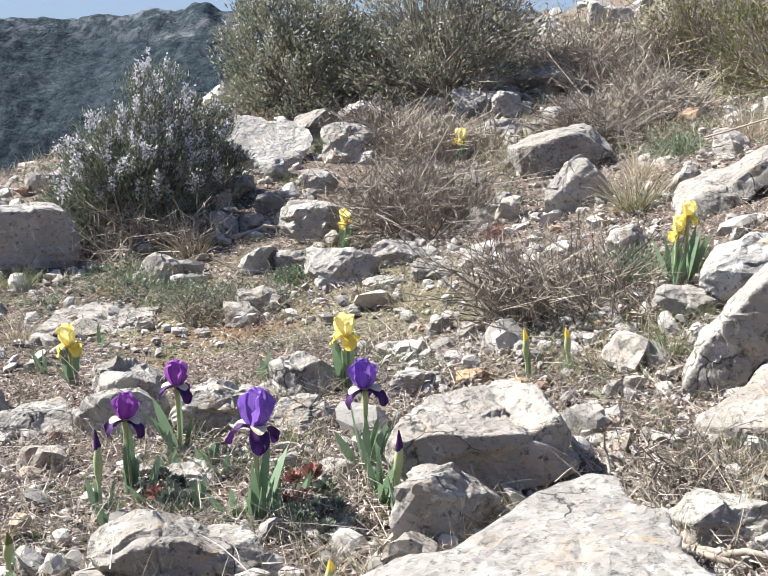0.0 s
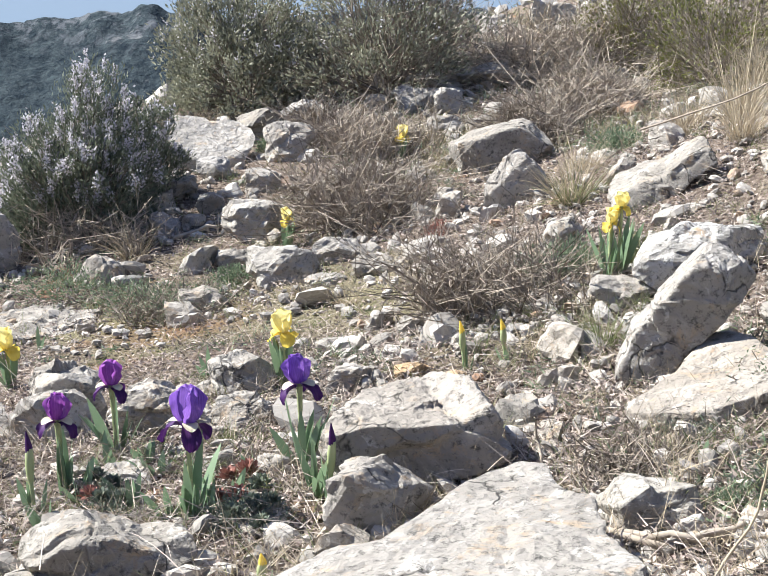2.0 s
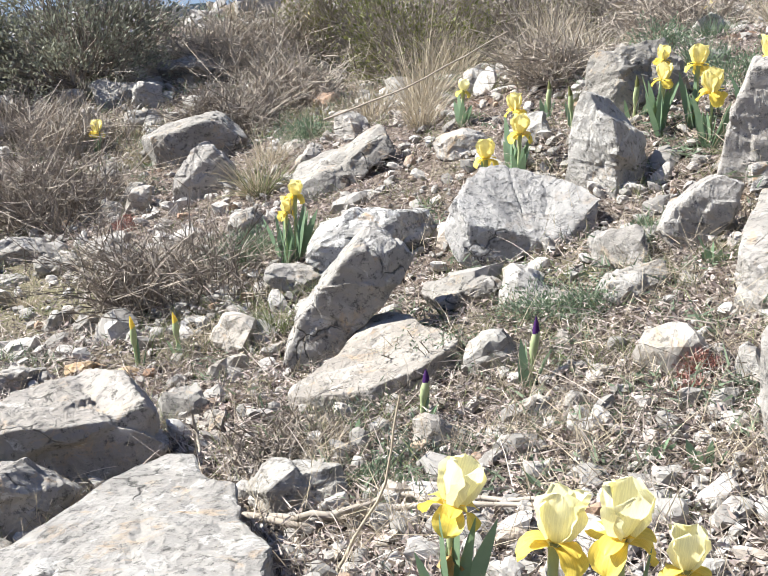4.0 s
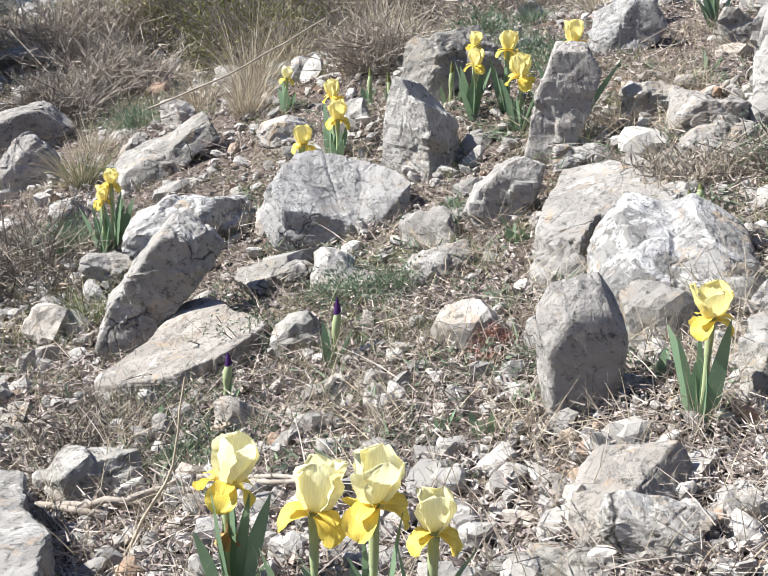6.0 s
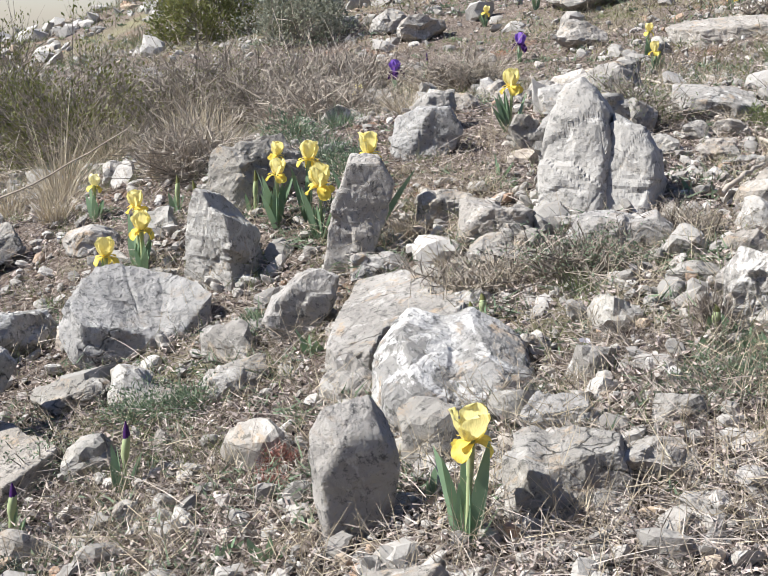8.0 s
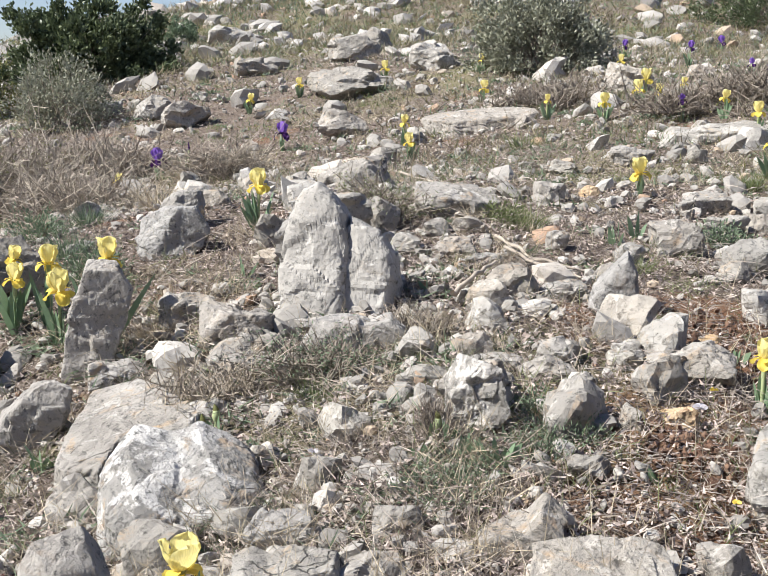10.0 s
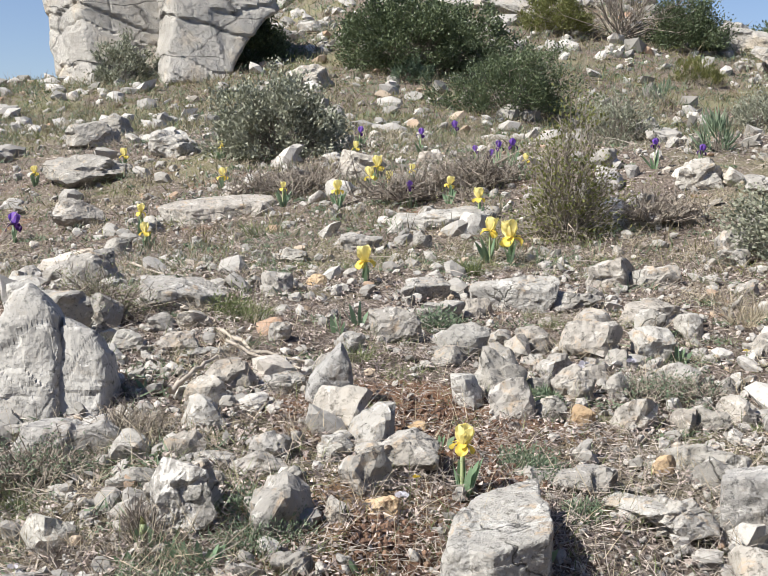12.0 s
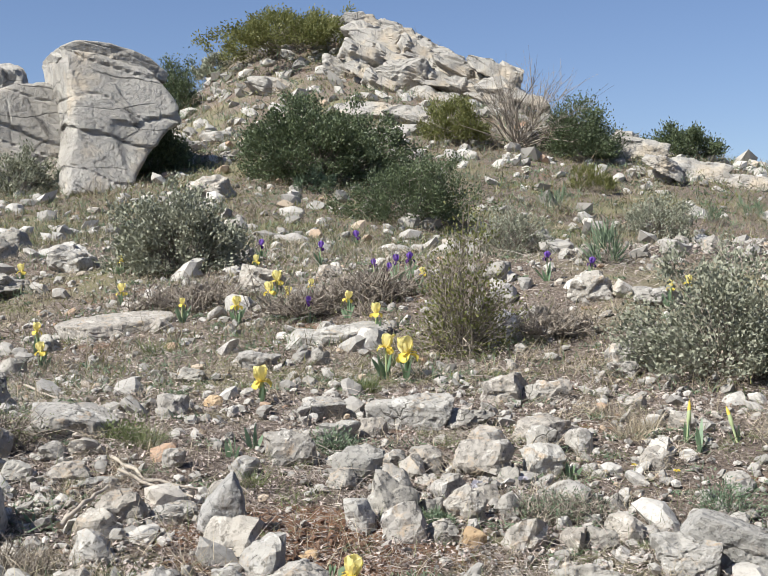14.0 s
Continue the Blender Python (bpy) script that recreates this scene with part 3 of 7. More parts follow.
def tubes(a, b, ra, rb, sides=4):
    """Straight tapering sticks from a to b."""
    a, b = np.asarray(a, float), np.asarray(b, float)
    n = len(a)
    ra, rb = np.broadcast_to(ra, (n,)), np.broadcast_to(rb, (n,))
    w = b - a
    w = w / np.maximum(np.linalg.norm(w, axis=1, keepdims=True), 1e-9)
    u = np.cross(w, np.where(np.abs(w[:, 2:]) > 0.9, [[1.0, 0, 0]], [[0, 0, 1.0]]))
    u /= np.maximum(np.linalg.norm(u, axis=1, keepdims=True), 1e-9)
    t = np.cross(w, u)
    rows = []
    for p, r in ((a, ra), (b, rb)):
        for k in range(sides):
            ang = 2 * math.pi * k / sides
            rows.append(p + (u * math.cos(ang) + t * math.sin(ang)) * r[:, None])
    v = np.stack(rows, 1).reshape(-1, 3)
    o = np.arange(n)[:, None] * 2 * sides
    f = np.concatenate([np.stack([o + k, o + (k + 1) % sides, o + sides + (k + 1) % sides, o + sides + k], -1) for k in range(sides)], 1).reshape(-1, 4)
    return v, f


def stick(points, r0, r1, sides=6):
    """One bent tapering tube through the points."""
    p = np.asarray(points, float)
    n = len(p)
    r = np.linspace(r0, r1, n) if np.ndim(r1) == 0 else np.asarray(r1, float)
    w = np.gradient(p, axis=0)
    w /= np.maximum(np.linalg.norm(w, axis=1, keepdims=True), 1e-9)
    u = np.cross(w, [[0.31, 0.95, 0.05]])
    u /= np.maximum(np.linalg.norm(u, axis=1, keepdims=True), 1e-9)
    t = np.cross(w, u)
    ang = 2 * math.pi * np.arange(sides) / sides
    v = p[:, None] + (u[:, None] * np.cos(ang)[None, :, None] + t[:, None] * np.sin(ang)[None, :, None]) * r[:, None, None]
    i, k = np.meshgrid(np.arange(n - 1), np.arange(sides), indexing="ij")
    k2 = (k + 1) % sides
    f = np.stack([i * sides + k, i * sides + k2, (i + 1) * sides + k2, (i + 1) * sides + k], -1).reshape(-1, 4)
    return v.reshape(-1, 3), f


def join(*bits):
    vs, fs, o = [], [], 0
    for v, f in bits:
        vs.append(v), fs.append(f + o)
        o += len(v)
    return np.concatenate(vs), np.concatenate(fs)


def dome(g, n, w, h, lo=0.25):
    """Points through an uneven mound, more of them near its skin."""
    th = g.uniform(0, 2 * math.pi, n)
    ph = np.arccos(g.uniform(0.0, 1, n))
    u = np.stack([np.sin(ph) * np.cos(th), np.sin(ph) * np.sin(th), np.cos(ph)], -1)
    o = g.uniform(0, 90, 3)
    lump = np.array([1 + 0.5 * noise.noise(tuple(q * 1.9 + o)) + 0.3 * noise.noise(tuple(q * 4.2 + o)) for q in u])
    r = g.uniform(lo, 1, n) ** 0.5 * lump
    return u * r[:, None] * [w / 2, w / 2, h], u


def shrub(x, y, w, h, leaf, label, seed=1, leaves=6000, size=0.02, slim=0.35, clumps=140, stems=26, bark=None, bloom=0, lo=0.3, upright=0.4, name="shrub", depth=1.0, twigs=0, yaw=0.0, category="shrub", tight=0.07, twig_length=0.2):
    """A bush: stems that fork to its skin, and leaves in clumps round the twig ends."""
    g = np.random.default_rng(seed)
    top = new(name)
    z = floor_z(x, y)
    top.matrix_basis = pose(x, y, z - 0.02, 0, 0, -yaw)
    squash = np.array([1, depth, 1])
    tips, out = dome(g, clumps, w, h, lo)
    tips, out = tips * squash, out * squash
    foot = np.stack([g.normal(0, w * 0.06, clumps), g.normal(0, w * 0.06, clumps), np.zeros(clumps)], -1)
    knee = foot * 0.6 + tips * 0.45 + g.normal(0, w * 0.05, (clumps, 3))
    knee[:, 2] = np.maximum(knee[:, 2], h * 0.1)
    k = min(stems, clumps)
    r = max(0.002, h * 0.007)
    bits = [tubes(foot[:k], knee[:k], r * 1.3, r), tubes(knee[:k], tips[:k], r, r * 0.4), tubes(knee[k:] * 0.5 + tips[k:] * 0.2, tips[k:], r * 0.6, r * 0.3, 3)]
    if twigs:
        pick = g.integers(0, clumps, twigs)
        s = g.uniform(0.45, 1, twigs)[:, None]
        b0 = knee[pick] * (1 - s) + tips[pick] * s
        way = out[pick] + g.normal(0, 0.75, (twigs, 3)) + [0, 0, 0.3]
        bits.append(tubes(b0, b0 + way * g.uniform(0.25, 1, (twigs, 1)) * twig_length * h, r * 0.32, r * 0.14, 3))
    part("branchwork", mesh("branchwork", *join(*bits), bark or BARK), top)
    if leaves:
        leaves = int(leaves * 1.5)
        pick = g.integers(0, clumps, leaves)
        spread = min(w, h) * tight
        base = tips[pick] + g.normal(0, 1, (leaves, 3)) * spread
        base[:, 2] = np.maximum(base[:, 2], 0.01)
        way = out[pick] + g.normal(0, 0.7, (leaves, 3)) + [0, 0, upright]
        v, f = leaflets(base, way, 1.15 * size * g.uniform(0.6, 1.3, leaves), 1.45 * size * slim * g.uniform(0.7, 1.2, leaves), g)
        part("foliage", mesh("foliage", v, f, leaf), top)
    if bloom:
        pick = g.integers(0, clumps, bloom)
        pick = pick[tips[pick, 2] > h * 0.35]
        n = len(pick)
        stalk = np.stack([np.zeros(n), np.zeros(n), g.uniform(-0.5, 1.0, n)], -1) + out[pick] * g.uniform(-0.3, 0.8, (n, 1))
        base = tips[pick] * 1.02 + stalk * h * 0.07 + g.normal(0, size * 0.3, (n, 3))
        v, f = leaflets(base, g.normal(0, 1, (n, 3)) + out[pick] + [0, 0, 0.4], size * g.uniform(0.5, 0.8, n), size * 0.42, g)
        part("blossom", mesh("blossom", v, f, WHITE_BLOOM), top, "small whitish blossom")
    return tagged(top, label, category)


def tuft(x, y, r, h, mat, label, seed=1, blades=160, wide=0.0022, lean=0.5, droop=0.35, name="grass_tuft", cat="grass"):
    """A clump of grass that grows from one foot."""
    g = np.random.default_rng(seed)
    th, rr = g.uniform(0, 2 * math.pi, blades), r * np.sqrt(g.uniform(0, 1, blades))
    base = np.stack([rr * np.cos(th), rr * np.sin(th), np.full(blades, -0.005)], -1)
    way = np.stack([np.cos(th) * lean * rr / r, np.sin(th) * lean * rr / r, np.ones(blades)], -1) + g.normal(0, 0.22 + lean * 0.2, (blades, 3))
    v, f = ribbons(base, way, h * g.uniform(0.45, 1.25, blades), wide * g.uniform(0.6, 1.3, blades), droop * g.uniform(0.2, 1.6, blades), 4, None, g)
    ob = new(name, mesh(name, v, f, mat))
    ob.matrix_basis = pose(x, y, floor_z(x, y))
    return tagged(ob, label, cat)


def petal(length, width, bend, cup, ruffle, seed, waist=0.25, n=13, m=11):
    """A curved petal that starts upwards at the origin and leans towards +x. bend: its turn from foot to tip, in degrees."""
    g = np.random.default_rng(seed)
    o = g.uniform(0, 9)
    pts, ang, c = [], radians(bend[0]), np.zeros(2)
    rows = []
    for i in range(n):
        s = i / (n - 1)
        if i:
            ang = radians(bend[0] + (bend[1] - bend[0]) * s)
            c = c + np.array([math.sin(ang), math.cos(ang)]) * length / (n - 1)
        half = width / 2 * (1 + 0.04 * math.sin(s * 13 + o * 3)) * max(waist, math.sin(math.pi * (0.1 + 0.62 * s))) * (1 if s < 0.72 else math.sqrt(max(0.03, 1 - ((s - 0.72) / 0.288) ** 2)))
        nx, nz = math.cos(ang), -math.sin(ang)
        row = []
        for k in range(m):
            t = 2 * k / (m - 1) - 1
            lift = -cup * half * t * t - 0.02 * length * math.exp(-((t / 0.14) ** 2)) + ruffle * length * s * (math.sin(t * 5 + s * 6 + o) * abs(t) + 0.7 * math.sin(s * 21 + t * 4 + o * 2) * t * t + 0.25 * math.sin(t * 13 + o))
            row.append((c[0] + nx * lift, t * half, c[1] + nz * lift))
        rows.append(row)
    v = np.array(rows).reshape(-1, 3)
    i, k = np.meshgrid(np.arange(n - 1), np.arange(m - 1), indexing="ij")
    f = np.stack([i * m + k, i * m + k + 1, (i + 1) * m + k + 1, (i + 1) * m + k], -1).reshape(-1, 4)
    return v, f


PETALS = {}


def petal_mesh(key, mat, *args):
    if key not in PETALS:
        PETALS[key] = mesh(key.split("|")[0], *petal(*args), mat, smooth=True)
    return PETALS[key]


COLOURS = {
    "yellow": (YELLOW, GOLD, GOLD), "cream": (CREAM, GOLD, GOLD), "gold": (YELLOW, GOLD, GOLD),
    "violet": (VIOLET, DARK_VIOLET, HAFT), "magenta": (MAGENTA, DARK_VIOLET, HAFT), "dark": (VIOLET, DARK_VIOLET, DARK_VIOLET),
}


def leaf_fan(g, count, length, width, spread=0.5):
    th = g.uniform(0, math.pi) + g.normal(0, 0.3, count)
    s = g.uniform(-1, 1, count)
    base = np.stack([np.cos(th) * s * 0.012, np.sin(th) * s * 0.012, np.full(count, -0.004)], -1)
    way = np.stack([np.cos(th) * s * spread, np.sin(th) * s * spread, np.ones(count)], -1) + g.normal(0, 0.08, (count, 3))
    return base, way, length * g.uniform(0.55, 1.1, count), width * g.uniform(0.8, 1.2, count)


def iris(x, y, h=0.14, size=1.0, colour="yellow", seed=1, dx=0.0, dy=0.0, open_=1.0, leaves=9, detail=1, wither=False):
    """A dwarf bearded iris: three standards, three falls, a stem with its sheath, and a fan of leaves."""
    TAKEN.append((x, y, 0.05))
    g = np.random.default_rng(seed + 1000)
    top = new("iris")
    top.matrix_basis = pose(x, y, floor_z(x, y))
    std, fall, haft = COLOURS[colour]
    tip = Vector((dx, dy, h - 0.025 * size))
    mid = Vector((dx * 0.35, dy * 0.35, h * 0.5))
    v, f = stick([(0, 0, -0.005), tuple(mid), tuple(tip)], 0.0037, 0.0037, 7 if detail else 4)
    part("stem", mesh("stem", v, f, IRIS_STEM, smooth=True), top)
    v, f = stick([tuple(tip.lerp(mid, 0.75)), tuple(tip.lerp(mid, 0.4)), tuple(tip.lerp(mid, 0.1)), tuple(tip + Vector((0, 0, 0.006)))], 0.0044, 0.0058, 7 if detail else 4)
    part("sheath", mesh("sheath", v, f, IRIS_STEM, smooth=True), top, "pale green papery sheath")
    sh = seed % 4
    at = Matrix.Translation(tip) @ Matrix.Scale(size, 4) @ pose(0, 0, 0, g.normal(0, 6), g.normal(0, 6), g.uniform(0, 120))
    for k in range(3):
        dark = colour in ("violet", "magenta", "dark")
        me = petal_mesh(f"standard|{colour}{sh}{k}{round(open_, 1)}", std, 0.055 if dark else 0.056, 0.046 if dark else 0.047, (38 * open_, -18 + 50 * (open_ - 1)) if dark else (38 * open_, -6 + 5 * k + 40 * (open_ - 1)), 0.4, 0.075 if dark else 0.085, sh * 7 + k, 0.2)
        part("standard", me, top, m=at @ pose(0, 0, 0, 0, 0, 120 * k))
        me = petal_mesh(f"fall|{colour}{sh}{k}", fall, 0.046 if dark else 0.038, 0.024 if dark else 0.03, (58, 184) if dark else (62, 168 + 8 * k), 0.3, 0.05, sh * 5 + k + 40, 0.35)
        part("fall", me, top, "darker drooping fall" if dark else "golden drooping fall", at @ pose(0, 0, 0, 0, 0, 120 * k + 60))
        if detail:
            me = petal_mesh(f"haft|{colour}{k}", haft, 0.03, 0.019, (48, 128), 0.2, 0.0, 3 + k, 0.5)
            part("haft", me, top, "pale veined throat" if haft is HAFT else "", at @ pose(0, 0, 0.003, 0, 0, 120 * k + 60))
    if wither:
        v, f = ribbons(np.repeat([[dx * 0.5, dy * 0.5, h * 0.52]], 14, 0) + g.normal(0, 0.003, (14, 3)), g.normal(0, 1, (14, 3)), 0.016, 0.009, 0.3, 2, [0.6, 1, 0.5], g)
        part("withered_flower", mesh("withered_flower", v, f, BROWN_PETAL), top, "brown withered flower")
    if leaves:
        b, w, ln, wd = leaf_fan(g, leaves, max(0.085, h * 0.95), 0.017, 0.55)
        for k in range(leaves):
            v, f = ribbons(b[k:k + 1], w[k:k + 1], ln[k], wd[k], g.uniform(0, 0.25), 5, [0.75, 1, 1, 0.85, 0.55, 0.06], g)
            part("leaf", mesh("leaf", v, f, IRIS_LEAF, smooth=True), top)
    words = {"yellow": "bright yellow", "cream": "pale cream and yellow", "gold": "golden yellow", "violet": "violet and dark purple", "magenta": "magenta-violet", "dark": "dark purple"}
    return tagged(top, f"{words[colour]} dwarf iris with upright standards and grey-green leaves", "iris", group="wild irises")


def iris_bud(x, y, h=0.1, tipcolour="green", seed=1, leaves=4):
    g = np.random.default_rng(seed + 500)
    TAKEN.append((x, y, 0.04))
    top = new("iris_bud")
    top.matrix_basis = pose(x, y, floor_z(x, y), g.normal(0, 4), g.normal(0, 4), 0)
    part("stem", mesh("stem", *stick([(0, 0, -0.005), (0, 0, h * 0.62)], 0.0034, 0.004), IRIS_STEM, smooth=True), top)
    part("sheath", mesh("sheath", *stick([(0, 0, h * 0.4), (0, 0, h * 0.5), (0.001, 0, h * 0.62), (0.002, 0, h * 0.74), (0.003, 0, h * 0.8)], 0, [0.0038, 0.0062, 0.0072, 0.006, 0.0045], 9), IRIS_STEM, smooth=True), top)
    mat = {"green": OLIVE_LEAF, "yellow": GOLD, "violet": DARK_VIOLET}[tipcolour]
    b = [(0.001, 0, h * 0.6), (0.002, 0, h * 0.72), (0.002, 0.001, h * 0.82), (0.001, 0.001, h * 0.91), (0.0, 0.002, h)]
    v, f = stick(b, 0, [0.004, 0.0057, 0.0056, 0.0036, 0.0008], 9)
    part("bud", mesh("bud", v, f, mat, smooth=True), top, {"green": "closed yellowish-green bud", "yellow": "opening yellow bud", "violet": "closed dark purple bud"}[tipcolour])
    b, w, ln, wd = leaf_fan(g, leaves, h * 0.75, 0.012, 0.35)
    for k in range(leaves):
        v, f = ribbons(b[k:k + 1], w[k:k + 1], ln[k], wd[k], 0.1, 5, [0.75, 1, 1, 0.85, 0.55, 0.06], g)
        part("leaf", mesh("leaf", v, f, IRIS_LEAF, smooth=True), top)
    return tagged(top, "dwarf iris in closed bud among short green leaves", "iris", group="iris buds")


def iris_leaves(x, y, length=0.1, count=5, seed=1, spread=0.6):
    g = np.random.default_rng(seed + 900)
    TAKEN.append((x, y, 0.04))
    top = new("iris_leaf_fan")
    top.matrix_basis = pose(x, y, floor_z(x, y))
    b, w, ln, wd = leaf_fan(g, count, length, 0.014, spread)
    for k in range(count):
        v, f = ribbons(b[k:k + 1], w[k:k + 1], ln[k], wd[k], g.uniform(0, 0.3), 5, [0.75, 1, 1, 0.85, 0.55, 0.06], g)
        part("leaf", mesh("leaf", v, f, IRIS_LEAF, smooth=True), top)
    return tagged(top, "flowerless fan of grey-green sword-shaped iris leaves", "iris leaves", group="iris leaf fans")


def dead_stick(points, r, label, mat=None):
    p = [(x, y, floor_z(x, y) + z) for x, y, z in points]
    fine = []
    for a, b in zip(p[:-1], p[1:]):
        for s in np.linspace(0, 1, 6)[:-1]:
            q = np.array(a) * (1 - s) + np.array(b) * s
            fine.append(q + rng.normal(0, r * 0.5, 3))
    fine.append(np.array(p[-1]))
    return tagged(new("stick", mesh("stick", *stick(fine, r, r * 0.55, 7), mat or TWIG_PALE, smooth=True)), label, "stick")


def herb(x, y, r, h, mat, label, seed=1, count=700, size=0.012):
    """A low feathery cushion of leaves."""
    g = np.random.default_rng(seed)
    count, size = int(count * 1.6), size * 1.2
    b, u = dome(g, count, 2 * r, h, 0.1)
    v, f = leaflets(b, u + g.normal(0, 0.6, (count, 3)) + [0, 0, 0.3], size * g.uniform(0.6, 1.3, count), size * 0.32, g)
    ob = new("low_herb", mesh("low_herb", v, f, mat))
    ob.matrix_basis = pose(x, y, floor_z(x, y) - 0.004)
    return tagged(ob, label, "herb")


def twig_cushion(x, y, w, h, label, seed=1, count=260, mat=None, leaf=None):
    """A low dwarf shrub: many thin bare twigs from several feet, tangled."""
    g = np.random.default_rng(seed)
    top = new("dwarf_shrub")
    top.matrix_basis = pose(x, y, floor_z(x, y) - 0.005)
    count = int(count * 1.6)
    feet = g.normal(0, 1, (26, 2)) * w * 0.26
    foot = np.zeros((count, 3))
    foot[:, :2] = feet[g.integers(0, 26, count)] + g.normal(0, w * 0.05, (count, 2))
    out = g.normal(0, 0.75, (count, 3)) + [0, 0, 0.75]
    out[:, 2] = np.abs(out[:, 2])
    out /= np.linalg.norm(out, axis=1, keepdims=True)
    ln = h * g.uniform(0.45, 1.15, (count, 1))
    knee = foot + out * ln * 0.55 + g.normal(0, h * 0.05, (count, 3))
    bend = out * 0.7 + g.normal(0, 0.75, (count, 3))
    bend[:, 2] = np.abs(bend[:, 2]) * 0.8
    tips = knee + bend * ln * 0.5
    n = count * 4
    pick, s = g.integers(0, count, n), g.uniform(0.0, 1, (n, 1))
    b0 = knee[pick] * (1 - s) + tips[pick] * s
    way = bend[pick] * 0.3 + g.normal(0, 0.9, (n, 3)) + [0, 0, 0.25]
    far = max(1.0, math.hypot(x, y) / 3.5)
    bits = [tubes(foot, knee, 0.0018 * far, 0.0014 * far, 3), tubes(knee, tips, 0.0014 * far, 0.0007 * far, 3)]
    v, f = ribbons(b0, way, h * g.uniform(0.1, 0.42, n), 0.0019 * far, 0.0, 1, [1, 0.5], g)
    part("woody_base", mesh("woody_base", *join(*bits), mat or TWIG), top)
    part("twig_mass", mesh("twig_mass", v, f, mat or TWIG), top)
    if leaf:
        k = count * 5
        pick = g.integers(0, count, k)
        v, f = ribbons(tips[pick] + g.normal(0, h * 0.08, (k, 3)), g.normal(0, 1, (k, 3)), 0.007 * far, 0.003 * far, 0, 2, LEAF_SHAPE, g)
        part("foliage", mesh("foliage", v, f, leaf), top)
    return tagged(top, label, "shrub")


# ---- cliff and summit crags ----
def crag(x, y, z, w, d, h, yaw, seed, label, roll=0.0, layers=5, name="crag", sub=5, tops=None, dip=0.16):
    """A weathered limestone outcrop, split into blocks along its beds and joints."""
    v, f = rock_shape(seed, w, d, h, sub, 4, 0.7, tops)
    v = beds(v, w, h, layers, np.random.default_rng(seed), dip)
    ob = new(name, mesh(name, v, f, CLIFF))
    ob.matrix_basis = pose(x, y, z, 0, 0, -yaw) @ pose(0, 0, 0, 0, roll, 0)
    return tagged(ob, label, "cliff")


def beds(v, w, h, layers, g, dip, deep=1.0):
    """Sets the beds and joints of a limestone outcrop in and out."""
    o = g.uniform(0, 50, 3)
    warp = np.array([noise.noise((a[0] / w * 3 + o[0], a[1] / w * 3, a[2] / h * 3)) for a in v])
    bed = (v[:, 2] + v[:, 0] * dip) / h * layers * 0.8 + warp * 0.35 + 20
    edges = np.cumsum(g.uniform(0.45, 1.6, 80))
    b = np.searchsorted(edges, bed)
    near = np.minimum(np.abs(bed - edges[b]), np.abs(bed - edges[b - 1]))
    joint = (v[:, 0] + 0.6 * v[:, 1] + 0.25 * v[:, 2]) / w * 4 + g.uniform(0, 5, 90)[b] + warp * 0.4
    j = np.floor(joint).astype(int)
    gap = np.abs(joint - np.round(joint))
    piece = g.uniform(-1, 1, (90, 60))[b, j % 60]
    push = piece * 0.012 + (g.uniform(-1, 1, 90)[b]) * 0.022 - np.exp(-(near / 0.05) ** 2) * 0.028 - np.exp(-(gap / 0.02) ** 2) * 0.015 * (piece > 0.5)
    out = v * [1, 1, 0.25]
    out /= np.maximum(np.linalg.norm(out, axis=1, keepdims=True), 1e-6)
    return v + out * (push * deep * min(w, h))[:, None]


def cliff_block(x, y, face, depth, rise=0.0, yaw=0.0, seed=1, label="", sub=6, layers=6, dip=0.25, lean=0.55, on=None):
    """A cliff of dipping beds, given by the outline of its face."""
    v, f = hewn_shape(seed, face, depth / 2, sub, 20, 0.35, 0.6, 0)
    w = max(q[0] for q in face) - min(q[0] for q in face)
    h = max(q[1] for q in face) - min(q[1] for q in face)
    mid = np.array([0, 0, (max(q[1] for q in face) + min(q[1] for q in face)) / 2])
    v = beds(v - mid, w, h, layers, np.random.default_rng(seed), dip, 0.7) + mid
    v[:, 1] += lean * v[:, 2]
    ob = new("cliff", mesh("cliff", v, f, CLIFF))
    ob.matrix_basis = pose(x, y, floor_z(*(on or (x, y))), 0, 0, -yaw)
    return tagged(ob, label, "cliff")


def rosette(x, y, r, mat, label, seed=1):
    """A flat spiral of fleshy leaves."""
    g = np.random.default_rng(seed)
    n = 34
    k = np.arange(n)
    th, up = k * 2.4, 0.25 + 1.6 * (k / n)
    way = np.stack([np.cos(th), np.sin(th), up], -1) + g.normal(0, 0.07, (n, 3))
    base = np.stack([np.cos(th), np.sin(th), np.zeros(n)], -1) * 0.12 * r
    base[:, 2] += 0.006 + 0.012 * k / n
    v, f = ribbons(base, way, r * (1.4 - 0.6 * k / n), r * 0.5, 0.1, 3, [0.6, 1, 0.9, 0.1], g)
    ob = new("stonecrop_rosette", mesh("stonecrop_rosette", v, f, mat))
    ob.matrix_basis = pose(x, y, floor_z(x, y) + 0.012)
    return tagged(ob, label, "plant", group="stonecrop rosettes")


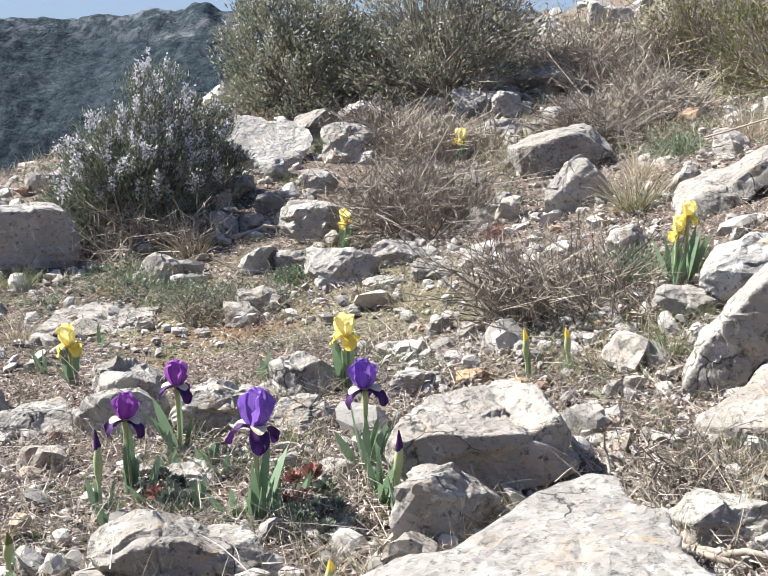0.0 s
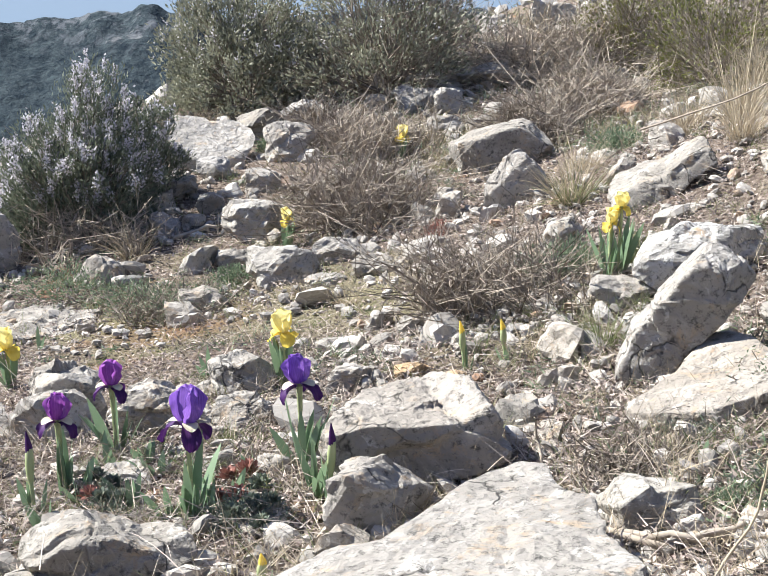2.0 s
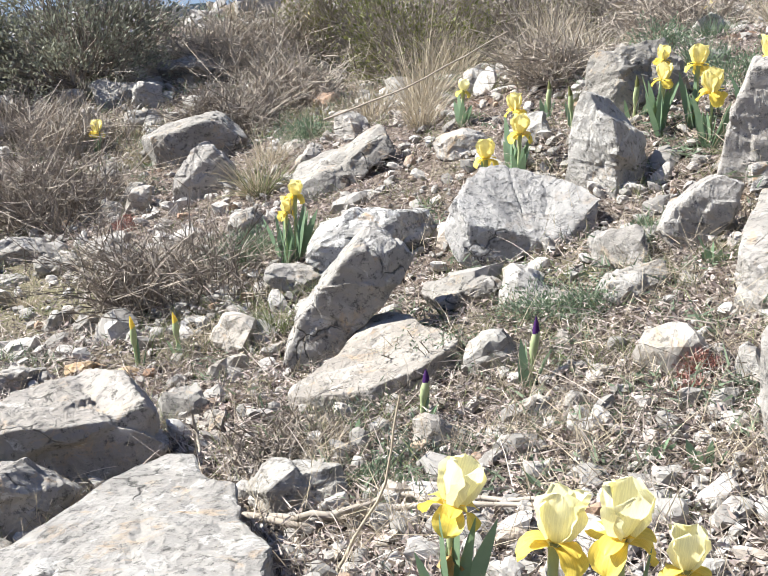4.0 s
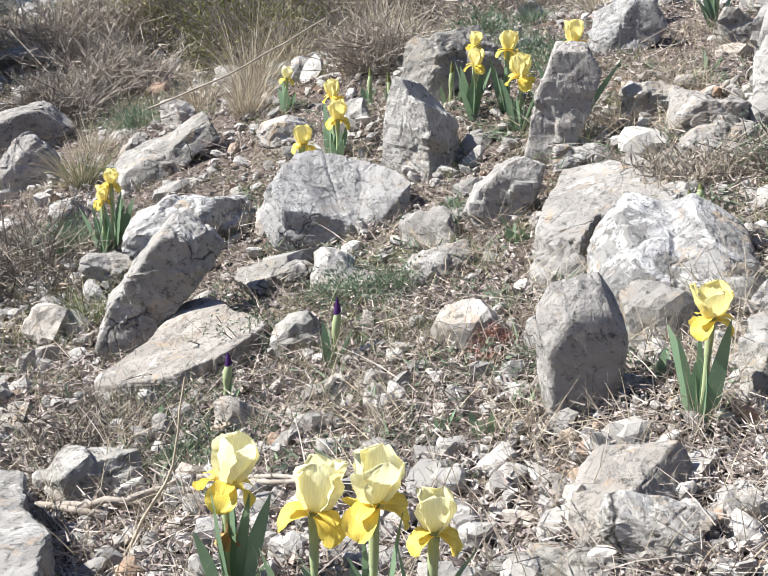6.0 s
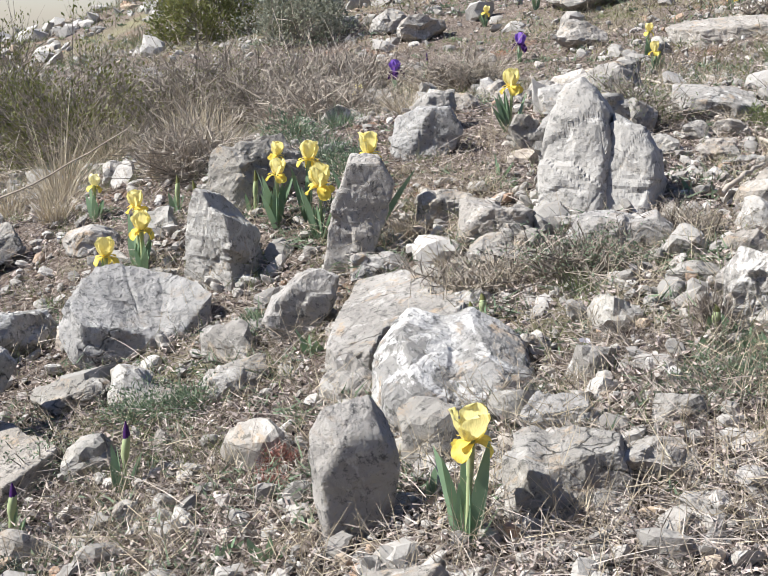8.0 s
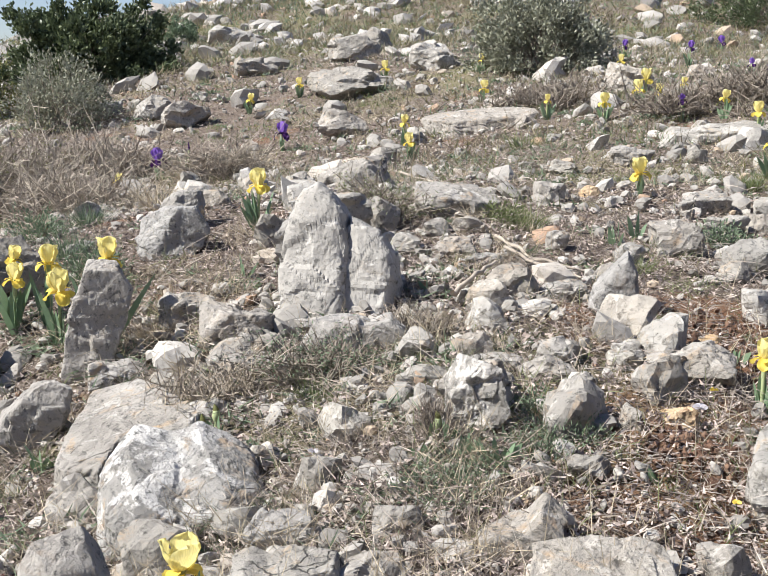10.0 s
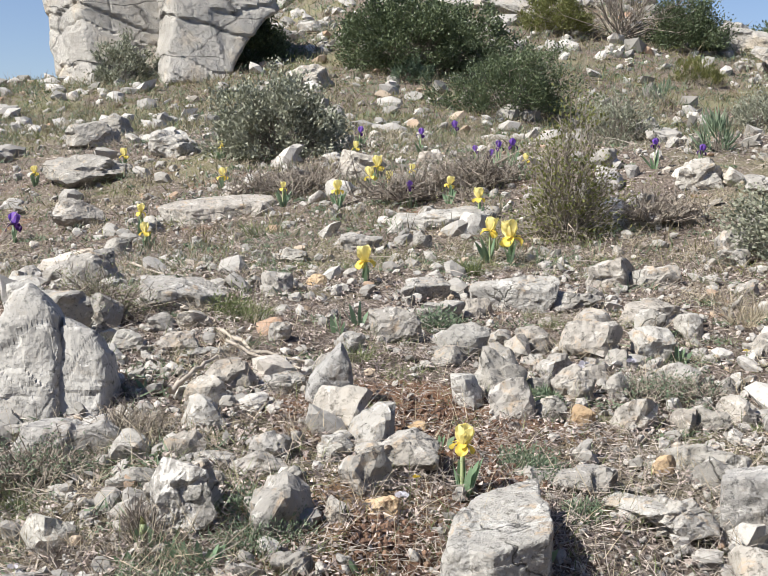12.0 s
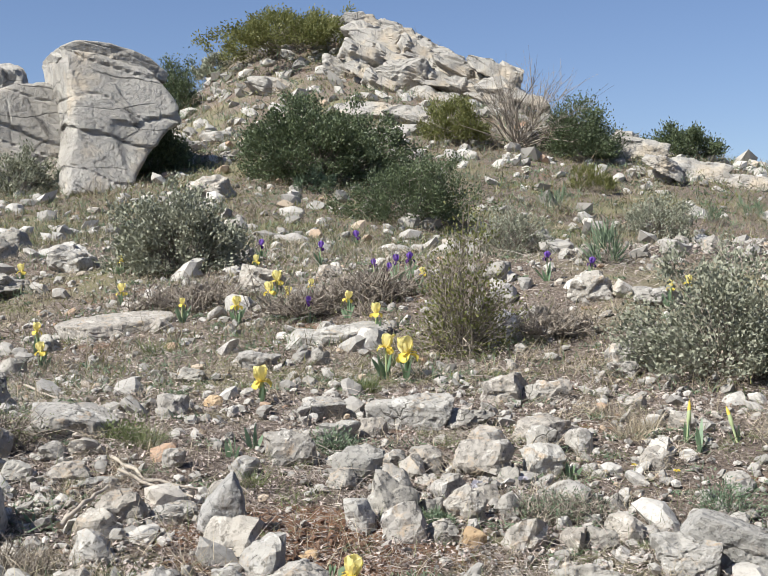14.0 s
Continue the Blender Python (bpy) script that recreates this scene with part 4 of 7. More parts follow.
def small_flower(x, y, h, r, mat, label, seed=1):
    g = np.random.default_rng(seed)
    top = new("small_flower")
    top.matrix_basis = pose(x, y, floor_z(x, y))
    part("stem", mesh("stem", *stick([(0, 0, -0.004), (0.002, 0.001, h * 0.5), (0, 0, h)], 0.0012, 0.0009, 4), GRASS), top)
    for k in range(5):
        th = k * 1.2566
        v, f = ribbons([[0, 0, h]], [[math.cos(th), math.sin(th), 0.45]], r, r * 0.75, 0.2, 3, [0.4, 1, 0.95, 0.35], g)
        part("petal", mesh("petal", v, f, mat), top)
    return tagged(top, label, "flower", group="small flowers")


# ---- things ----
# the rocks round the purple irises
slab(0.159, 1.266, [(-0.205, -0.01), (-0.13, 0.065), (-0.075, 0.06), (0, 0.16), (0.045, 0.23), (0.13, 0.285), (0.165, 0.27), (0.165, 0.185), (0.2, 0.11), (0.19, -0.005), (0.205, -0.11), (0.18, -0.225), (0.085, -0.285), (-0.165, -0.17)], 0.092, slope=(0.11, -0.12), seed=12, label="broad pale limestone slab with white lichen blotches", sub=6, nicks=0)
block(0.171, 1.763, [(-0.165, 0.1), (-0.105, 0.115), (-0.045, 0.11), (0.035, 0.12), (0.1, 0.155), (0.15, 0.12), (0.165, 0.08), (0.11, 0.06), (-0.01, 0.025), (-0.045, -0.06), (-0.14, -0.065), (-0.16, 0.04)], 0.2, rise=0.015, yaw=-17, seed=13, label="blocky limestone rock with a dark shaded front", sub=6)
rock(0.093, 1.579, 0.128, 0.103, 0.106, yaw=3, seed=14, sub=5, cuts=3)
block(-0.297, 1.485, [(-0.12, 0.045), (-0.1, 0.075), (-0.035, 0.08), (0.03, 0.07), (0.06, 0.05), (0.11, 0.055), (0.12, 0.015), (0.11, -0.06), (-0.11, 0.005)], 0.15, rise=-0.027, yaw=-13, seed=15, label="flat layered limestone rock beside purple irises", sub=6, jag=1.1, edge=9, nicks=14)
block(-0.519, 2.276, [(-0.075, 0.02), (-0.05, 0.11), (-0.005, 0.135), (0.055, 0.11), (0.075, 0.055), (0.07, -0.035), (-0.02, -0.04)], 0.1, rise=0.000, yaw=-14, seed=16, mat=LIMESTONE_PALE)
rock(-0.721, 2.291, 0.148, 0.111, 0.060, yaw=-17, seed=17, sub=5)
rock(-0.609, 2.680, 0.183, 0.128, 0.072, yaw=-13, seed=18, sub=5)
rock(-0.512, 2.195, 0.142, 0.100, 0.116, yaw=-13, seed=19, mat=LIMESTONE_PALE, sub=5)
rock(-0.330, 2.177, 0.169, 0.118, 0.102, yaw=-9, seed=20, mat=LIMESTONE_PALE, sub=5)
rock(-0.167, 2.411, 0.135, 0.094, 0.098, yaw=-4, seed=21, sub=5)
rock(-0.143, 2.185, 0.151, 0.091, 0.046, yaw=-4, seed=22, sub=5)
rock(-0.332, 1.836, 0.105, 0.073, 0.026, yaw=-10, seed=23, mat=LIMESTONE_PALE, sub=5)
rock(-0.077, 1.841, 0.065, 0.049, 0.035, yaw=-2, seed=24, sub=4)
rock(0.087, 2.316, 0.129, 0.090, 0.046, yaw=2, seed=25, sub=5)
rock(0.180, 2.348, 0.071, 0.053, 0.022, yaw=4, seed=26, mat=OCHRE_STONE, sub=4)
rock(0.272, 2.257, 0.058, 0.044, 0.023, yaw=7, seed=27, mat=OCHRE_STONE, sub=3)
rock(-0.836, 3.432, 0.324, 0.324, 0.025, yaw=-14, seed=28, sub=4, label="flat limestone slab level with the ground")
rock(-0.351, 3.379, 0.156, 0.117, 0.061, yaw=-6, seed=29, sub=4)
block(-1.234, 4.028, [(-0.185, 0.04), (-0.17, 0.19), (-0.045, 0.2), (0.08, 0.195), (0.185, 0.16), (0.18, 0.08), (0.13, -0.055), (0, -0.05)], 0.2, rise=0.005, yaw=-17, seed=30, mat=LIMESTONE_GREY, label="large grey limestone boulder beside a rosemary bush")
block(-0.498, 5.205, [(-0.185, 0.09), (-0.17, 0.125), (-0.03, 0.105), (0.135, 0.1), (0.185, 0.115), (0.115, 0.005), (-0.095, 0.065)], 0.25, rise=0.148, yaw=-6, seed=31, mat=LIMESTONE_PALE, label="large pale limestone slab in front of a bush")
rock(-0.314, 5.569, 0.203, 0.152, 0.130, yaw=-3, seed=32, sub=4)
rock(-0.111, 5.746, 0.221, 0.165, 0.126, yaw=-1, seed=33, mat=LIMESTONE_GREY, sub=4)
rock(-0.143, 5.153, 0.230, 0.173, 0.135, yaw=-2, seed=34, sub=4)
rock(-0.465, 4.933, 0.142, 0.106, 0.077, yaw=-5, seed=35, mat=LIMESTONE_GREY, sub=4)
rock(-0.254, 4.085, 0.228, 0.159, 0.125, yaw=-4, seed=36, mat=LIMESTONE_PALE, sub=4)
rock(-0.570, 4.679, 0.145, 0.109, 0.090, yaw=-7, seed=37, mat=LIMESTONE_GREY, sub=4)
rock(-0.436, 4.490, 0.115, 0.086, 0.076, yaw=-6, seed=38, sub=4)
rock(-0.588, 4.276, 0.124, 0.093, 0.077, yaw=-8, seed=39, mat=LIMESTONE_GREY, sub=4)
rock(-0.490, 4.283, 0.089, 0.067, 0.061, yaw=-7, seed=40, mat=LIMESTONE_GREY, sub=3)
rock(-0.252, 4.751, 0.137, 0.103, 0.083, yaw=-3, seed=41, sub=4)
rock(-0.124, 3.520, 0.191, 0.134, 0.107, yaw=-2, seed=42, mat=LIMESTONE_PALE, sub=4)
rock(0.041, 3.621, 0.181, 0.126, 0.075, yaw=1, seed=43, sub=4)
rock(0.137, 3.333, 0.126, 0.100, 0.050, yaw=2, seed=44, sub=4)
rock(-0.004, 3.338, 0.112, 0.084, 0.032, yaw=-0, seed=45, sub=4)
rock(-0.293, 3.794, 0.142, 0.107, 0.051, yaw=-4, seed=46, sub=4)
rock(0.487, 5.887, 0.307, 0.230, 0.095, yaw=5, seed=47, sub=4)
rock(0.582, 5.639, 0.164, 0.123, 0.106, yaw=6, seed=48, mat=LIMESTONE_PALE, sub=4)
rock(0.866, 6.126, 0.366, 0.274, 0.097, yaw=8, seed=49, sub=4)
rock(0.531, 5.339, 0.162, 0.122, 0.062, yaw=6, seed=50, mat=LIMESTONE_PALE, sub=4)
rock(1.503, 8.187, 0.355, 0.267, 0.148, yaw=10, seed=51, mat=LIMESTONE_PALE, sub=4)
rock(1.296, 6.299, 0.326, 0.244, 0.106, yaw=12, seed=52, sub=4)
block(0.675, 4.370, [(-0.205, 0.02), (-0.205, 0.075), (-0.135, 0.11), (0.04, 0.16), (0.165, 0.135), (0.205, 0.075), (0.15, 0.01), (-0.06, -0.065), (-0.17, 0)], 0.2, rise=0.011, yaw=8, seed=53, label="grey limestone boulder beside a dry grass tuft")
block(0.604, 3.679, [(-0.095, -0.04), (-0.09, 0.11), (-0.02, 0.155), (0.035, 0.15), (0.085, 0.105), (0.095, 0.02), (-0.005, -0.05)], 0.12, rise=-0.002, yaw=9, seed=54, mat=LIMESTONE_GREY)
rock(0.432, 4.025, 0.116, 0.087, 0.045, yaw=6, seed=55, mat=LIMESTONE_PALE, sub=4)
rock(0.277, 3.324, 0.125, 0.094, 0.045, yaw=5, seed=56, sub=4)
rock(0.210, 2.694, 0.069, 0.052, 0.047, yaw=4, seed=57, sub=4)
# the long slab, the leaning block and the rocks behind them
block(0.909, 3.136, [(-0.2, -0.07), (-0.125, 0.015), (-0.05, 0.05), (0.015, 0.07), (0.06, 0.105), (0.155, 0.165), (0.2, 0.135), (0.15, 0.1), (0.065, 0.045), (0, -0.015), (-0.185, -0.08)], 0.16, rise=0.040, yaw=14, seed=59, label="long tilted limestone slab propped on rough rock")
rock(0.844, 2.485, 0.222, 0.178, 0.104, yaw=16, seed=60, mat=LIMESTONE_LICHEN, sub=5, label="rough pitted limestone rock with pale lichen")
rock(0.641, 3.033, 0.115, 0.086, 0.056, yaw=10, seed=61, mat=LIMESTONE_PALE, sub=4)
block(0.668, 2.072, [(-0.125, -0.06), (-0.09, 0.07), (-0.045, 0.125), (0, 0.185), (0.035, 0.225), (0.075, 0.23), (0.125, 0.17), (0.075, 0.105), (0.01, 0.035), (-0.05, -0.06), (-0.085, -0.07)], 0.1, rise=0.000, yaw=15, seed=62, label="leaning grey limestone block propped on a flat rock", sub=6)
slab(0.676, 1.903, [(-0.155, -0.05), (-0.11, -0.02), (-0.055, 0.035), (0.035, 0.16), (0.165, 0.175), (0.15, -0.03), (0.115, -0.115), (0.04, -0.165), (-0.045, -0.175), (-0.165, -0.12)], 0.050, slope=(0.27, -0.05), seed=63, label="flat limestone rock in the shadow of a leaning block", sub=6)
rock(0.664, 2.472, 0.117, 0.088, 0.057, yaw=13, seed=64, sub=4)
block(1.115, 2.295, [(-0.175, 0.045), (-0.165, 0.105), (-0.05, 0.09), (0.04, 0.065), (0.135, 0.09), (0.175, 0.13), (0.175, 0.1), (0.12, 0.03), (0.06, 0.005), (-0.08, -0.055), (-0.12, 0.015)], 0.2, rise=0.104, yaw=18, seed=65, mat=LIMESTONE_GREY, label="large grey limestone boulder with a pale flat top", sub=6)
rock(0.905, 2.068, 0.144, 0.101, 0.059, yaw=16, seed=66, sub=5)
block(1.342, 2.383, [(-0.07, -0.05), (-0.065, 0.08), (-0.055, 0.145), (-0.04, 0.18), (-0.015, 0.175), (0.01, 0.14), (0.05, 0.12), (0.065, 0.07), (0.07, -0.05), (-0.03, -0.07)], 0.12, rise=-0.04, yaw=62, seed=67, label="upright wedge-shaped limestone rock", mat=LIMESTONE_PALE, nicks=3)
rock(1.584, 2.744, 0.236, 0.142, 0.160, yaw=25, seed=68, sub=5)
rock(1.233, 2.506, 0.102, 0.076, 0.040, yaw=20, seed=69, sub=4)
rock(1.202, 2.943, 0.140, 0.105, 0.064, yaw=17, seed=70, sub=4)
block(1.557, 2.141, [(-0.075, -0.045), (-0.065, 0.075), (-0.04, 0.155), (-0.02, 0.22), (0.05, 0.23), (0.075, 0.195), (0.065, 0.105), (0.04, 0.055), (0, -0.06), (-0.03, -0.065)], 0.07, rise=0.000, yaw=29, seed=71, mat=LIMESTONE_GREY, label="tall grey limestone slab standing on edge")
block(1.323, 1.943, [(-0.07, 0.01), (-0.05, 0.06), (0.005, 0.115), (0.055, 0.135), (0.07, 0.11), (0.065, 0.06), (0.025, 0), (-0.04, -0.06)], 0.07, rise=0.000, yaw=26, seed=72, mat=LIMESTONE_GREY, label="thin leaning grey limestone slab")
slab(1.378, 1.721, [(-0.13, -0.04), (-0.02, 0.11), (0.06, 0.205), (0.135, 0.145), (0.135, -0.015), (0.1, -0.14), (0.065, -0.205), (0.005, -0.165), (-0.025, -0.07), (-0.095, -0.14), (-0.135, -0.085)], 0.057, slope=(0.30, -0.02), seed=73, label="flat bedded limestone ledge", sub=6)
rock(1.557, 2.043, 0.129, 0.097, 0.037, yaw=31, seed=74, sub=5)
block(1.311, 1.373, [(-0.12, 0.0), (-0.11, 0.06), (-0.07, 0.085), (0.0, 0.07), (0.06, 0.09), (0.1, 0.07), (0.125, 0.03), (0.07, -0.03), (-0.09, -0.03)], 0.18, rise=0.09, yaw=22, seed=75, mat=LIMESTONE_LICHEN, label="broad limestone boulder covered with white lichen", sub=6, edge=6, nicks=5, jag=0.5)
block(1.015, 1.134, [(-0.05, 0.04), (-0.055, 0.11), (-0.03, 0.148), (0.01, 0.153), (0.05, 0.142), (0.046, 0.065), (0.032, -0.01), (-0.01, -0.02), (-0.04, -0.01)], 0.05, rise=0.05, yaw=6, seed=76, mat=LIMESTONE_GREY, label="smooth grey limestone block standing upright", jag=0.25, nicks=2, edge=8, chips=0.6, lean=0.05)
block(1.242, 0.998, [(-0.08, 0.005), (-0.08, 0.05), (-0.05, 0.06), (-0.025, 0.05), (0.015, 0.065), (0.06, 0.07), (0.08, 0.035), (0.08, 0), (0.04, -0.075), (-0.02, -0.02), (-0.065, -0.01)], 0.14, rise=0.008, yaw=41, seed=77, label="blocky limestone boulder beside a yellow iris", sub=6)
slab(0.938, 0.892, [(-0.075, 0.01), (-0.045, 0.045), (-0.005, 0.07), (0.075, 0.01), (0.08, -0.02), (0.055, -0.045), (0.01, -0.07), (-0.01, -0.025), (-0.055, -0.055), (-0.08, -0.035)], 0.049, slope=(0.21, -0.00), seed=78, label="flat broken limestone rock", sub=6)
rock(0.929, 0.817, 0.096, 0.067, 0.047, yaw=36, seed=79, mat=LIMESTONE_PALE, sub=5)
rock(0.837, 0.841, 0.123, 0.086, 0.020, yaw=32, seed=80, mat=LIMESTONE_PALE, sub=5)
rock(0.455, 1.463, 0.124, 0.087, 0.061, yaw=7, seed=81, mat=LIMESTONE_PALE, sub=5, label="pale limestone rock with an ochre stain")
rock(0.831, 1.514, 0.045, 0.034, 0.035, yaw=19, seed=82, mat=LIMESTONE_PALE, sub=4)
rock(0.883, 1.503, 0.037, 0.027, 0.027, yaw=21, seed=83, mat=LIMESTONE_PALE, sub=3)
rock(1.118, 1.814, 0.104, 0.078, 0.041, yaw=24, seed=84, mat=LIMESTONE_PALE, sub=4)
rock(1.014, 1.889, 0.053, 0.040, 0.032, yaw=21, seed=85, sub=4)
rock(2.037, 2.018, 0.157, 0.094, 0.192, yaw=40, seed=86, mat=LIMESTONE_GREY, sub=5)
rock(2.157, 2.813, 0.134, 0.101, 0.115, yaw=33, seed=87, sub=4)
rock(1.790, 2.005, 0.101, 0.076, 0.073, yaw=36, seed=88, sub=4)
rock(1.773, 1.863, 0.172, 0.129, 0.032, yaw=38, seed=89, sub=5)
# the standing rock and those that lie round it
block(2.010, 1.930, [(-0.09, -0.05), (-0.1, 0.09), (-0.095, 0.16), (-0.085, 0.2), (-0.06, 0.245), (-0.03, 0.262), (0.0, 0.24), (0.03, 0.2), (0.045, 0.1), (0.045, -0.05)], 0.13, rise=-0.04, yaw=52, seed=91, mat=LIMESTONE_SMOOTH, label="tall rounded grey limestone rock standing upright", sub=6, nicks=0, jag=0.7, edge=5, chips=0.6, lean=0.26)
block(2.086, 1.872, [(-0.055, -0.05), (-0.055, 0.1), (-0.05, 0.19), (-0.02, 0.175), (0.02, 0.15), (0.05, 0.11), (0.06, 0.05), (0.05, -0.05)], 0.12, rise=-0.03, yaw=54, seed=191, mat=LIMESTONE_SMOOTH, label="grey limestone piece split from a standing rock", nicks=0, jag=0.7, edge=5, chips=0.6, lean=0.26)
rock(2.379, 2.389, 0.215, 0.129, 0.133, yaw=38, seed=92, sub=5)
rock(2.232, 2.457, 0.098, 0.073, 0.085, yaw=35, seed=93, sub=4)
block(1.908, 1.679, [(-0.105, 0.035), (-0.095, 0.065), (-0.035, 0.065), (0.02, 0.06), (0.06, 0.075), (0.09, 0.045), (0.105, -0.005), (0.055, -0.065), (-0.015, -0.055), (-0.065, 0.005)], 0.1, rise=0.000, yaw=39, seed=94, mat=LIMESTONE_GREY)
rock(1.850, 1.727, 0.088, 0.066, 0.049, yaw=38, seed=95, mat=LIMESTONE_GREY, sub=4)
rock(1.784, 1.932, 0.154, 0.108, 0.067, yaw=34, seed=96, mat=LIMESTONE_GREY, sub=5)
rock(1.719, 1.808, 0.165, 0.124, 0.038, yaw=34, seed=97, sub=5)
block(2.026, 2.641, [(-0.1, -0.04), (-0.08, 0.09), (-0.015, 0.125), (0.065, 0.13), (0.1, 0.065), (0.09, 0.02), (0, -0.055)], 0.1, rise=0.000, yaw=30, seed=98, mat=LIMESTONE_GREY)
rock(1.793, 2.178, 0.122, 0.092, 0.066, yaw=31, seed=99, sub=4)
rock(2.406, 3.025, 0.092, 0.069, 0.057, yaw=32, seed=100, sub=3)
block(2.869, 2.383, [(-0.15, 0.015), (-0.16, 0.075), (-0.115, 0.07), (-0.03, 0.075), (0.065, 0.07), (0.15, 0.065), (0.16, 0.03), (0.07, 0.015), (0, -0.015), (-0.085, -0.08)], 0.2, rise=0.034, yaw=44, seed=101, label="flat-topped limestone slab with a dark front edge")
rock(2.633, 2.258, 0.080, 0.060, 0.042, yaw=43, seed=102, sub=3)
rock(2.716, 2.210, 0.106, 0.080, 0.040, yaw=45, seed=103, mat=LIMESTONE_PALE, sub=4)
block(2.446, 1.472, [(-0.055, 0.015), (-0.04, 0.06), (0, 0.105), (0.025, 0.13), (0.045, 0.095), (0.055, 0.04), (0.04, -0.06), (0, -0.045)], 0.08, rise=0.000, yaw=48, seed=104, mat=LIMESTONE_GREY, label="pointed grey limestone rock like a small pyramid", nicks=1, edge=6)
rock(2.364, 1.707, 0.104, 0.078, 0.076, yaw=47, seed=105, sub=4)
rock(2.460, 1.626, 0.125, 0.093, 0.041, yaw=49, seed=106, sub=4)
rock(2.528, 1.956, 0.109, 0.081, 0.026, yaw=45, seed=107, mat=LIMESTONE_GREY, sub=4)
rock(2.518, 2.051, 0.099, 0.074, 0.049, yaw=44, seed=108, sub=4)
rock(1.740, 1.172, 0.109, 0.065, 0.123, yaw=46, seed=109, mat=LIMESTONE_LICHEN, sub=5)
rock(1.899, 1.290, 0.077, 0.058, 0.042, yaw=46, seed=110, sub=4)
rock(1.838, 1.407, 0.096, 0.072, 0.031, yaw=43, seed=111, mat=LIMESTONE_PALE, sub=4)
rock(2.013, 1.274, 0.104, 0.078, 0.035, yaw=49, seed=112, sub=4)
rock(1.985, 1.367, 0.090, 0.067, 0.025, yaw=46, seed=113, sub=4)
rock(2.145, 1.205, 0.062, 0.046, 0.033, yaw=52, seed=114, mat=LIMESTONE_PALE, sub=4)
rock(1.977, 1.154, 0.042, 0.031, 0.033, yaw=51, seed=115, mat=LIMESTONE_PALE, sub=3)
rock(1.343, 1.151, 0.095, 0.072, 0.048, yaw=36, seed=116, mat=LIMESTONE_GREY, sub=5)
rock(1.448, 1.019, 0.076, 0.057, 0.050, yaw=42, seed=117, sub=4)
rock(1.353, 0.949, 0.111, 0.083, 0.045, yaw=41, seed=118, sub=5)
block(1.546, 0.876, [(-0.05, -0.07), (-0.06, 0.02), (0.005, 0.03), (0.025, 0.055), (0.05, 0.055), (0.06, 0.035), (0.05, 0.02), (0.015, -0.005), (-0.015, -0.075)], 0.1, rise=0.003, yaw=47, seed=119)
slab(1.514, 0.714, [(-0.075, 0.05), (-0.025, 0.09), (0.045, 0.06), (0.09, 0.02), (0.115, -0.015), (0.075, -0.06), (0.03, -0.09), (-0.115, 0.005)], 0.051, slope=(0.13, 0.20), seed=120, mat=LIMESTONE_PALE, label="broad flat pale limestone slab", sub=6)
rock(1.136, 1.830, 0.112, 0.084, 0.041, yaw=21, seed=121, sub=5)
rock(1.757, 0.946, 0.064, 0.048, 0.033, yaw=51, seed=122, sub=4)
rock(2.955, 2.981, 0.195, 0.146, 0.114, yaw=39, seed=123, sub=4)
rock(2.783, 1.952, 0.064, 0.048, 0.053, yaw=49, seed=124, sub=3)
# the stony patch up the slope
block(3.582, 2.029, [(-0.11, 0.01), (-0.09, 0.04), (-0.045, 0.05), (0.05, 0.05), (0.11, 0.04), (0.105, 0.01), (-0.01, -0.005), (-0.06, -0.06)], 0.1, rise=0.026, yaw=53, seed=126)
block(3.710, 1.767, [(-0.16, 0.01), (-0.16, 0.085), (-0.135, 0.095), (-0.03, 0.1), (0.08, 0.085), (0.15, 0.09), (0.16, 0.04), (0.08, 0.01), (-0.03, -0.035), (-0.14, -0.045)], 0.14, rise=0.056, yaw=57, seed=127, mat=LIMESTONE_PALE, label="pale blocky limestone ledge split in two")
rock(3.365, 1.827, 0.132, 0.099, 0.065, yaw=54, seed=128, mat=LIMESTONE_PALE, sub=4)
rock(3.083, 1.774, 0.156, 0.117, 0.104, yaw=52, seed=129, sub=4)
rock(3.098, 1.566, 0.131, 0.099, 0.082, yaw=55, seed=130, mat=LIMESTONE_GREY, sub=4)
rock(3.394, 1.338, 0.155, 0.117, 0.103, yaw=61, seed=131, sub=4)
rock(3.500, 1.202, 0.109, 0.082, 0.098, yaw=64, seed=132, mat=LIMESTONE_PALE, sub=4)
rock(2.870, 1.296, 0.106, 0.080, 0.082, yaw=57, seed=133, sub=4)
rock(3.334, 1.494, 0.096, 0.072, 0.062, yaw=58, seed=134, sub=4)
rock(3.002, 1.167, 0.101, 0.076, 0.086, yaw=60, seed=135, mat=LIMESTONE_PALE, sub=4)
rock(3.082, 1.088, 0.060, 0.045, 0.073, yaw=62, seed=136, mat=LIMESTONE_PALE, sub=3)
rock(4.168, 1.694, 0.177, 0.133, 0.096, yaw=62, seed=137, sub=4)
rock(4.253, 1.539, 0.118, 0.088, 0.062, yaw=64, seed=138, sub=4)
rock(3.846, 1.382, 0.195, 0.147, 0.062, yaw=64, seed=139, sub=4)
rock(3.791, 1.650, 0.171, 0.128, 0.052, yaw=60, seed=140, sub=4)
rock(3.264, 1.548, 0.082, 0.062, 0.056, yaw=57, seed=141, sub=3)
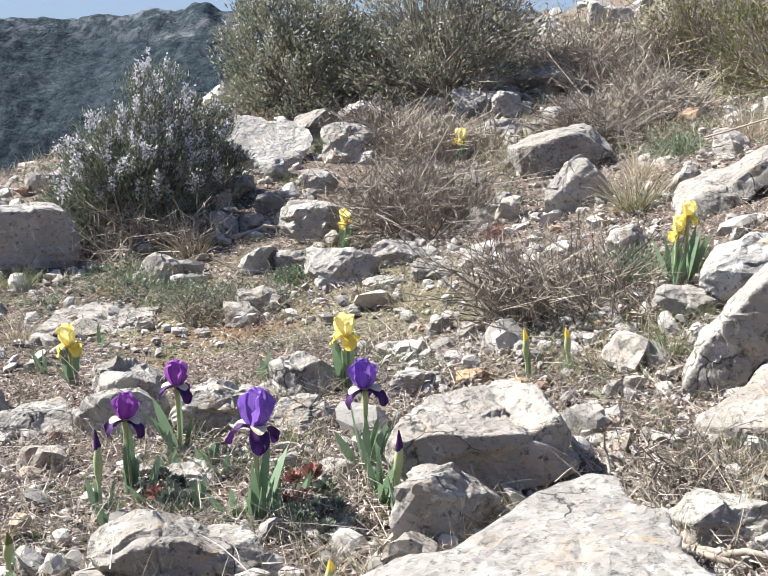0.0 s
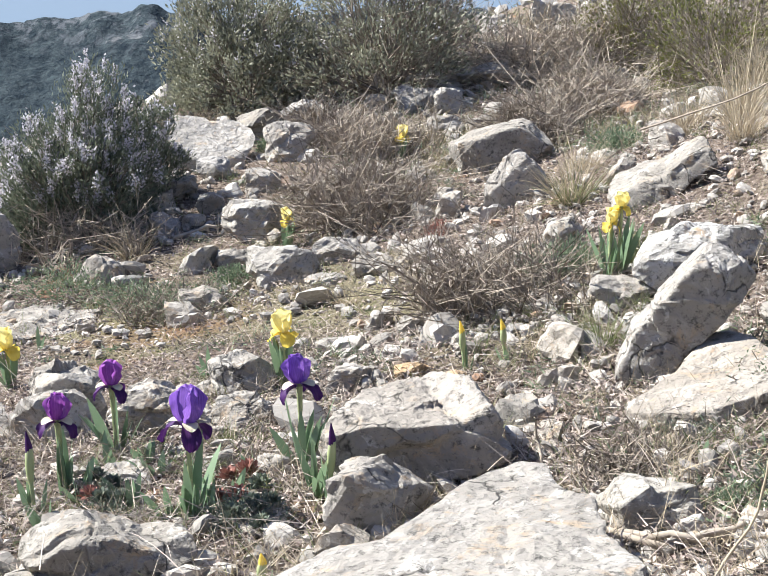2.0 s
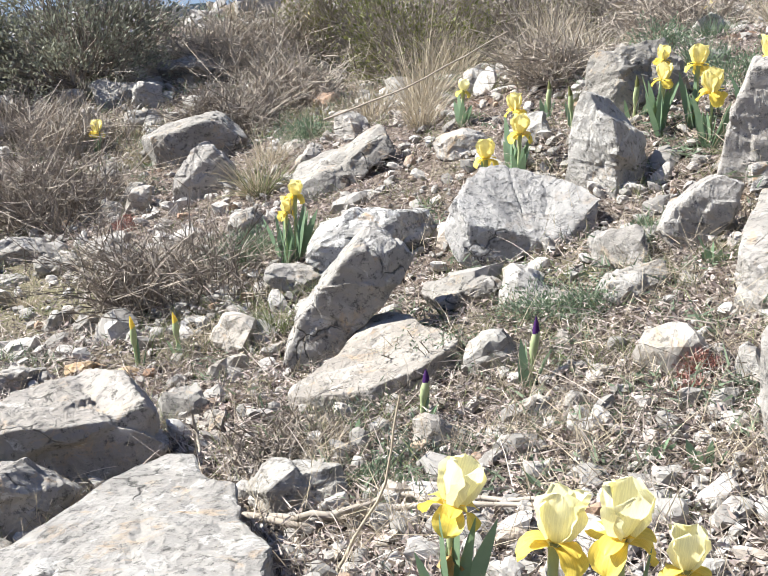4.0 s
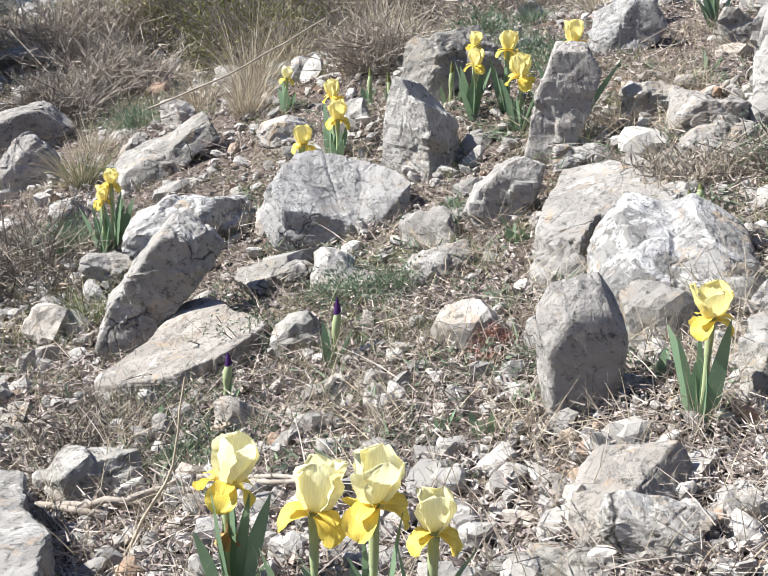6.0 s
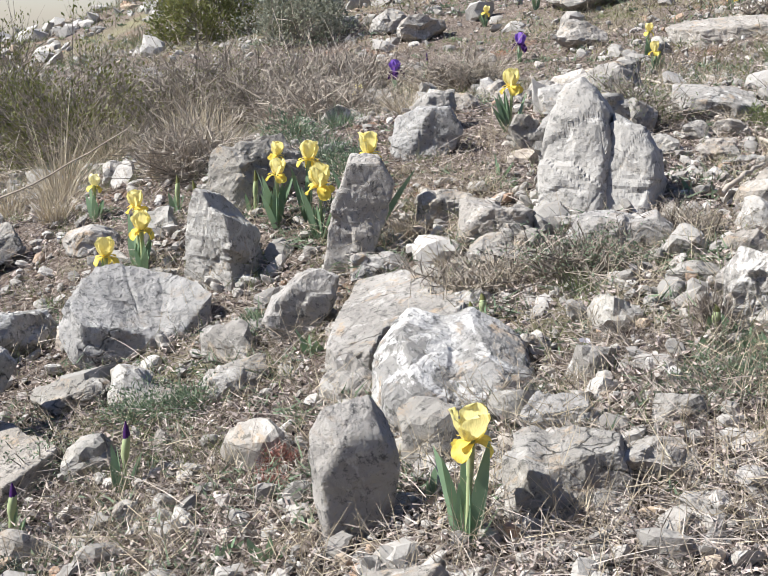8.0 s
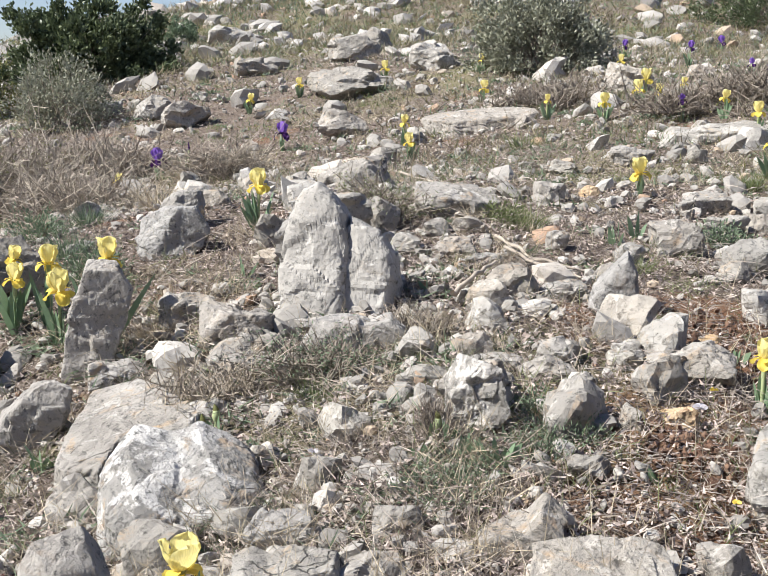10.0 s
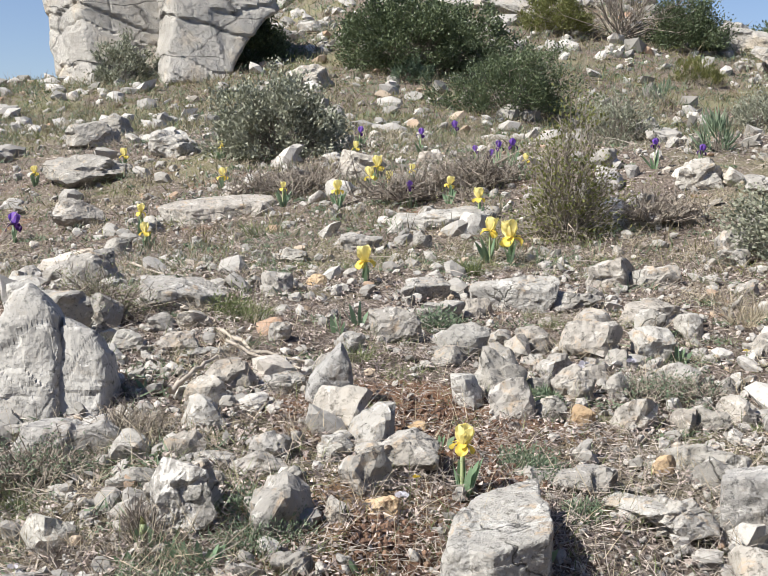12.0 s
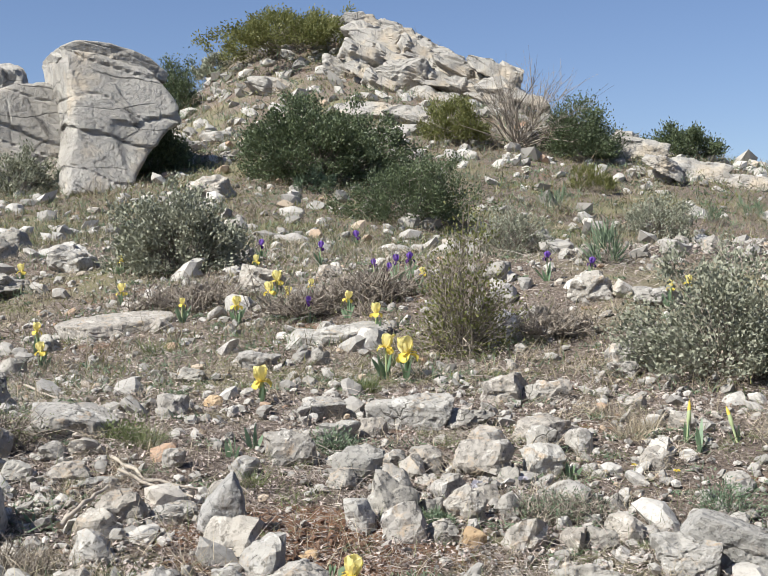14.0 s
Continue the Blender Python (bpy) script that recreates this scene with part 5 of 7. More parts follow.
slab(2.039, 0.741, [(-0.13, 0.025), (-0.055, 0.065), (0.055, 0.105), (0.11, 0.095), (0.195, 0.06), (0.12, 0.01), (0.06, -0.05), (-0.045, -0.105), (-0.195, -0.035)], 0.082, slope=(0.1, -0.02), seed=142, mat=LIMESTONE_PALE, label="smooth pale limestone block with a shaded crack")
block(2.542, 0.507, [(-0.075, 0.02), (-0.075, 0.115), (0.02, 0.13), (0.07, 0.065), (0.075, 0.005), (-0.07, -0.065)], 0.1, rise=0.000, yaw=69, seed=143, mat=LIMESTONE_GREY, label="flat-faced smooth grey limestone block")
rock(2.431, 0.826, 0.138, 0.103, 0.035, yaw=60, seed=144, sub=5)
rock(2.776, 0.735, 0.156, 0.117, 0.055, yaw=66, seed=145, mat=LIMESTONE_PALE, sub=5)
rock(3.049, 0.624, 0.160, 0.120, 0.077, yaw=70, seed=146, mat=LIMESTONE_PALE, sub=5)
block(3.164, 0.584, [(-0.135, 0.045), (-0.035, 0.105), (0.05, 0.08), (0.135, 0.06), (0.135, -0.06), (-0.02, 0)], 0.12, rise=0.000, yaw=72, seed=147, mat=LIMESTONE_GREY)
rock(2.393, 0.648, 0.155, 0.116, 0.053, yaw=64, seed=148, mat=LIMESTONE_PALE, sub=5)
rock(2.217, 1.105, 0.164, 0.115, 0.057, yaw=52, seed=149, sub=5)
rock(2.788, 1.101, 0.069, 0.052, 0.054, yaw=59, seed=150, mat=LIMESTONE_PALE, sub=4)
rock(2.829, 1.048, 0.056, 0.042, 0.050, yaw=61, seed=151, mat=OCHRE_STONE, sub=3)
rock(2.659, 0.763, 0.045, 0.033, 0.044, yaw=64, seed=152, mat=OCHRE_STONE, sub=3)
rock(3.504, 2.458, 0.067, 0.050, 0.044, yaw=48, seed=153, mat=OCHRE_STONE, sub=3)
rock(2.018, 0.969, 0.058, 0.043, 0.033, yaw=51, seed=154, mat=OCHRE_STONE, sub=4)
rock(2.404, 1.195, 0.050, 0.038, 0.022, yaw=53, seed=155, mat=OCHRE_STONE, sub=3)
rock(2.159, 1.203, 0.065, 0.049, 0.043, yaw=49, seed=156, mat=LIMESTONE_PALE, sub=4)
rock(2.080, 1.301, 0.083, 0.062, 0.045, yaw=46, seed=157, sub=4)
rock(1.806, 1.236, 0.122, 0.092, 0.089, yaw=41, seed=158, sub=5)
rock(1.733, 1.189, 0.071, 0.053, 0.061, yaw=41, seed=159, mat=LIMESTONE_LICHEN, sub=4)
rock(3.059, 0.838, 0.079, 0.060, 0.037, yaw=66, seed=160, sub=4)
rock(2.002, 1.170, 0.052, 0.039, 0.037, yaw=47, seed=161, sub=3)
block(4.925, 4.448, [(-0.345, -0.01), (-0.305, 0.04), (-0.085, 0.075), (0.165, 0.1), (0.345, 0.11), (0.315, 0.045), (-0.035, -0.015), (-0.28, -0.075)], 0.3, rise=0.054, yaw=43, seed=162, label="long low limestone ledge in dry grass")
block(4.736, 2.822, [(-0.255, -0.005), (-0.23, 0.045), (-0.115, 0.035), (-0.01, 0.045), (0.1, 0.065), (0.25, 0.055), (0.255, 0.01), (0.1, -0.005), (-0.07, -0.06), (-0.22, -0.07)], 0.2, rise=0.038, yaw=54, seed=163, mat=LIMESTONE_PALE, label="low pale limestone ledge below yellow irises")
rock(4.197, 2.854, 0.187, 0.141, 0.069, yaw=50, seed=164, sub=4)
rock(5.576, 6.330, 0.610, 0.457, 0.143, yaw=38, seed=165, sub=4)
rock(6.338, 6.403, 0.333, 0.250, 0.193, yaw=41, seed=166, mat=LIMESTONE_PALE, sub=4)
rock(12.946, 11.048, 0.738, 0.553, 0.269, yaw=48, seed=167, mat=LIMESTONE_PALE, sub=4)
rock(5.868, 4.220, 0.311, 0.233, 0.170, yaw=50, seed=168, mat=LIMESTONE_PALE, sub=4)
rock(5.541, 3.608, 0.181, 0.136, 0.090, yaw=53, seed=169, sub=4)
rock(5.628, 2.013, 0.200, 0.150, 0.122, yaw=66, seed=170, mat=LIMESTONE_PALE, sub=4)
rock(5.608, 1.680, 0.214, 0.160, 0.074, yaw=69, seed=171, sub=4)
rock(5.108, 1.855, 0.172, 0.129, 0.068, yaw=65, seed=172, sub=4)
rock(6.274, 4.021, 0.176, 0.132, 0.073, yaw=53, seed=173, sub=3)
rock(3.900, 2.943, 0.133, 0.100, 0.037, yaw=47, seed=174, mat=LIMESTONE_PALE, sub=4)
rock(4.737, 5.362, 0.302, 0.227, 0.117, yaw=37, seed=175, sub=4)
rock(2.991, 3.102, 0.213, 0.160, 0.088, yaw=37, seed=176, sub=4)
rock(4.664, 1.453, 0.126, 0.094, 0.059, yaw=67, seed=177, sub=4)
rock(7.473, 8.489, 0.393, 0.295, 0.175, yaw=39, seed=178, sub=4)
rock(17.557, 15.040, 0.550, 0.413, 0.231, yaw=48, seed=179, mat=LIMESTONE_PALE, sub=3)
rock(8.093, 11.714, 0.606, 0.455, 0.193, yaw=33, seed=180, mat=LIMESTONE_PALE, sub=4)
rock(6.591, 7.612, 0.434, 0.325, 0.177, yaw=38, seed=181, sub=4)
rock(6.508, 6.618, 0.292, 0.219, 0.165, yaw=42, seed=182, mat=LIMESTONE_PALE, sub=4)
rock(5.671, 6.391, 0.597, 0.448, 0.133, yaw=38, seed=183, sub=4)
rock(5.771, 7.867, 0.342, 0.256, 0.133, yaw=33, seed=184, sub=4)
rock(4.546, 6.821, 0.348, 0.261, 0.137, yaw=30, seed=185, sub=4)
rock(4.554, 7.281, 0.264, 0.198, 0.146, yaw=29, seed=186, sub=4)

# the irises
iris(-0.081, 2.417, h=0.142, size=1.04, seed=178)
iris(-0.772, 2.794, h=0.122, size=1.12, seed=179)
iris(0.663, 2.632, h=0.141, size=0.78, seed=180)
iris(0.684, 2.629, h=0.171, size=0.74, seed=181)
iris(0.318, 4.923, h=0.112, size=1.04, seed=182)
iris(-0.127, 3.900, h=0.111, size=0.89, seed=183)
iris(1.593, 6.941, h=0.132, size=0.99, seed=184, detail=0)
iris(0.532, 1.028, h=0.162, size=1.07, seed=185, colour="cream", leaves=10, wither=True)
iris(0.570, 0.857, h=0.182, size=1.04, seed=186, colour="cream", leaves=8)
iris(0.608, 0.806, h=0.202, size=1.06, seed=187, colour="cream", leaves=8)
iris(0.646, 0.764, h=0.172, size=0.78, seed=188, colour="cream", leaves=8)
iris(1.114, 2.545, h=0.132, size=0.95, seed=189)
iris(1.229, 2.662, h=0.171, size=0.84, seed=190)
iris(1.222, 2.612, h=0.131, size=0.98, seed=191)
iris(1.524, 2.494, h=0.142, size=0.84, seed=192)
iris(1.544, 2.544, h=0.172, size=0.72, seed=193)
iris(1.600, 2.476, h=0.162, size=0.97, seed=194)
iris(1.567, 2.347, h=0.142, size=1.11, seed=195)
iris(1.625, 2.223, h=0.212, size=1.03, seed=196)
iris(1.085, 0.984, h=0.151, size=0.90, seed=197, open_=1.3)
iris(1.276, 3.188, h=0.111, size=0.71, seed=198, colour="cream", detail=0)
iris(2.278, 2.600, h=0.142, size=1.01, seed=199)
iris(3.219, 5.241, h=0.102, size=0.87, seed=200, colour="gold", detail=0)
iris(2.214, 0.948, h=0.112, size=0.77, seed=201)
iris(4.522, 4.586, h=0.151, size=0.91, seed=202, detail=0)
iris(4.248, 4.228, h=0.112, size=0.96, seed=203, detail=0)
iris(5.053, 3.701, h=0.112, size=1.03, seed=204, detail=0)
iris(5.546, 5.045, h=0.111, size=1.10, seed=205, detail=0)
iris(5.901, 6.403, h=0.112, size=1.12, seed=206, detail=0)
iris(5.344, 6.659, h=0.111, size=0.98, seed=207, detail=0)
iris(4.951, 6.677, h=0.111, size=0.95, seed=208, detail=0)
iris(3.604, 2.325, h=0.101, size=1.12, seed=209)
iris(4.229, 2.231, h=0.142, size=1.10, seed=210)
iris(4.234, 2.140, h=0.131, size=1.43, seed=211)
iris(4.865, 2.714, h=0.132, size=0.96, seed=212, detail=0)
iris(5.567, 3.856, h=0.132, size=1.19, seed=213, detail=0)
iris(5.390, 3.763, h=0.112, size=1.08, seed=214, detail=0)
iris(5.236, 3.514, h=0.111, size=0.87, seed=215, detail=0)
iris(5.193, 3.107, h=0.111, size=0.82, seed=216, detail=0)
iris(5.435, 3.518, h=0.111, size=0.70, seed=217, detail=0)
iris(6.416, 4.722, h=0.112, size=0.91, seed=218, detail=0)
iris(5.637, 2.953, h=0.111, size=0.70, seed=219, detail=0)
iris(5.069, 4.094, h=0.112, size=0.70, seed=220, detail=0)
iris(6.218, 5.761, h=0.111, size=0.87, seed=221, detail=0)
iris(5.627, 1.547, h=0.111, size=0.70, seed=222, detail=0)
iris(5.559, 1.602, h=0.110, size=0.70, seed=223, detail=0)
iris(-0.192, 1.661, h=0.182, size=1.22, seed=224, colour="violet", leaves=9)
iris(-0.031, 1.873, h=0.172, size=1.08, seed=225, colour="violet", leaves=9)
iris(-0.369, 2.008, h=0.152, size=0.99, seed=226, colour="magenta", leaves=9)
iris(-0.415, 1.790, h=0.152, size=0.96, seed=227, colour="magenta", leaves=9)
iris(3.682, 5.668, h=0.131, size=1.45, seed=228, colour="dark")
iris(4.324, 5.406, h=0.131, size=1.45, seed=229, colour="dark")
iris(6.764, 4.462, h=0.132, size=0.91, seed=230, colour="dark", detail=0)
iris(7.184, 5.330, h=0.132, size=0.96, seed=231, colour="dark", detail=0)
iris(10.696, 6.967, h=0.132, size=1.45, seed=232, colour="dark", detail=0)
iris(5.928, 3.309, h=0.131, size=0.83, seed=233, colour="dark", detail=0)
iris(5.937, 3.226, h=0.131, size=0.83, seed=234, colour="dark", detail=0)
iris(6.034, 3.532, h=0.111, size=0.70, seed=235, colour="dark", detail=0)
iris(5.088, 3.267, h=0.112, size=0.70, seed=236, colour="dark", detail=0)
iris(5.859, 3.309, h=0.112, size=0.70, seed=237, colour="dark", detail=0)
iris(5.895, 2.376, h=0.131, size=0.70, seed=238, colour="dark", detail=0)
iris(5.837, 2.107, h=0.131, size=0.70, seed=239, colour="dark", detail=0)
iris_bud(0.294, 2.301, h=0.110, tipcolour="yellow", seed=240)
iris_bud(0.379, 2.306, h=0.093, tipcolour="yellow", seed=241)
iris_bud(-0.508, 1.453, h=0.075, tipcolour="green", seed=242)
iris_bud(-0.072, 1.393, h=0.062, tipcolour="yellow", seed=243)
iris_bud(0.018, 1.658, h=0.140, tipcolour="violet", seed=244)
iris_bud(-0.439, 1.695, h=0.137, tipcolour="violet", seed=245)
iris_bud(0.860, 1.623, h=0.115, tipcolour="violet", seed=246)
iris_bud(0.681, 1.619, h=0.089, tipcolour="violet", seed=247)
iris_bud(1.436, 2.790, h=0.112, tipcolour="green", seed=248)
iris_bud(1.526, 2.635, h=0.117, tipcolour="green", seed=249)
iris_bud(1.494, 1.563, h=0.051, tipcolour="green", seed=250)
iris_bud(1.442, 1.525, h=0.065, tipcolour="green", seed=251)
iris_bud(1.670, 1.185, h=0.052, tipcolour="green", seed=252)
iris_bud(1.437, 2.960, h=0.101, tipcolour="green", seed=253)
iris_bud(3.991, 0.962, h=0.131, tipcolour="yellow", seed=254)
iris_bud(4.055, 0.829, h=0.112, tipcolour="yellow", seed=255)
iris_bud(3.750, 5.459, h=0.191, tipcolour="violet", seed=256)
iris_bud(-0.101, 2.474, h=0.100, tipcolour="green", seed=257)
iris_leaves(0.863, 1.240, 0.057, 6, seed=258)
iris_leaves(0.908, 1.167, 0.049, 5, seed=259)
iris_leaves(1.110, 1.107, 0.081, 7, seed=260)
iris_leaves(1.283, 1.816, 0.054, 4, seed=261)
iris_leaves(0.867, 1.628, 0.039, 3, seed=262)
iris_leaves(0.575, 1.627, 0.045, 4, seed=263)
iris_leaves(1.620, 1.152, 0.053, 5, seed=264)
iris_leaves(1.675, 1.055, 0.059, 6, seed=265)
iris_leaves(1.668, 1.110, 0.045, 4, seed=266)
iris_leaves(1.292, 1.814, 0.054, 4, seed=267)
iris_leaves(2.018, 2.280, 0.085, 4, seed=268)
iris_leaves(2.224, 1.830, 0.056, 3, seed=269)
iris_leaves(-0.141, 1.707, 0.077, 6, seed=270)
iris_leaves(-0.104, 1.797, 0.072, 5, seed=271)
iris_leaves(-0.228, 1.670, 0.075, 6, seed=272)
iris_leaves(-0.297, 1.725, 0.085, 6, seed=273)
iris_leaves(-0.368, 1.907, 0.076, 5, seed=274)
iris_leaves(0.033, 1.613, 0.080, 6, seed=275)
iris_leaves(-0.197, 1.812, 0.073, 5, seed=276)
iris_leaves(-0.273, 1.864, 0.075, 5, seed=277)
iris_leaves(-0.399, 1.623, 0.066, 5, seed=278)
iris_leaves(-0.305, 1.943, 0.078, 6, seed=279)
iris_leaves(-0.168, 1.664, 0.082, 6, seed=280)
iris_leaves(-0.381, 1.759, 0.087, 6, seed=281)
iris_leaves(-0.873, 2.909, 0.088, 5, seed=282)
iris_leaves(-0.271, 2.678, 0.081, 3, seed=283)
iris_leaves(-0.003, 1.707, 0.115, 7, seed=284)
iris_leaves(-0.790, 3.151, 0.081, 3, seed=285)
iris_leaves(3.508, 1.124, 0.095, 4, seed=286)
iris_leaves(3.126, 1.954, 0.100, 5, seed=287)
iris_leaves(2.977, 1.918, 0.069, 3, seed=288)
iris_leaves(1.687, 1.159, 0.054, 5, seed=289)
iris_leaves(2.354, 1.101, 0.059, 4, seed=290)
iris_leaves(4.301, 2.065, 0.074, 3, seed=291)
iris_leaves(1.843, 0.871, 0.045, 3, seed=292)
iris_leaves(1.666, 1.108, 0.053, 5, seed=293)
iris_leaves(1.689, 1.056, 0.045, 4, seed=294)
iris_leaves(2.064, 0.698, 0.061, 4, seed=295)
iris_leaves(3.946, 0.905, 0.117, 6, seed=296)
iris_leaves(3.525, 1.139, 0.083, 5, seed=297)
iris_leaves(2.987, 1.905, 0.082, 4, seed=298)

# shrubs, from the rosemary bush up to the skyline
shrub(-0.91, 4.38, 0.63, 0.51, ROSEMARY, "rosemary bush with pale blossom on grey-green twigs", seed=301, yaw=-12, leaves=22000, size=0.019, slim=0.22, clumps=360, bloom=22000, twigs=500, bark=TWIG, stems=60, upright=1.1, tight=0.05)
shrub(-0.71, 4.71, 0.29, 0.37, ROSEMARY, "small rosemary bush with pale blossom", seed=302, yaw=-9, leaves=7000, size=0.019, slim=0.22, clumps=120, bloom=3600, twigs=200, bark=TWIG, upright=1.1, tight=0.05)
shrub(-0.43, 6.45, 0.95, 0.68, GREY_LEAF, "broad grey-green rosemary bush full of dry twigs", seed=303, yaw=-4, leaves=13000, size=0.025, slim=0.32, clumps=230, twigs=800, bark=TWIG, tight=0.05, twig_length=0.15, upright=0.7, bloom=2500)
shrub(0.30, 6.27, 1.02, 0.80, GREY_LEAF, "dense dark rosemary bush with bare brown twigs", seed=304, yaw=3, leaves=8000, size=0.025, slim=0.32, clumps=210, twigs=2200, bark=TWIG, tight=0.05, twig_length=0.18, upright=0.7, bloom=900)
shrub(0.63, 7.11, 0.67, 0.56, TWIG, "dead grey shrub of bare twigs", seed=305, yaw=5, leaves=0, clumps=160, twigs=1500, bark=TWIG_PALE, size=0.020)
shrub(1.82, 5.42, 0.93, 0.52, OLIVE_LEAF, "open shrub with yellowish leaves on thin stems", seed=306, yaw=18, leaves=2600, size=0.02, clumps=170, twigs=1600, bark=TWIG, lo=0.2)
shrub(1.64, 6.27, 0.82, 0.64, OLIVE_LEAF, "open shrub with small yellow-green leaves", seed=307, yaw=12, leaves=3000, size=0.018, clumps=170, twigs=1300, bark=TWIG, lo=0.2)
shrub(3.86, 8.97, 0.82, 0.61, OLIVE_LEAF, "yellowish evergreen shrub on the skyline", seed=308, yaw=21, leaves=4500, size=0.03, clumps=150, twigs=300)
shrub(4.09, 7.77, 0.71, 0.51, GREY_LEAF, "silvery grey shrub with pale leaves", seed=309, yaw=25, leaves=4500, size=0.026, clumps=150, twigs=500, bark=TWIG_PALE)
shrub(5.45, 9.98, 1.59, 0.71, OAK, "dense dark green evergreen bush on the skyline", seed=310, yaw=27, leaves=22000, size=0.04, slim=0.5, clumps=240, tight=0.05)
shrub(7.92, 12.66, 0.52, 0.35, SAGE, "low grey-green shrub on the skyline", seed=311, yaw=30, leaves=1200, clumps=40, size=0.040)
shrub(6.46, 5.41, 0.88, 0.54, GREY_LEAF, "rounded grey-green shrub with small leathery leaves", seed=312, yaw=46, leaves=10000, size=0.024, slim=0.55, clumps=200, twigs=300, tight=0.065)
shrub(14.72, 10.52, 2.39, 1.27, OAK, "large dark evergreen bush on the slope", seed=313, yaw=53, leaves=26000, size=0.04, slim=0.5, clumps=380, tight=0.05)
shrub(13.31, 7.97, 1.81, 0.72, OAK, "low spreading green bush", seed=314, yaw=57, leaves=14000, size=0.032, slim=0.4, clumps=260)
shrub(13.95, 10.03, 0.62, 0.31, SAGE, "small grey-green shrub beside a dark bush", seed=315, yaw=53, leaves=1500, clumps=60, size=0.048)
shrub(14.56, 13.71, 1.26, 0.78, OAK, "dark blue-green bush at the foot of a cliff", seed=316, yaw=45, leaves=9000, size=0.042, slim=0.45, clumps=130, tight=0.09)
shrub(21.43, 19.88, 0.99, 1.51, OAK, "dark upright evergreen shrub beside a cliff", seed=317, yaw=46, leaves=8000, size=0.045, slim=0.5, clumps=100, tight=0.1)
shrub(19.13, 10.76, 1.31, 0.78, OLIVE_LEAF, "olive-green bush below bare branches", seed=318, yaw=59, leaves=8000, size=0.045, clumps=110)
shrub(19.79, 9.81, 2.57, 1.63, TWIG, "large bare brown shrub of leafless branches", seed=319, yaw=62, leaves=0, clumps=110, twigs=900, bark=TWIG, stems=50, size=0.060)
shrub(20.18, 8.79, 1.29, 0.99, OAK, "dark evergreen bush among bare branches", seed=320, yaw=65, leaves=10000, size=0.042, slim=0.45, clumps=130, tight=0.1)
shrub(16.29, 5.89, 1.00, 0.67, GREY_LEAF, "silvery grey shrub in dry grass", seed=321, yaw=69, leaves=4200, size=0.032, slim=0.4, clumps=130, twigs=200)
shrub(4.85, 1.13, 0.66, 0.44, GREY_LEAF, "grey-green shrub with small pale leaves", seed=322, yaw=72, leaves=10000, size=0.015, slim=0.55, clumps=190, twigs=900, bark=TWIG, tight=0.06, twig_length=0.12)
shrub(4.75, 2.20, 0.46, 0.51, OLIVE_LEAF, "upright brownish shrub of fine twigs with tiny leaves", seed=323, yaw=60, leaves=2600, size=0.014, slim=0.5, clumps=170, twigs=1900, bark=TWIG, stems=40, upright=0.3, lo=0.15, tight=0.07, twig_length=0.11)
shrub(6.92, 3.10, 0.50, 0.32, GREY_LEAF, "low greyish twiggy shrub", seed=324, yaw=62, leaves=2500, size=0.02, clumps=120, twigs=700, bark=TWIG)
shrub(18.06, 7.60, 0.92, 0.38, OLIVE_LEAF, "low yellow-green grass cushion", seed=325, yaw=66, leaves=2200, size=0.06, slim=0.1, clumps=60, upright=1.5)
shrub(12.49, 14.57, 0.96, 0.66, GREY_LEAF, "dull green shrub below the cliff", seed=326, yaw=39, leaves=2500, size=0.06, clumps=70)
shrub(13.03, 13.91, 0.67, 0.37, GREY_LEAF, "small grey shrub below the cliff", seed=327, yaw=41, leaves=1200, clumps=40, twigs=150, size=0.052)
shrub(16.01, 7.21, 0.62, 0.35, SAGE, "tuft of grey-green asphodel leaves", seed=328, yaw=64, leaves=120, size=0.13, slim=0.06, clumps=16, upright=1.6, category="plant", name="asphodel")
shrub(18.85, 5.35, 0.52, 0.34, SAGE, "tuft of grey-green asphodel leaves", seed=329, yaw=73, leaves=120, size=0.12, slim=0.06, clumps=16, upright=1.6, category="plant", name="asphodel")
shrub(17.83, 5.69, 0.43, 0.29, SAGE, "tuft of grey-green asphodel leaves", seed=330, yaw=71, leaves=110, size=0.12, slim=0.06, clumps=16, upright=1.6, category="plant", name="asphodel")
shrub(6.33, 2.24, 0.20, 0.20, SAGE, "tuft of grey-green asphodel leaves", seed=331, yaw=66, leaves=130, size=0.1, slim=0.06, clumps=16, upright=1.6, category="plant", name="asphodel")

# dwarf shrubs of dry twigs, grass tufts and herbs
twig_cushion(0.148, 4.036, 0.375, 0.277, "low cushion of bare brownish twigs on stony soil", seed=334, count=320)
twig_cushion(0.388, 2.682, 0.360, 0.208, "low cushion of bare brownish twigs on stony soil", seed=335, count=320)
twig_cushion(0.246, 5.074, 0.366, 0.203, "low cushion of bare brownish twigs on stony soil", seed=336, count=300, mat=TWIG_PALE)
twig_cushion(-0.028, 5.435, 0.306, 0.197, "low cushion of bare brownish twigs on stony soil", seed=337, count=320)
twig_cushion(1.012, 6.263, 0.493, 0.271, "low cushion of bare brownish twigs on stony soil", seed=338, count=300, mat=TWIG_PALE)
twig_cushion(1.155, 5.154, 0.409, 0.266, "low cushion of bare brownish twigs on stony soil", seed=339, count=300, mat=TWIG_PALE)
twig_cushion(-0.793, 4.154, 0.388, 0.186, "low cushion of bare brownish twigs on stony soil", seed=340, count=200, mat=TWIG_PALE)
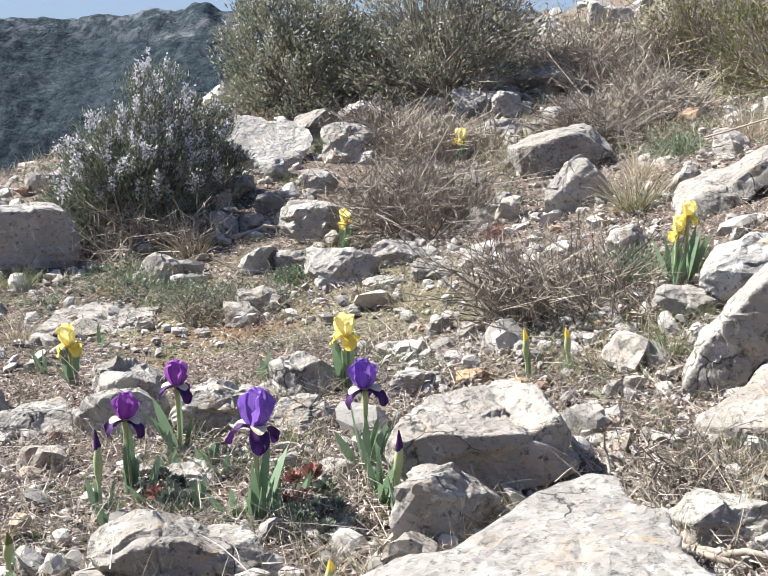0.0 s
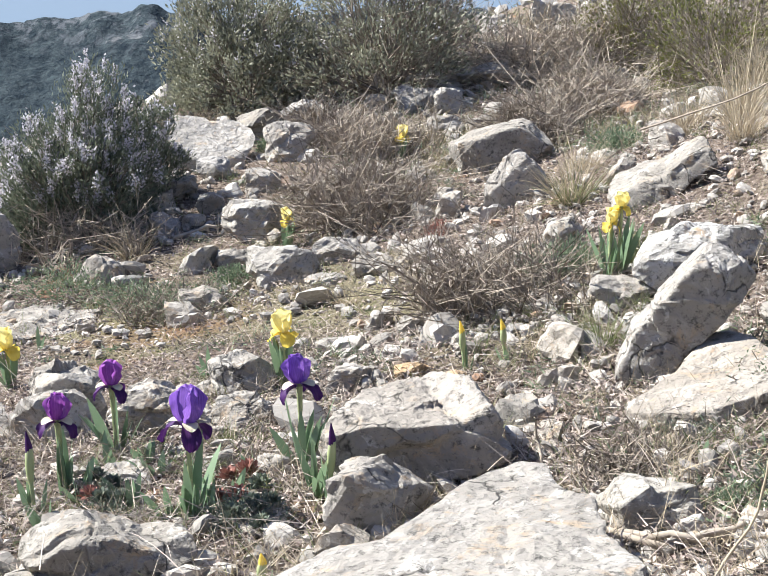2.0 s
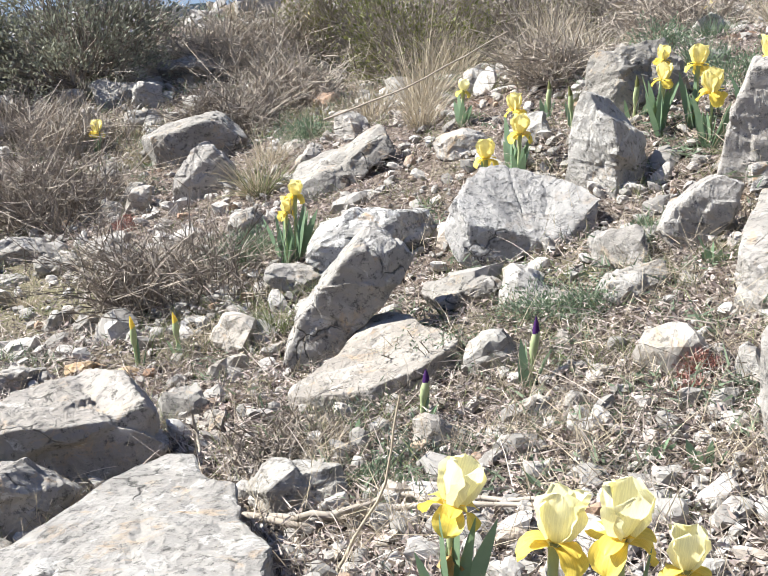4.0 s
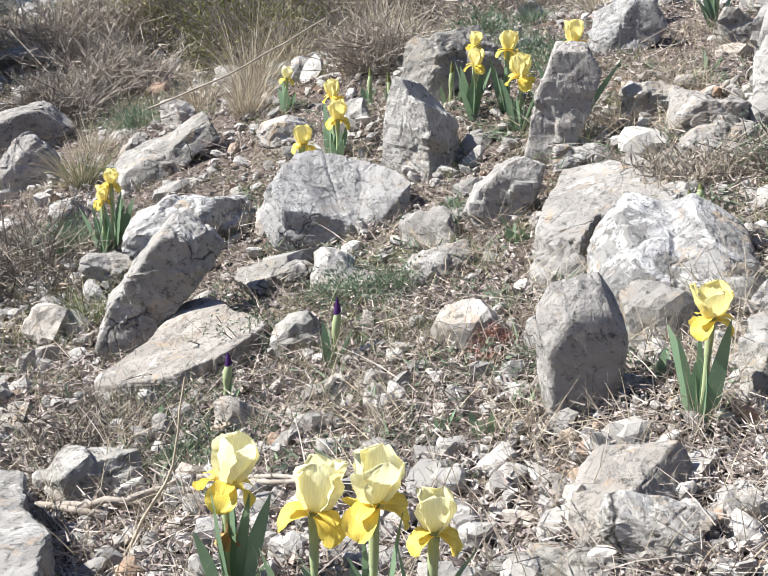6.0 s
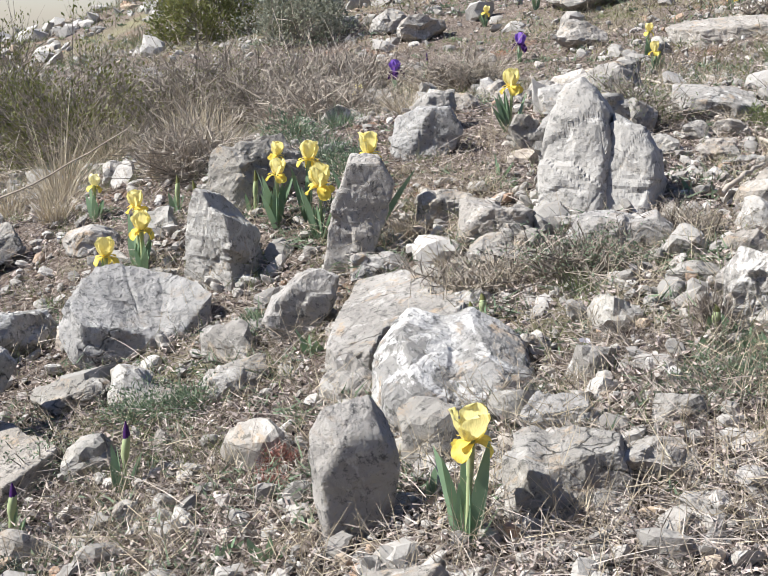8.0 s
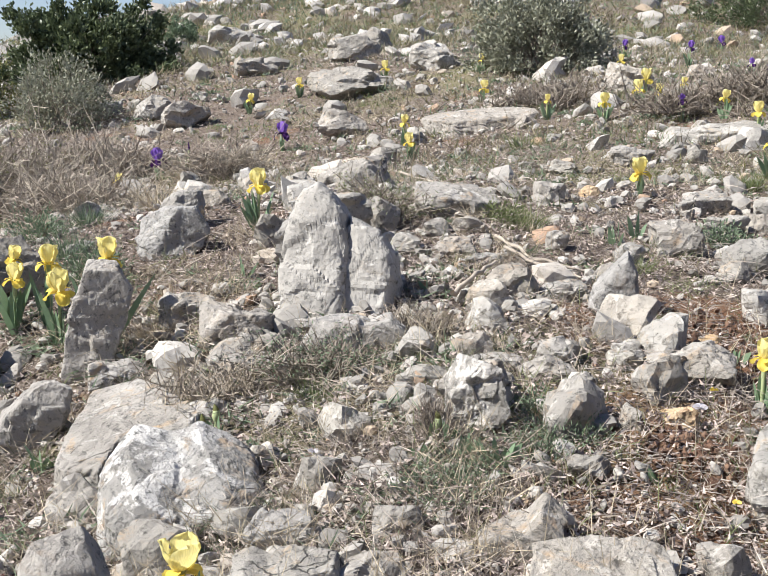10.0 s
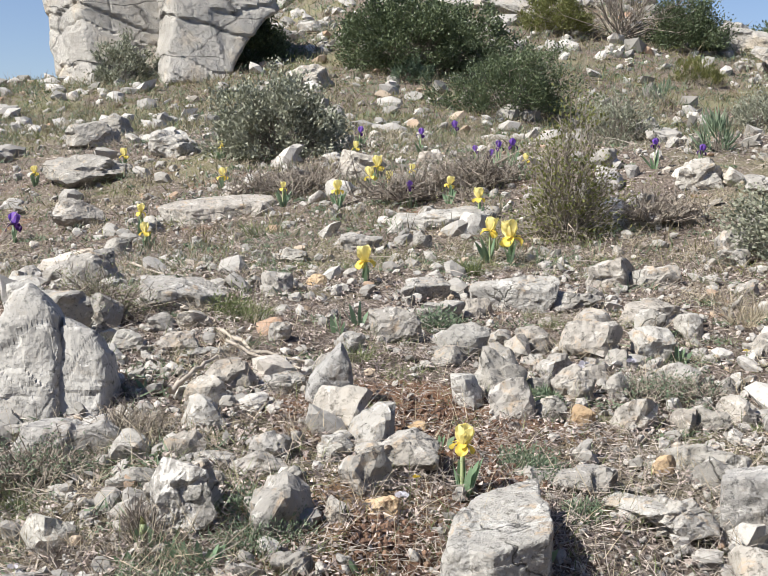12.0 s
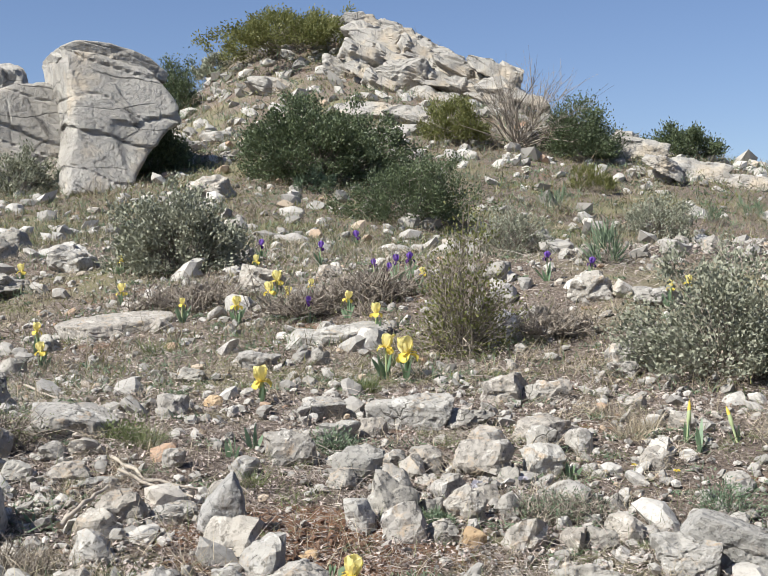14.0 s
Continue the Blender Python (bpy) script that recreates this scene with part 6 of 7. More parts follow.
twig_cushion(-0.437, 3.373, 0.211, 0.084, "low cushion of bare brownish twigs on stony soil", seed=341, count=320, leaf=SAGE)
twig_cushion(1.845, 6.196, 0.644, 0.322, "low cushion of bare brownish twigs on stony soil", seed=342, count=300, mat=TWIG_PALE)
twig_cushion(1.568, 3.245, 0.244, 0.177, "low cushion of bare brownish twigs on stony soil", seed=343, count=300, mat=TWIG_PALE)
twig_cushion(0.833, 4.691, 0.278, 0.222, "low cushion of bare brownish twigs on stony soil", seed=344, count=320)
twig_cushion(1.317, 6.313, 0.541, 0.295, "low cushion of bare brownish twigs on stony soil", seed=345, count=300, mat=TWIG_PALE)
twig_cushion(2.547, 6.449, 0.690, 0.319, "low cushion of bare brownish twigs on stony soil", seed=346, count=320)
twig_cushion(1.621, 1.742, 0.177, 0.071, "low cushion of bare brownish twigs on stony soil", seed=347, count=200, mat=TWIG_PALE)
twig_cushion(1.765, 1.632, 0.147, 0.083, "low cushion of bare brownish twigs on stony soil", seed=348, count=320, leaf=SAGE)
twig_cushion(3.351, 6.119, 0.873, 0.318, "low cushion of bare brownish twigs on stony soil", seed=349, count=300, mat=TWIG_PALE)
twig_cushion(3.758, 5.150, 0.326, 0.225, "low cushion of bare brownish twigs on stony soil", seed=350, count=200, mat=TWIG_PALE)
twig_cushion(5.110, 1.968, 0.324, 0.122, "low cushion of bare brownish twigs on stony soil", seed=351, count=320)
twig_cushion(5.529, 3.127, 0.389, 0.170, "low cushion of bare brownish twigs on stony soil", seed=352, count=320)
twig_cushion(5.446, 4.412, 0.539, 0.162, "low cushion of bare brownish twigs on stony soil", seed=353, count=320)
twig_cushion(5.266, 3.366, 0.478, 0.143, "low cushion of bare brownish twigs on stony soil", seed=354, count=320)
twig_cushion(3.160, 1.013, 0.179, 0.060, "low cushion of bare brownish twigs on stony soil", seed=355, count=320, leaf=SAGE)
twig_cushion(2.593, 2.482, 0.125, 0.138, "low cushion of bare brownish twigs on stony soil", seed=356, count=180, leaf=GRASS)
twig_cushion(2.009, 1.624, 0.117, 0.059, "low cushion of bare brownish twigs on stony soil", seed=357, count=320)
twig_cushion(2.467, 5.331, 0.666, 0.422, "low cushion of bare brownish twigs on stony soil", seed=358, count=420, leaf=OLIVE_LEAF)
twig_cushion(2.285, 3.869, 0.546, 0.222, "low cushion of bare brownish twigs on stony soil", seed=359, count=420, mat=TWIG_PALE)
twig_cushion(3.638, 6.129, 0.659, 0.220, "low cushion of bare brownish twigs on stony soil", seed=360, count=300, mat=TWIG_PALE)
twig_cushion(0.490, 1.646, 0.142, 0.064, "low cushion of bare brownish twigs on stony soil", seed=361, count=150)
twig_cushion(0.789, 1.812, 0.129, 0.048, "low cushion of bare brownish twigs on stony soil", seed=362, count=150, leaf=SAGE)
tuft(0.727, 3.399, 0.048, 0.213, STRAW, "tuft of dry straw-coloured grass", seed=363, blades=260, lean=0.9, wide=0.0023)
tuft(0.731, 3.387, 0.038, 0.170, GRASS, "tuft of green wild grass", seed=364, blades=160, lean=0.7, wide=0.0023)
tuft(0.731, 2.666, 0.028, 0.124, GRASS, "green grass tuft round yellow irises", seed=365, blades=260, lean=0.5, wide=0.0018)
tuft(0.573, 2.264, 0.024, 0.127, GRASS, "tuft of green wild grass", seed=366, blades=140, lean=0.6, wide=0.0016)
tuft(-1.185, 3.761, 0.039, 0.112, GRASS, "tuft of green wild grass", seed=367, blades=160, lean=0.7, wide=0.0026)
tuft(-1.032, 3.232, 0.047, 0.125, STRAW, "tuft of dry straw-coloured grass", seed=368, blades=160, lean=0.7, wide=0.0022)
tuft(-0.660, 3.982, 0.045, 0.185, STRAW, "tuft of dry straw-coloured grass", seed=369, blades=110, lean=0.8, wide=0.0027)
tuft(-0.175, 2.040, 0.014, 0.063, GRASS, "tuft of green wild grass", seed=370, blades=110, lean=0.6, wide=0.0014)
tuft(-0.060, 3.289, 0.031, 0.098, STRAW, "tuft of dry straw-coloured grass", seed=371, blades=110, lean=0.9, wide=0.0022)
tuft(0.062, 3.098, 0.027, 0.092, STRAW, "tuft of dry straw-coloured grass", seed=372, blades=110, lean=0.9, wide=0.0021)
tuft(-0.592, 5.270, 0.024, 0.130, GRASS, "tuft of green wild grass", seed=373, blades=90, lean=0.5, wide=0.0035)
tuft(0.453, 5.058, 0.037, 0.125, STRAW, "tuft of dry straw-coloured grass", seed=374, blades=90, lean=0.8, wide=0.0033)
tuft(1.432, 8.156, 0.081, 0.261, STRAW, "tuft of dry straw-coloured grass", seed=375, blades=140, lean=0.6, wide=0.0052)
tuft(1.022, 6.886, 0.056, 0.194, STRAW, "tuft of dry straw-coloured grass", seed=376, blades=100, lean=0.6, wide=0.0044)
tuft(1.320, 3.702, 0.042, 0.354, STRAW, "tuft of dry straw-coloured grass", seed=377, blades=220, lean=0.35, wide=0.0025)
tuft(1.172, 3.773, 0.042, 0.235, STRAW, "tuft of dry straw-coloured grass", seed=378, blades=180, lean=0.4, wide=0.0025)
tuft(1.203, 3.353, 0.035, 0.214, STRAW, "tuft of dry straw-coloured grass", seed=379, blades=200, lean=0.4, wide=0.0023)
tuft(1.535, 3.307, 0.051, 0.241, STRAW, "tuft of dry straw-coloured grass", seed=380, blades=240, lean=0.35, wide=0.0023)
tuft(1.713, 3.344, 0.039, 0.216, STRAW, "tuft of dry straw-coloured grass", seed=381, blades=180, lean=0.35, wide=0.0023)
tuft(0.808, 3.721, 0.042, 0.172, STRAW, "tuft of dry straw-coloured grass", seed=382, blades=140, lean=0.7, wide=0.0025)
tuft(1.878, 5.053, 0.097, 0.346, STRAW, "tuft of dry straw-coloured grass", seed=383, blades=220, lean=0.4, wide=0.0035)
tuft(2.264, 4.858, 0.077, 0.321, STRAW, "tuft of dry straw-coloured grass", seed=384, blades=220, lean=0.4, wide=0.0034)
tuft(1.277, 3.602, 0.038, 0.185, STRAW, "tuft of dry straw-coloured grass", seed=385, blades=160, lean=0.5, wide=0.0025)
tuft(1.788, 2.228, 0.022, 0.122, STRAW, "tuft of dry straw-coloured grass", seed=386, blades=120, lean=0.5, wide=0.0018)
tuft(0.818, 1.086, 0.016, 0.052, GRASS, "tuft of green wild grass", seed=387, blades=120, lean=0.7, wide=0.0014)
tuft(2.077, 3.234, 0.030, 0.105, SAGE, "feathery grey-green herb tuft", seed=388, blades=260, lean=0.6, wide=0.0024)
tuft(2.370, 3.332, 0.040, 0.179, STRAW, "tuft of dry straw-coloured grass", seed=389, blades=150, lean=0.9, wide=0.0026)
tuft(3.998, 5.233, 0.065, 0.237, STRAW, "tuft of dry straw-coloured grass", seed=390, blades=130, lean=0.8, wide=0.0042)
tuft(1.657, 3.499, 0.058, 0.306, STRAW, "tuft of dry straw-coloured grass", seed=391, blades=260, lean=0.4, wide=0.0024)
tuft(2.819, 5.451, 0.066, 0.293, STRAW, "tuft of dry straw-coloured grass", seed=392, blades=200, lean=0.8, wide=0.0039)
tuft(3.672, 5.254, 0.064, 0.231, STRAW, "tuft of dry straw-coloured grass", seed=393, blades=170, lean=0.9, wide=0.0041)
tuft(1.701, 2.165, 0.027, 0.088, STRAW, "tuft of dry straw-coloured grass", seed=394, blades=120, lean=0.8, wide=0.0018)
tuft(1.698, 1.545, 0.032, 0.081, GRASS, "tuft of green wild grass", seed=395, blades=160, lean=0.8, wide=0.0014)
tuft(1.605, 1.305, 0.036, 0.056, STRAW_GREY, "tuft of dry straw-coloured grass", seed=396, blades=200, lean=1.2, wide=0.0014)
tuft(1.642, 1.901, 0.027, 0.070, STRAW, "tuft of dry straw-coloured grass", seed=397, blades=130, lean=1.0, wide=0.0016)
tuft(1.846, 2.882, 0.037, 0.123, SAGE, "feathery grey-green herb tuft", seed=398, blades=300, lean=0.6, wide=0.0022)
tuft(4.454, 2.331, 0.040, 0.137, GRASS, "tuft of green wild grass", seed=399, blades=160, lean=0.6, wide=0.0031)
tuft(2.876, 2.145, 0.038, 0.112, GRASS, "tuft of green wild grass", seed=400, blades=160, lean=0.7, wide=0.0022)
tuft(2.831, 1.706, 0.026, 0.077, GRASS, "tuft of green wild grass", seed=401, blades=130, lean=0.7, wide=0.0020)
tuft(4.432, 3.643, 0.061, 0.136, GRASS, "tuft of green wild grass", seed=402, blades=110, lean=0.7, wide=0.0036)
tuft(2.296, 2.101, 0.024, 0.108, GRASS, "tuft of green wild grass", seed=403, blades=130, lean=0.6, wide=0.0019)
tuft(3.007, 1.247, 0.025, 0.061, GRASS, "tuft of green wild grass", seed=404, blades=120, lean=0.8, wide=0.0020)
tuft(3.690, 1.469, 0.027, 0.090, STRAW, "tuft of dry straw-coloured grass", seed=405, blades=120, lean=0.9, wide=0.0024)
tuft(4.020, 1.102, 0.038, 0.121, STRAW, "tuft of dry straw-coloured grass", seed=406, blades=140, lean=0.8, wide=0.0024)
tuft(4.113, 1.254, 0.043, 0.111, STRAW, "tuft of dry straw-coloured grass", seed=407, blades=140, lean=0.8, wide=0.0025)
tuft(3.934, 1.117, 0.041, 0.121, STRAW, "tuft of dry straw-coloured grass", seed=408, blades=150, lean=0.8, wide=0.0024)
tuft(4.029, 2.180, 0.028, 0.107, GRASS, "olive grass tuft beside yellow irises", seed=409, blades=200, lean=0.6, wide=0.0029)
tuft(6.314, 5.896, 0.046, 0.154, GRASS, "tuft of green wild grass", seed=410, blades=120, lean=0.5, wide=0.0055)
herb(-0.817, 3.681, 0.180, 0.078, SAGE, "feathery grey-green herb cushion on stony soil", seed=411, count=900, size=0.0125)
herb(-0.576, 3.534, 0.135, 0.068, SAGE, "feathery grey-green herb cushion on stony soil", seed=412, count=700, size=0.0120)
herb(-0.282, 3.632, 0.069, 0.046, SAGE, "feathery grey-green herb cushion on stony soil", seed=413, count=600, size=0.0123)
herb(-0.224, 5.307, 0.087, 0.066, SAGE, "feathery grey-green herb cushion on stony soil", seed=414, count=600, size=0.0175)
herb(0.615, 2.807, 0.059, 0.071, SAGE, "feathery grey-green herb cushion on stony soil", seed=415, count=600, size=0.0095)
herb(1.017, 4.000, 0.091, 0.074, SAGE, "feathery grey-green herb cushion on stony soil", seed=416, count=600, size=0.0132)
herb(0.613, 2.733, 0.053, 0.071, SAGE, "feathery grey-green herb cushion on stony soil", seed=417, count=600, size=0.0094)
herb(0.980, 3.926, 0.091, 0.083, SAGE, "feathery grey-green herb cushion on stony soil", seed=418, count=600, size=0.0132)
herb(0.994, 1.859, 0.106, 0.053, SAGE, "feathery grey-green herb cushion on stony soil", seed=419, count=1100, size=0.0071)
herb(0.554, 2.775, 0.093, 0.081, SAGE, "feathery grey-green herb cushion on stony soil", seed=420, count=600, size=0.0093)
herb(0.570, 1.461, 0.034, 0.031, SAGE, "feathery grey-green herb cushion on stony soil", seed=421, count=600, size=0.0070)
herb(1.278, 2.053, 0.044, 0.039, SAGE, "feathery grey-green herb cushion on stony soil", seed=422, count=600, size=0.0078)
herb(1.760, 1.045, 0.075, 0.038, SAGE, "feathery grey-green herb cushion on stony soil", seed=423, count=600, size=0.0070)
herb(1.667, 1.088, 0.075, 0.030, SAGE, "feathery grey-green herb cushion on stony soil", seed=424, count=600, size=0.0070)
herb(1.049, 1.812, 0.055, 0.042, SAGE, "feathery grey-green herb cushion on stony soil", seed=425, count=600, size=0.0070)
herb(1.791, 2.627, 0.095, 0.114, SAGE, "feathery grey-green herb cushion on stony soil", seed=426, count=900, size=0.0102)
herb(1.908, 3.210, 0.104, 0.104, SAGE, "feathery grey-green herb cushion on stony soil", seed=427, count=700, size=0.0119)
herb(1.575, 1.053, 0.094, 0.043, SAGE, "feathery grey-green herb cushion on stony soil", seed=428, count=900, size=0.0070)
herb(1.823, 1.057, 0.087, 0.040, SAGE, "feathery grey-green herb cushion on stony soil", seed=429, count=800, size=0.0070)
herb(2.095, 0.809, 0.074, 0.049, SAGE, "feathery grey-green herb cushion on stony soil", seed=430, count=800, size=0.0070)
herb(2.411, 0.907, 0.076, 0.047, SAGE, "feathery grey-green herb cushion on stony soil", seed=431, count=700, size=0.0076)
herb(2.870, 2.229, 0.084, 0.084, GRASS, "feathery grey-green herb cushion on stony soil", seed=432, count=400, size=0.0113)
herb(3.250, 1.758, 0.086, 0.071, SAGE, "feathery grey-green herb cushion on stony soil", seed=433, count=500, size=0.0114)
herb(3.472, 0.675, 0.100, 0.075, SAGE, "feathery grey-green herb cushion on stony soil", seed=434, count=700, size=0.0100)
herb(1.872, 1.138, 0.066, 0.041, SAGE, "feathery grey-green herb cushion on stony soil", seed=435, count=600, size=0.0070)
herb(2.422, 0.959, 0.058, 0.043, SAGE, "feathery grey-green herb cushion on stony soil", seed=436, count=600, size=0.0077)
herb(2.307, 0.750, 0.040, 0.035, SAGE, "feathery grey-green herb cushion on stony soil", seed=437, count=600, size=0.0070)
herb(2.885, 1.186, 0.053, 0.035, SAGE, "feathery grey-green herb cushion on stony soil", seed=438, count=600, size=0.0094)
herb(-0.105, 1.613, 0.073, 0.051, SEDUM, "fleshy stonecrop rosettes on stony soil", seed=439, count=900, size=0.0070)
herb(-0.328, 1.682, 0.042, 0.034, SEDUM, "fleshy stonecrop rosettes on stony soil", seed=440, count=500, size=0.0070)
herb(1.047, 1.436, 0.029, 0.037, SEDUM_RED, "fleshy stonecrop rosettes on stony soil", seed=441, count=500, size=0.0070)
herb(0.356, 3.578, 0.045, 0.045, SEDUM_RED, "fleshy stonecrop rosettes on stony soil", seed=442, count=250, size=0.0120)
herb(0.701, 1.498, 0.107, 0.021, SEDUM, "fleshy stonecrop rosettes on stony soil", seed=443, count=1400, size=0.0070)
herb(0.620, 1.736, 0.079, 0.020, SEDUM, "fleshy stonecrop rosettes on stony soil", seed=444, count=600, size=0.0070)
herb(1.014, 1.389, 0.028, 0.028, SEDUM_RED, "fleshy stonecrop rosettes on stony soil", seed=445, count=300, size=0.0070)
herb(0.927, 0.854, 0.040, 0.030, SEDUM, "fleshy stonecrop rosettes on stony soil", seed=446, count=800, size=0.0070)
rosette(-0.146, 1.780, 0.017, SEDUM_RED, "reddish stonecrop rosette beside purple irises", seed=447)
rosette(-0.116, 1.799, 0.020, SEDUM_RED, "reddish stonecrop rosette beside purple irises", seed=448)
rosette(-0.092, 1.723, 0.018, SEDUM, "grey-green stonecrop rosette beside purple irises", seed=449)
rosette(-0.125, 1.691, 0.018, SEDUM_RED, "reddish stonecrop rosette beside purple irises", seed=450)
rosette(-0.155, 1.695, 0.015, SEDUM_RED, "reddish stonecrop rosette beside purple irises", seed=451)
rosette(-0.099, 1.639, 0.018, SEDUM, "grey-green stonecrop rosette beside purple irises", seed=452)
rosette(-0.070, 1.641, 0.015, SEDUM, "grey-green stonecrop rosette beside purple irises", seed=453)
rosette(-0.126, 1.606, 0.016, SEDUM, "grey-green stonecrop rosette beside purple irises", seed=454)
rosette(-0.367, 1.810, 0.018, SEDUM, "grey-green stonecrop rosette beside purple irises", seed=455)
rosette(-0.334, 1.780, 0.018, SEDUM, "grey-green stonecrop rosette beside purple irises", seed=456)
rosette(-0.336, 1.705, 0.017, SEDUM, "grey-green stonecrop rosette beside purple irises", seed=457)
rosette(-0.307, 1.714, 0.015, SEDUM, "grey-green stonecrop rosette beside purple irises", seed=458)
rosette(-0.358, 1.720, 0.015, SEDUM_RED, "reddish stonecrop rosette beside purple irises", seed=459)
rosette(-0.081, 1.569, 0.015, SEDUM, "grey-green stonecrop rosette beside purple irises", seed=460)
small_flower(1.519, 1.313, 0.03, 0.0101, WHITE_BLOOM, "tiny white wild flower on a thin stem", seed=461)
small_flower(2.054, 0.962, 0.03, 0.0141, WHITE_BLOOM, "tiny white wild flower on a thin stem", seed=462)
small_flower(3.219, 1.259, 0.03, 0.0162, WHITE_BLOOM, "tiny white wild flower on a thin stem", seed=463)
small_flower(1.784, 1.179, 0.03, 0.0106, WHITE_BLOOM, "tiny white wild flower on a thin stem", seed=464)
small_flower(3.197, 1.257, 0.03, 0.0129, WHITE_BLOOM, "tiny white wild flower on a thin stem", seed=465)
small_flower(3.337, 1.184, 0.03, 0.0132, WHITE_BLOOM, "tiny white wild flower on a thin stem", seed=466)
small_flower(3.187, 1.254, 0.03, 0.0142, WHITE_BLOOM, "tiny white wild flower on a thin stem", seed=467)
small_flower(3.330, 1.180, 0.03, 0.0159, WHITE_BLOOM, "tiny white wild flower on a thin stem", seed=468)
small_flower(2.139, 0.995, 0.03, 0.0086, GOLD, "tiny yellow wild flower on a thin stem", seed=469)
small_flower(1.851, 0.750, 0.03, 0.0079, GOLD, "tiny yellow wild flower on a thin stem", seed=470)
small_flower(3.645, 0.990, 0.03, 0.0110, GOLD, "tiny yellow wild flower on a thin stem", seed=471)
small_flower(3.627, 0.860, 0.03, 0.0107, GOLD, "tiny yellow wild flower on a thin stem", seed=472)
small_flower(3.437, 5.679, 0.03, 0.0397, GOLD, "tiny yellow wild flower on a thin stem", seed=473)

# dead sticks
dead_stick([(0.345, 1.450, 0.02), (0.435, 1.372, 0.015), (0.538, 1.345, 0.02), (0.609, 1.275, 0.03), (0.701, 1.200, 0.02)], 0.0055, "crooked dead branch lying on the ground")
dead_stick([(0.375, 1.427, 0.02), (0.477, 1.342, 0.03), (0.569, 1.358, 0.02), (0.642, 1.288, 0.02), (0.718, 1.201, 0.02)], 0.0055, "crooked dead branch lying behind cream irises")
dead_stick([(0.350, 1.672, 0.0), (0.350, 1.751, 0.04), (0.344, 1.735, 0.08)], 0.003, "pale dry stalk standing in a rock gap")
dead_stick([(0.451, 1.210, 0.01), (0.522, 1.245, 0.1), (0.545, 1.266, 0.2)], 0.0022, "long thin dry stalk leaning over the soil", STRAW)
dead_stick([(0.951, 3.526, 0.1), (1.080, 3.075, 0.2), (1.267, 2.828, 0.3)], 0.0032, "long thin dead branch leaning in the shrubs", TWIG)
dead_stick([(3.712, 3.696, 0.03), (3.208, 2.894, 0.02)], 0.006, "short bleached stick lying on stony soil")
dead_stick([(2.686, 2.079, 0.02), (2.589, 1.843, 0.03), (2.653, 1.714, 0.02)], 0.006, "weathered dead branch on stones")
dead_stick([(2.572, 1.925, 0.04), (2.569, 1.792, 0.02), (2.576, 1.678, 0.02)], 0.005, "weathered dead branch on stones")
dead_stick([(2.190, 1.715, 0.03), (2.252, 1.719, 0.05), (2.445, 1.834, 0.04)], 0.007, "grey dead branch propped on stones")
dead_stick([(-0.542, 4.127, 0.02), (-0.391, 4.190, 0.02), (-0.324, 4.241, 0.02)], 0.008, "pale dead stick among stones")

# cliff and summit
cliff_block(13.80, 13.76, [(-0.88, 2.04), (-0.28, 1.99), (0.31, 1.87), (0.58, 1.66), (0.8, 1.33), (0.96, 0.94), (0.67, 0.78), (0.25, 0.24), (-0.1, -0.3), (-1.0, -0.3), (-0.98, 0.21), (-0.85, 0.55), (-0.8, 0.98), (-0.85, 1.6)], 1.8, yaw=30, seed=488, lean=0.45, label="pale limestone cliff with bedding cracks")
cliff_block(14.24, 14.52, [(-0.9, 2.1), (-0.66, 2.2), (-0.25, 2.2), (0.16, 2.12), (0.5, 2.0), (0.8, 1.78), (0.76, 1.62), (0.4, 1.68), (0.05, 1.82), (-0.84, 1.92)], 1.7, yaw=30, seed=489, label="overhanging limestone cap of the cliff", lean=0.0, on=(13.80, 13.76), layers=3)
cliff_block(13.25, 15.30, [(-0.9, 1.3), (-0.2, 1.62), (0.3, 1.7), (0.75, 1.6), (0.9, 0.9), (0.85, 0.3), (0.8, -0.4), (-0.9, -0.4)], 1.8, yaw=20, seed=490, label="pale limestone cliff shoulder", lean=0.45)
crag(18.23, 22.32, 4.83, 1.43, 1.15, 1.21, 38, 491, "limestone crag behind the cliff", roll=0, layers=3)
crag(23.81, 15.25, 6.00, 1.69, 1.35, 1.13, 56, 492, "layered limestone crag on the summit ridge", roll=12, layers=8)
crag(23.55, 14.28, 5.52, 1.75, 1.40, 0.88, 58, 493, "layered limestone crag on the summit ridge", roll=12, layers=8)
crag(23.35, 13.25, 5.07, 1.60, 1.28, 0.85, 59, 494, "layered limestone crag on the summit ridge", roll=12, layers=8)
crag(23.79, 12.82, 5.00, 1.40, 1.12, 0.97, 61, 495, "layered limestone crag on the summit ridge", roll=12, layers=8)
crag(22.20, 13.93, 5.06, 1.26, 1.01, 0.63, 57, 496, "layered limestone crag on the summit ridge", roll=12, layers=8)
crag(23.51, 15.60, 6.16, 0.80, 0.64, 0.97, 55, 497, "layered limestone crag on the summit ridge", roll=12, layers=8)
crag(20.25, 13.36, 4.19, 1.64, 1.31, 0.39, 55, 498, "layered limestone crag on the summit ridge", roll=12, layers=8)
crag(20.05, 12.07, 3.89, 1.12, 0.90, 0.37, 58, 499, "layered limestone crag on the summit ridge", roll=12, layers=8)
crag(23.35, 12.27, 4.75, 0.95, 0.76, 0.42, 61, 500, "layered limestone crag on the summit ridge", roll=12, layers=8)
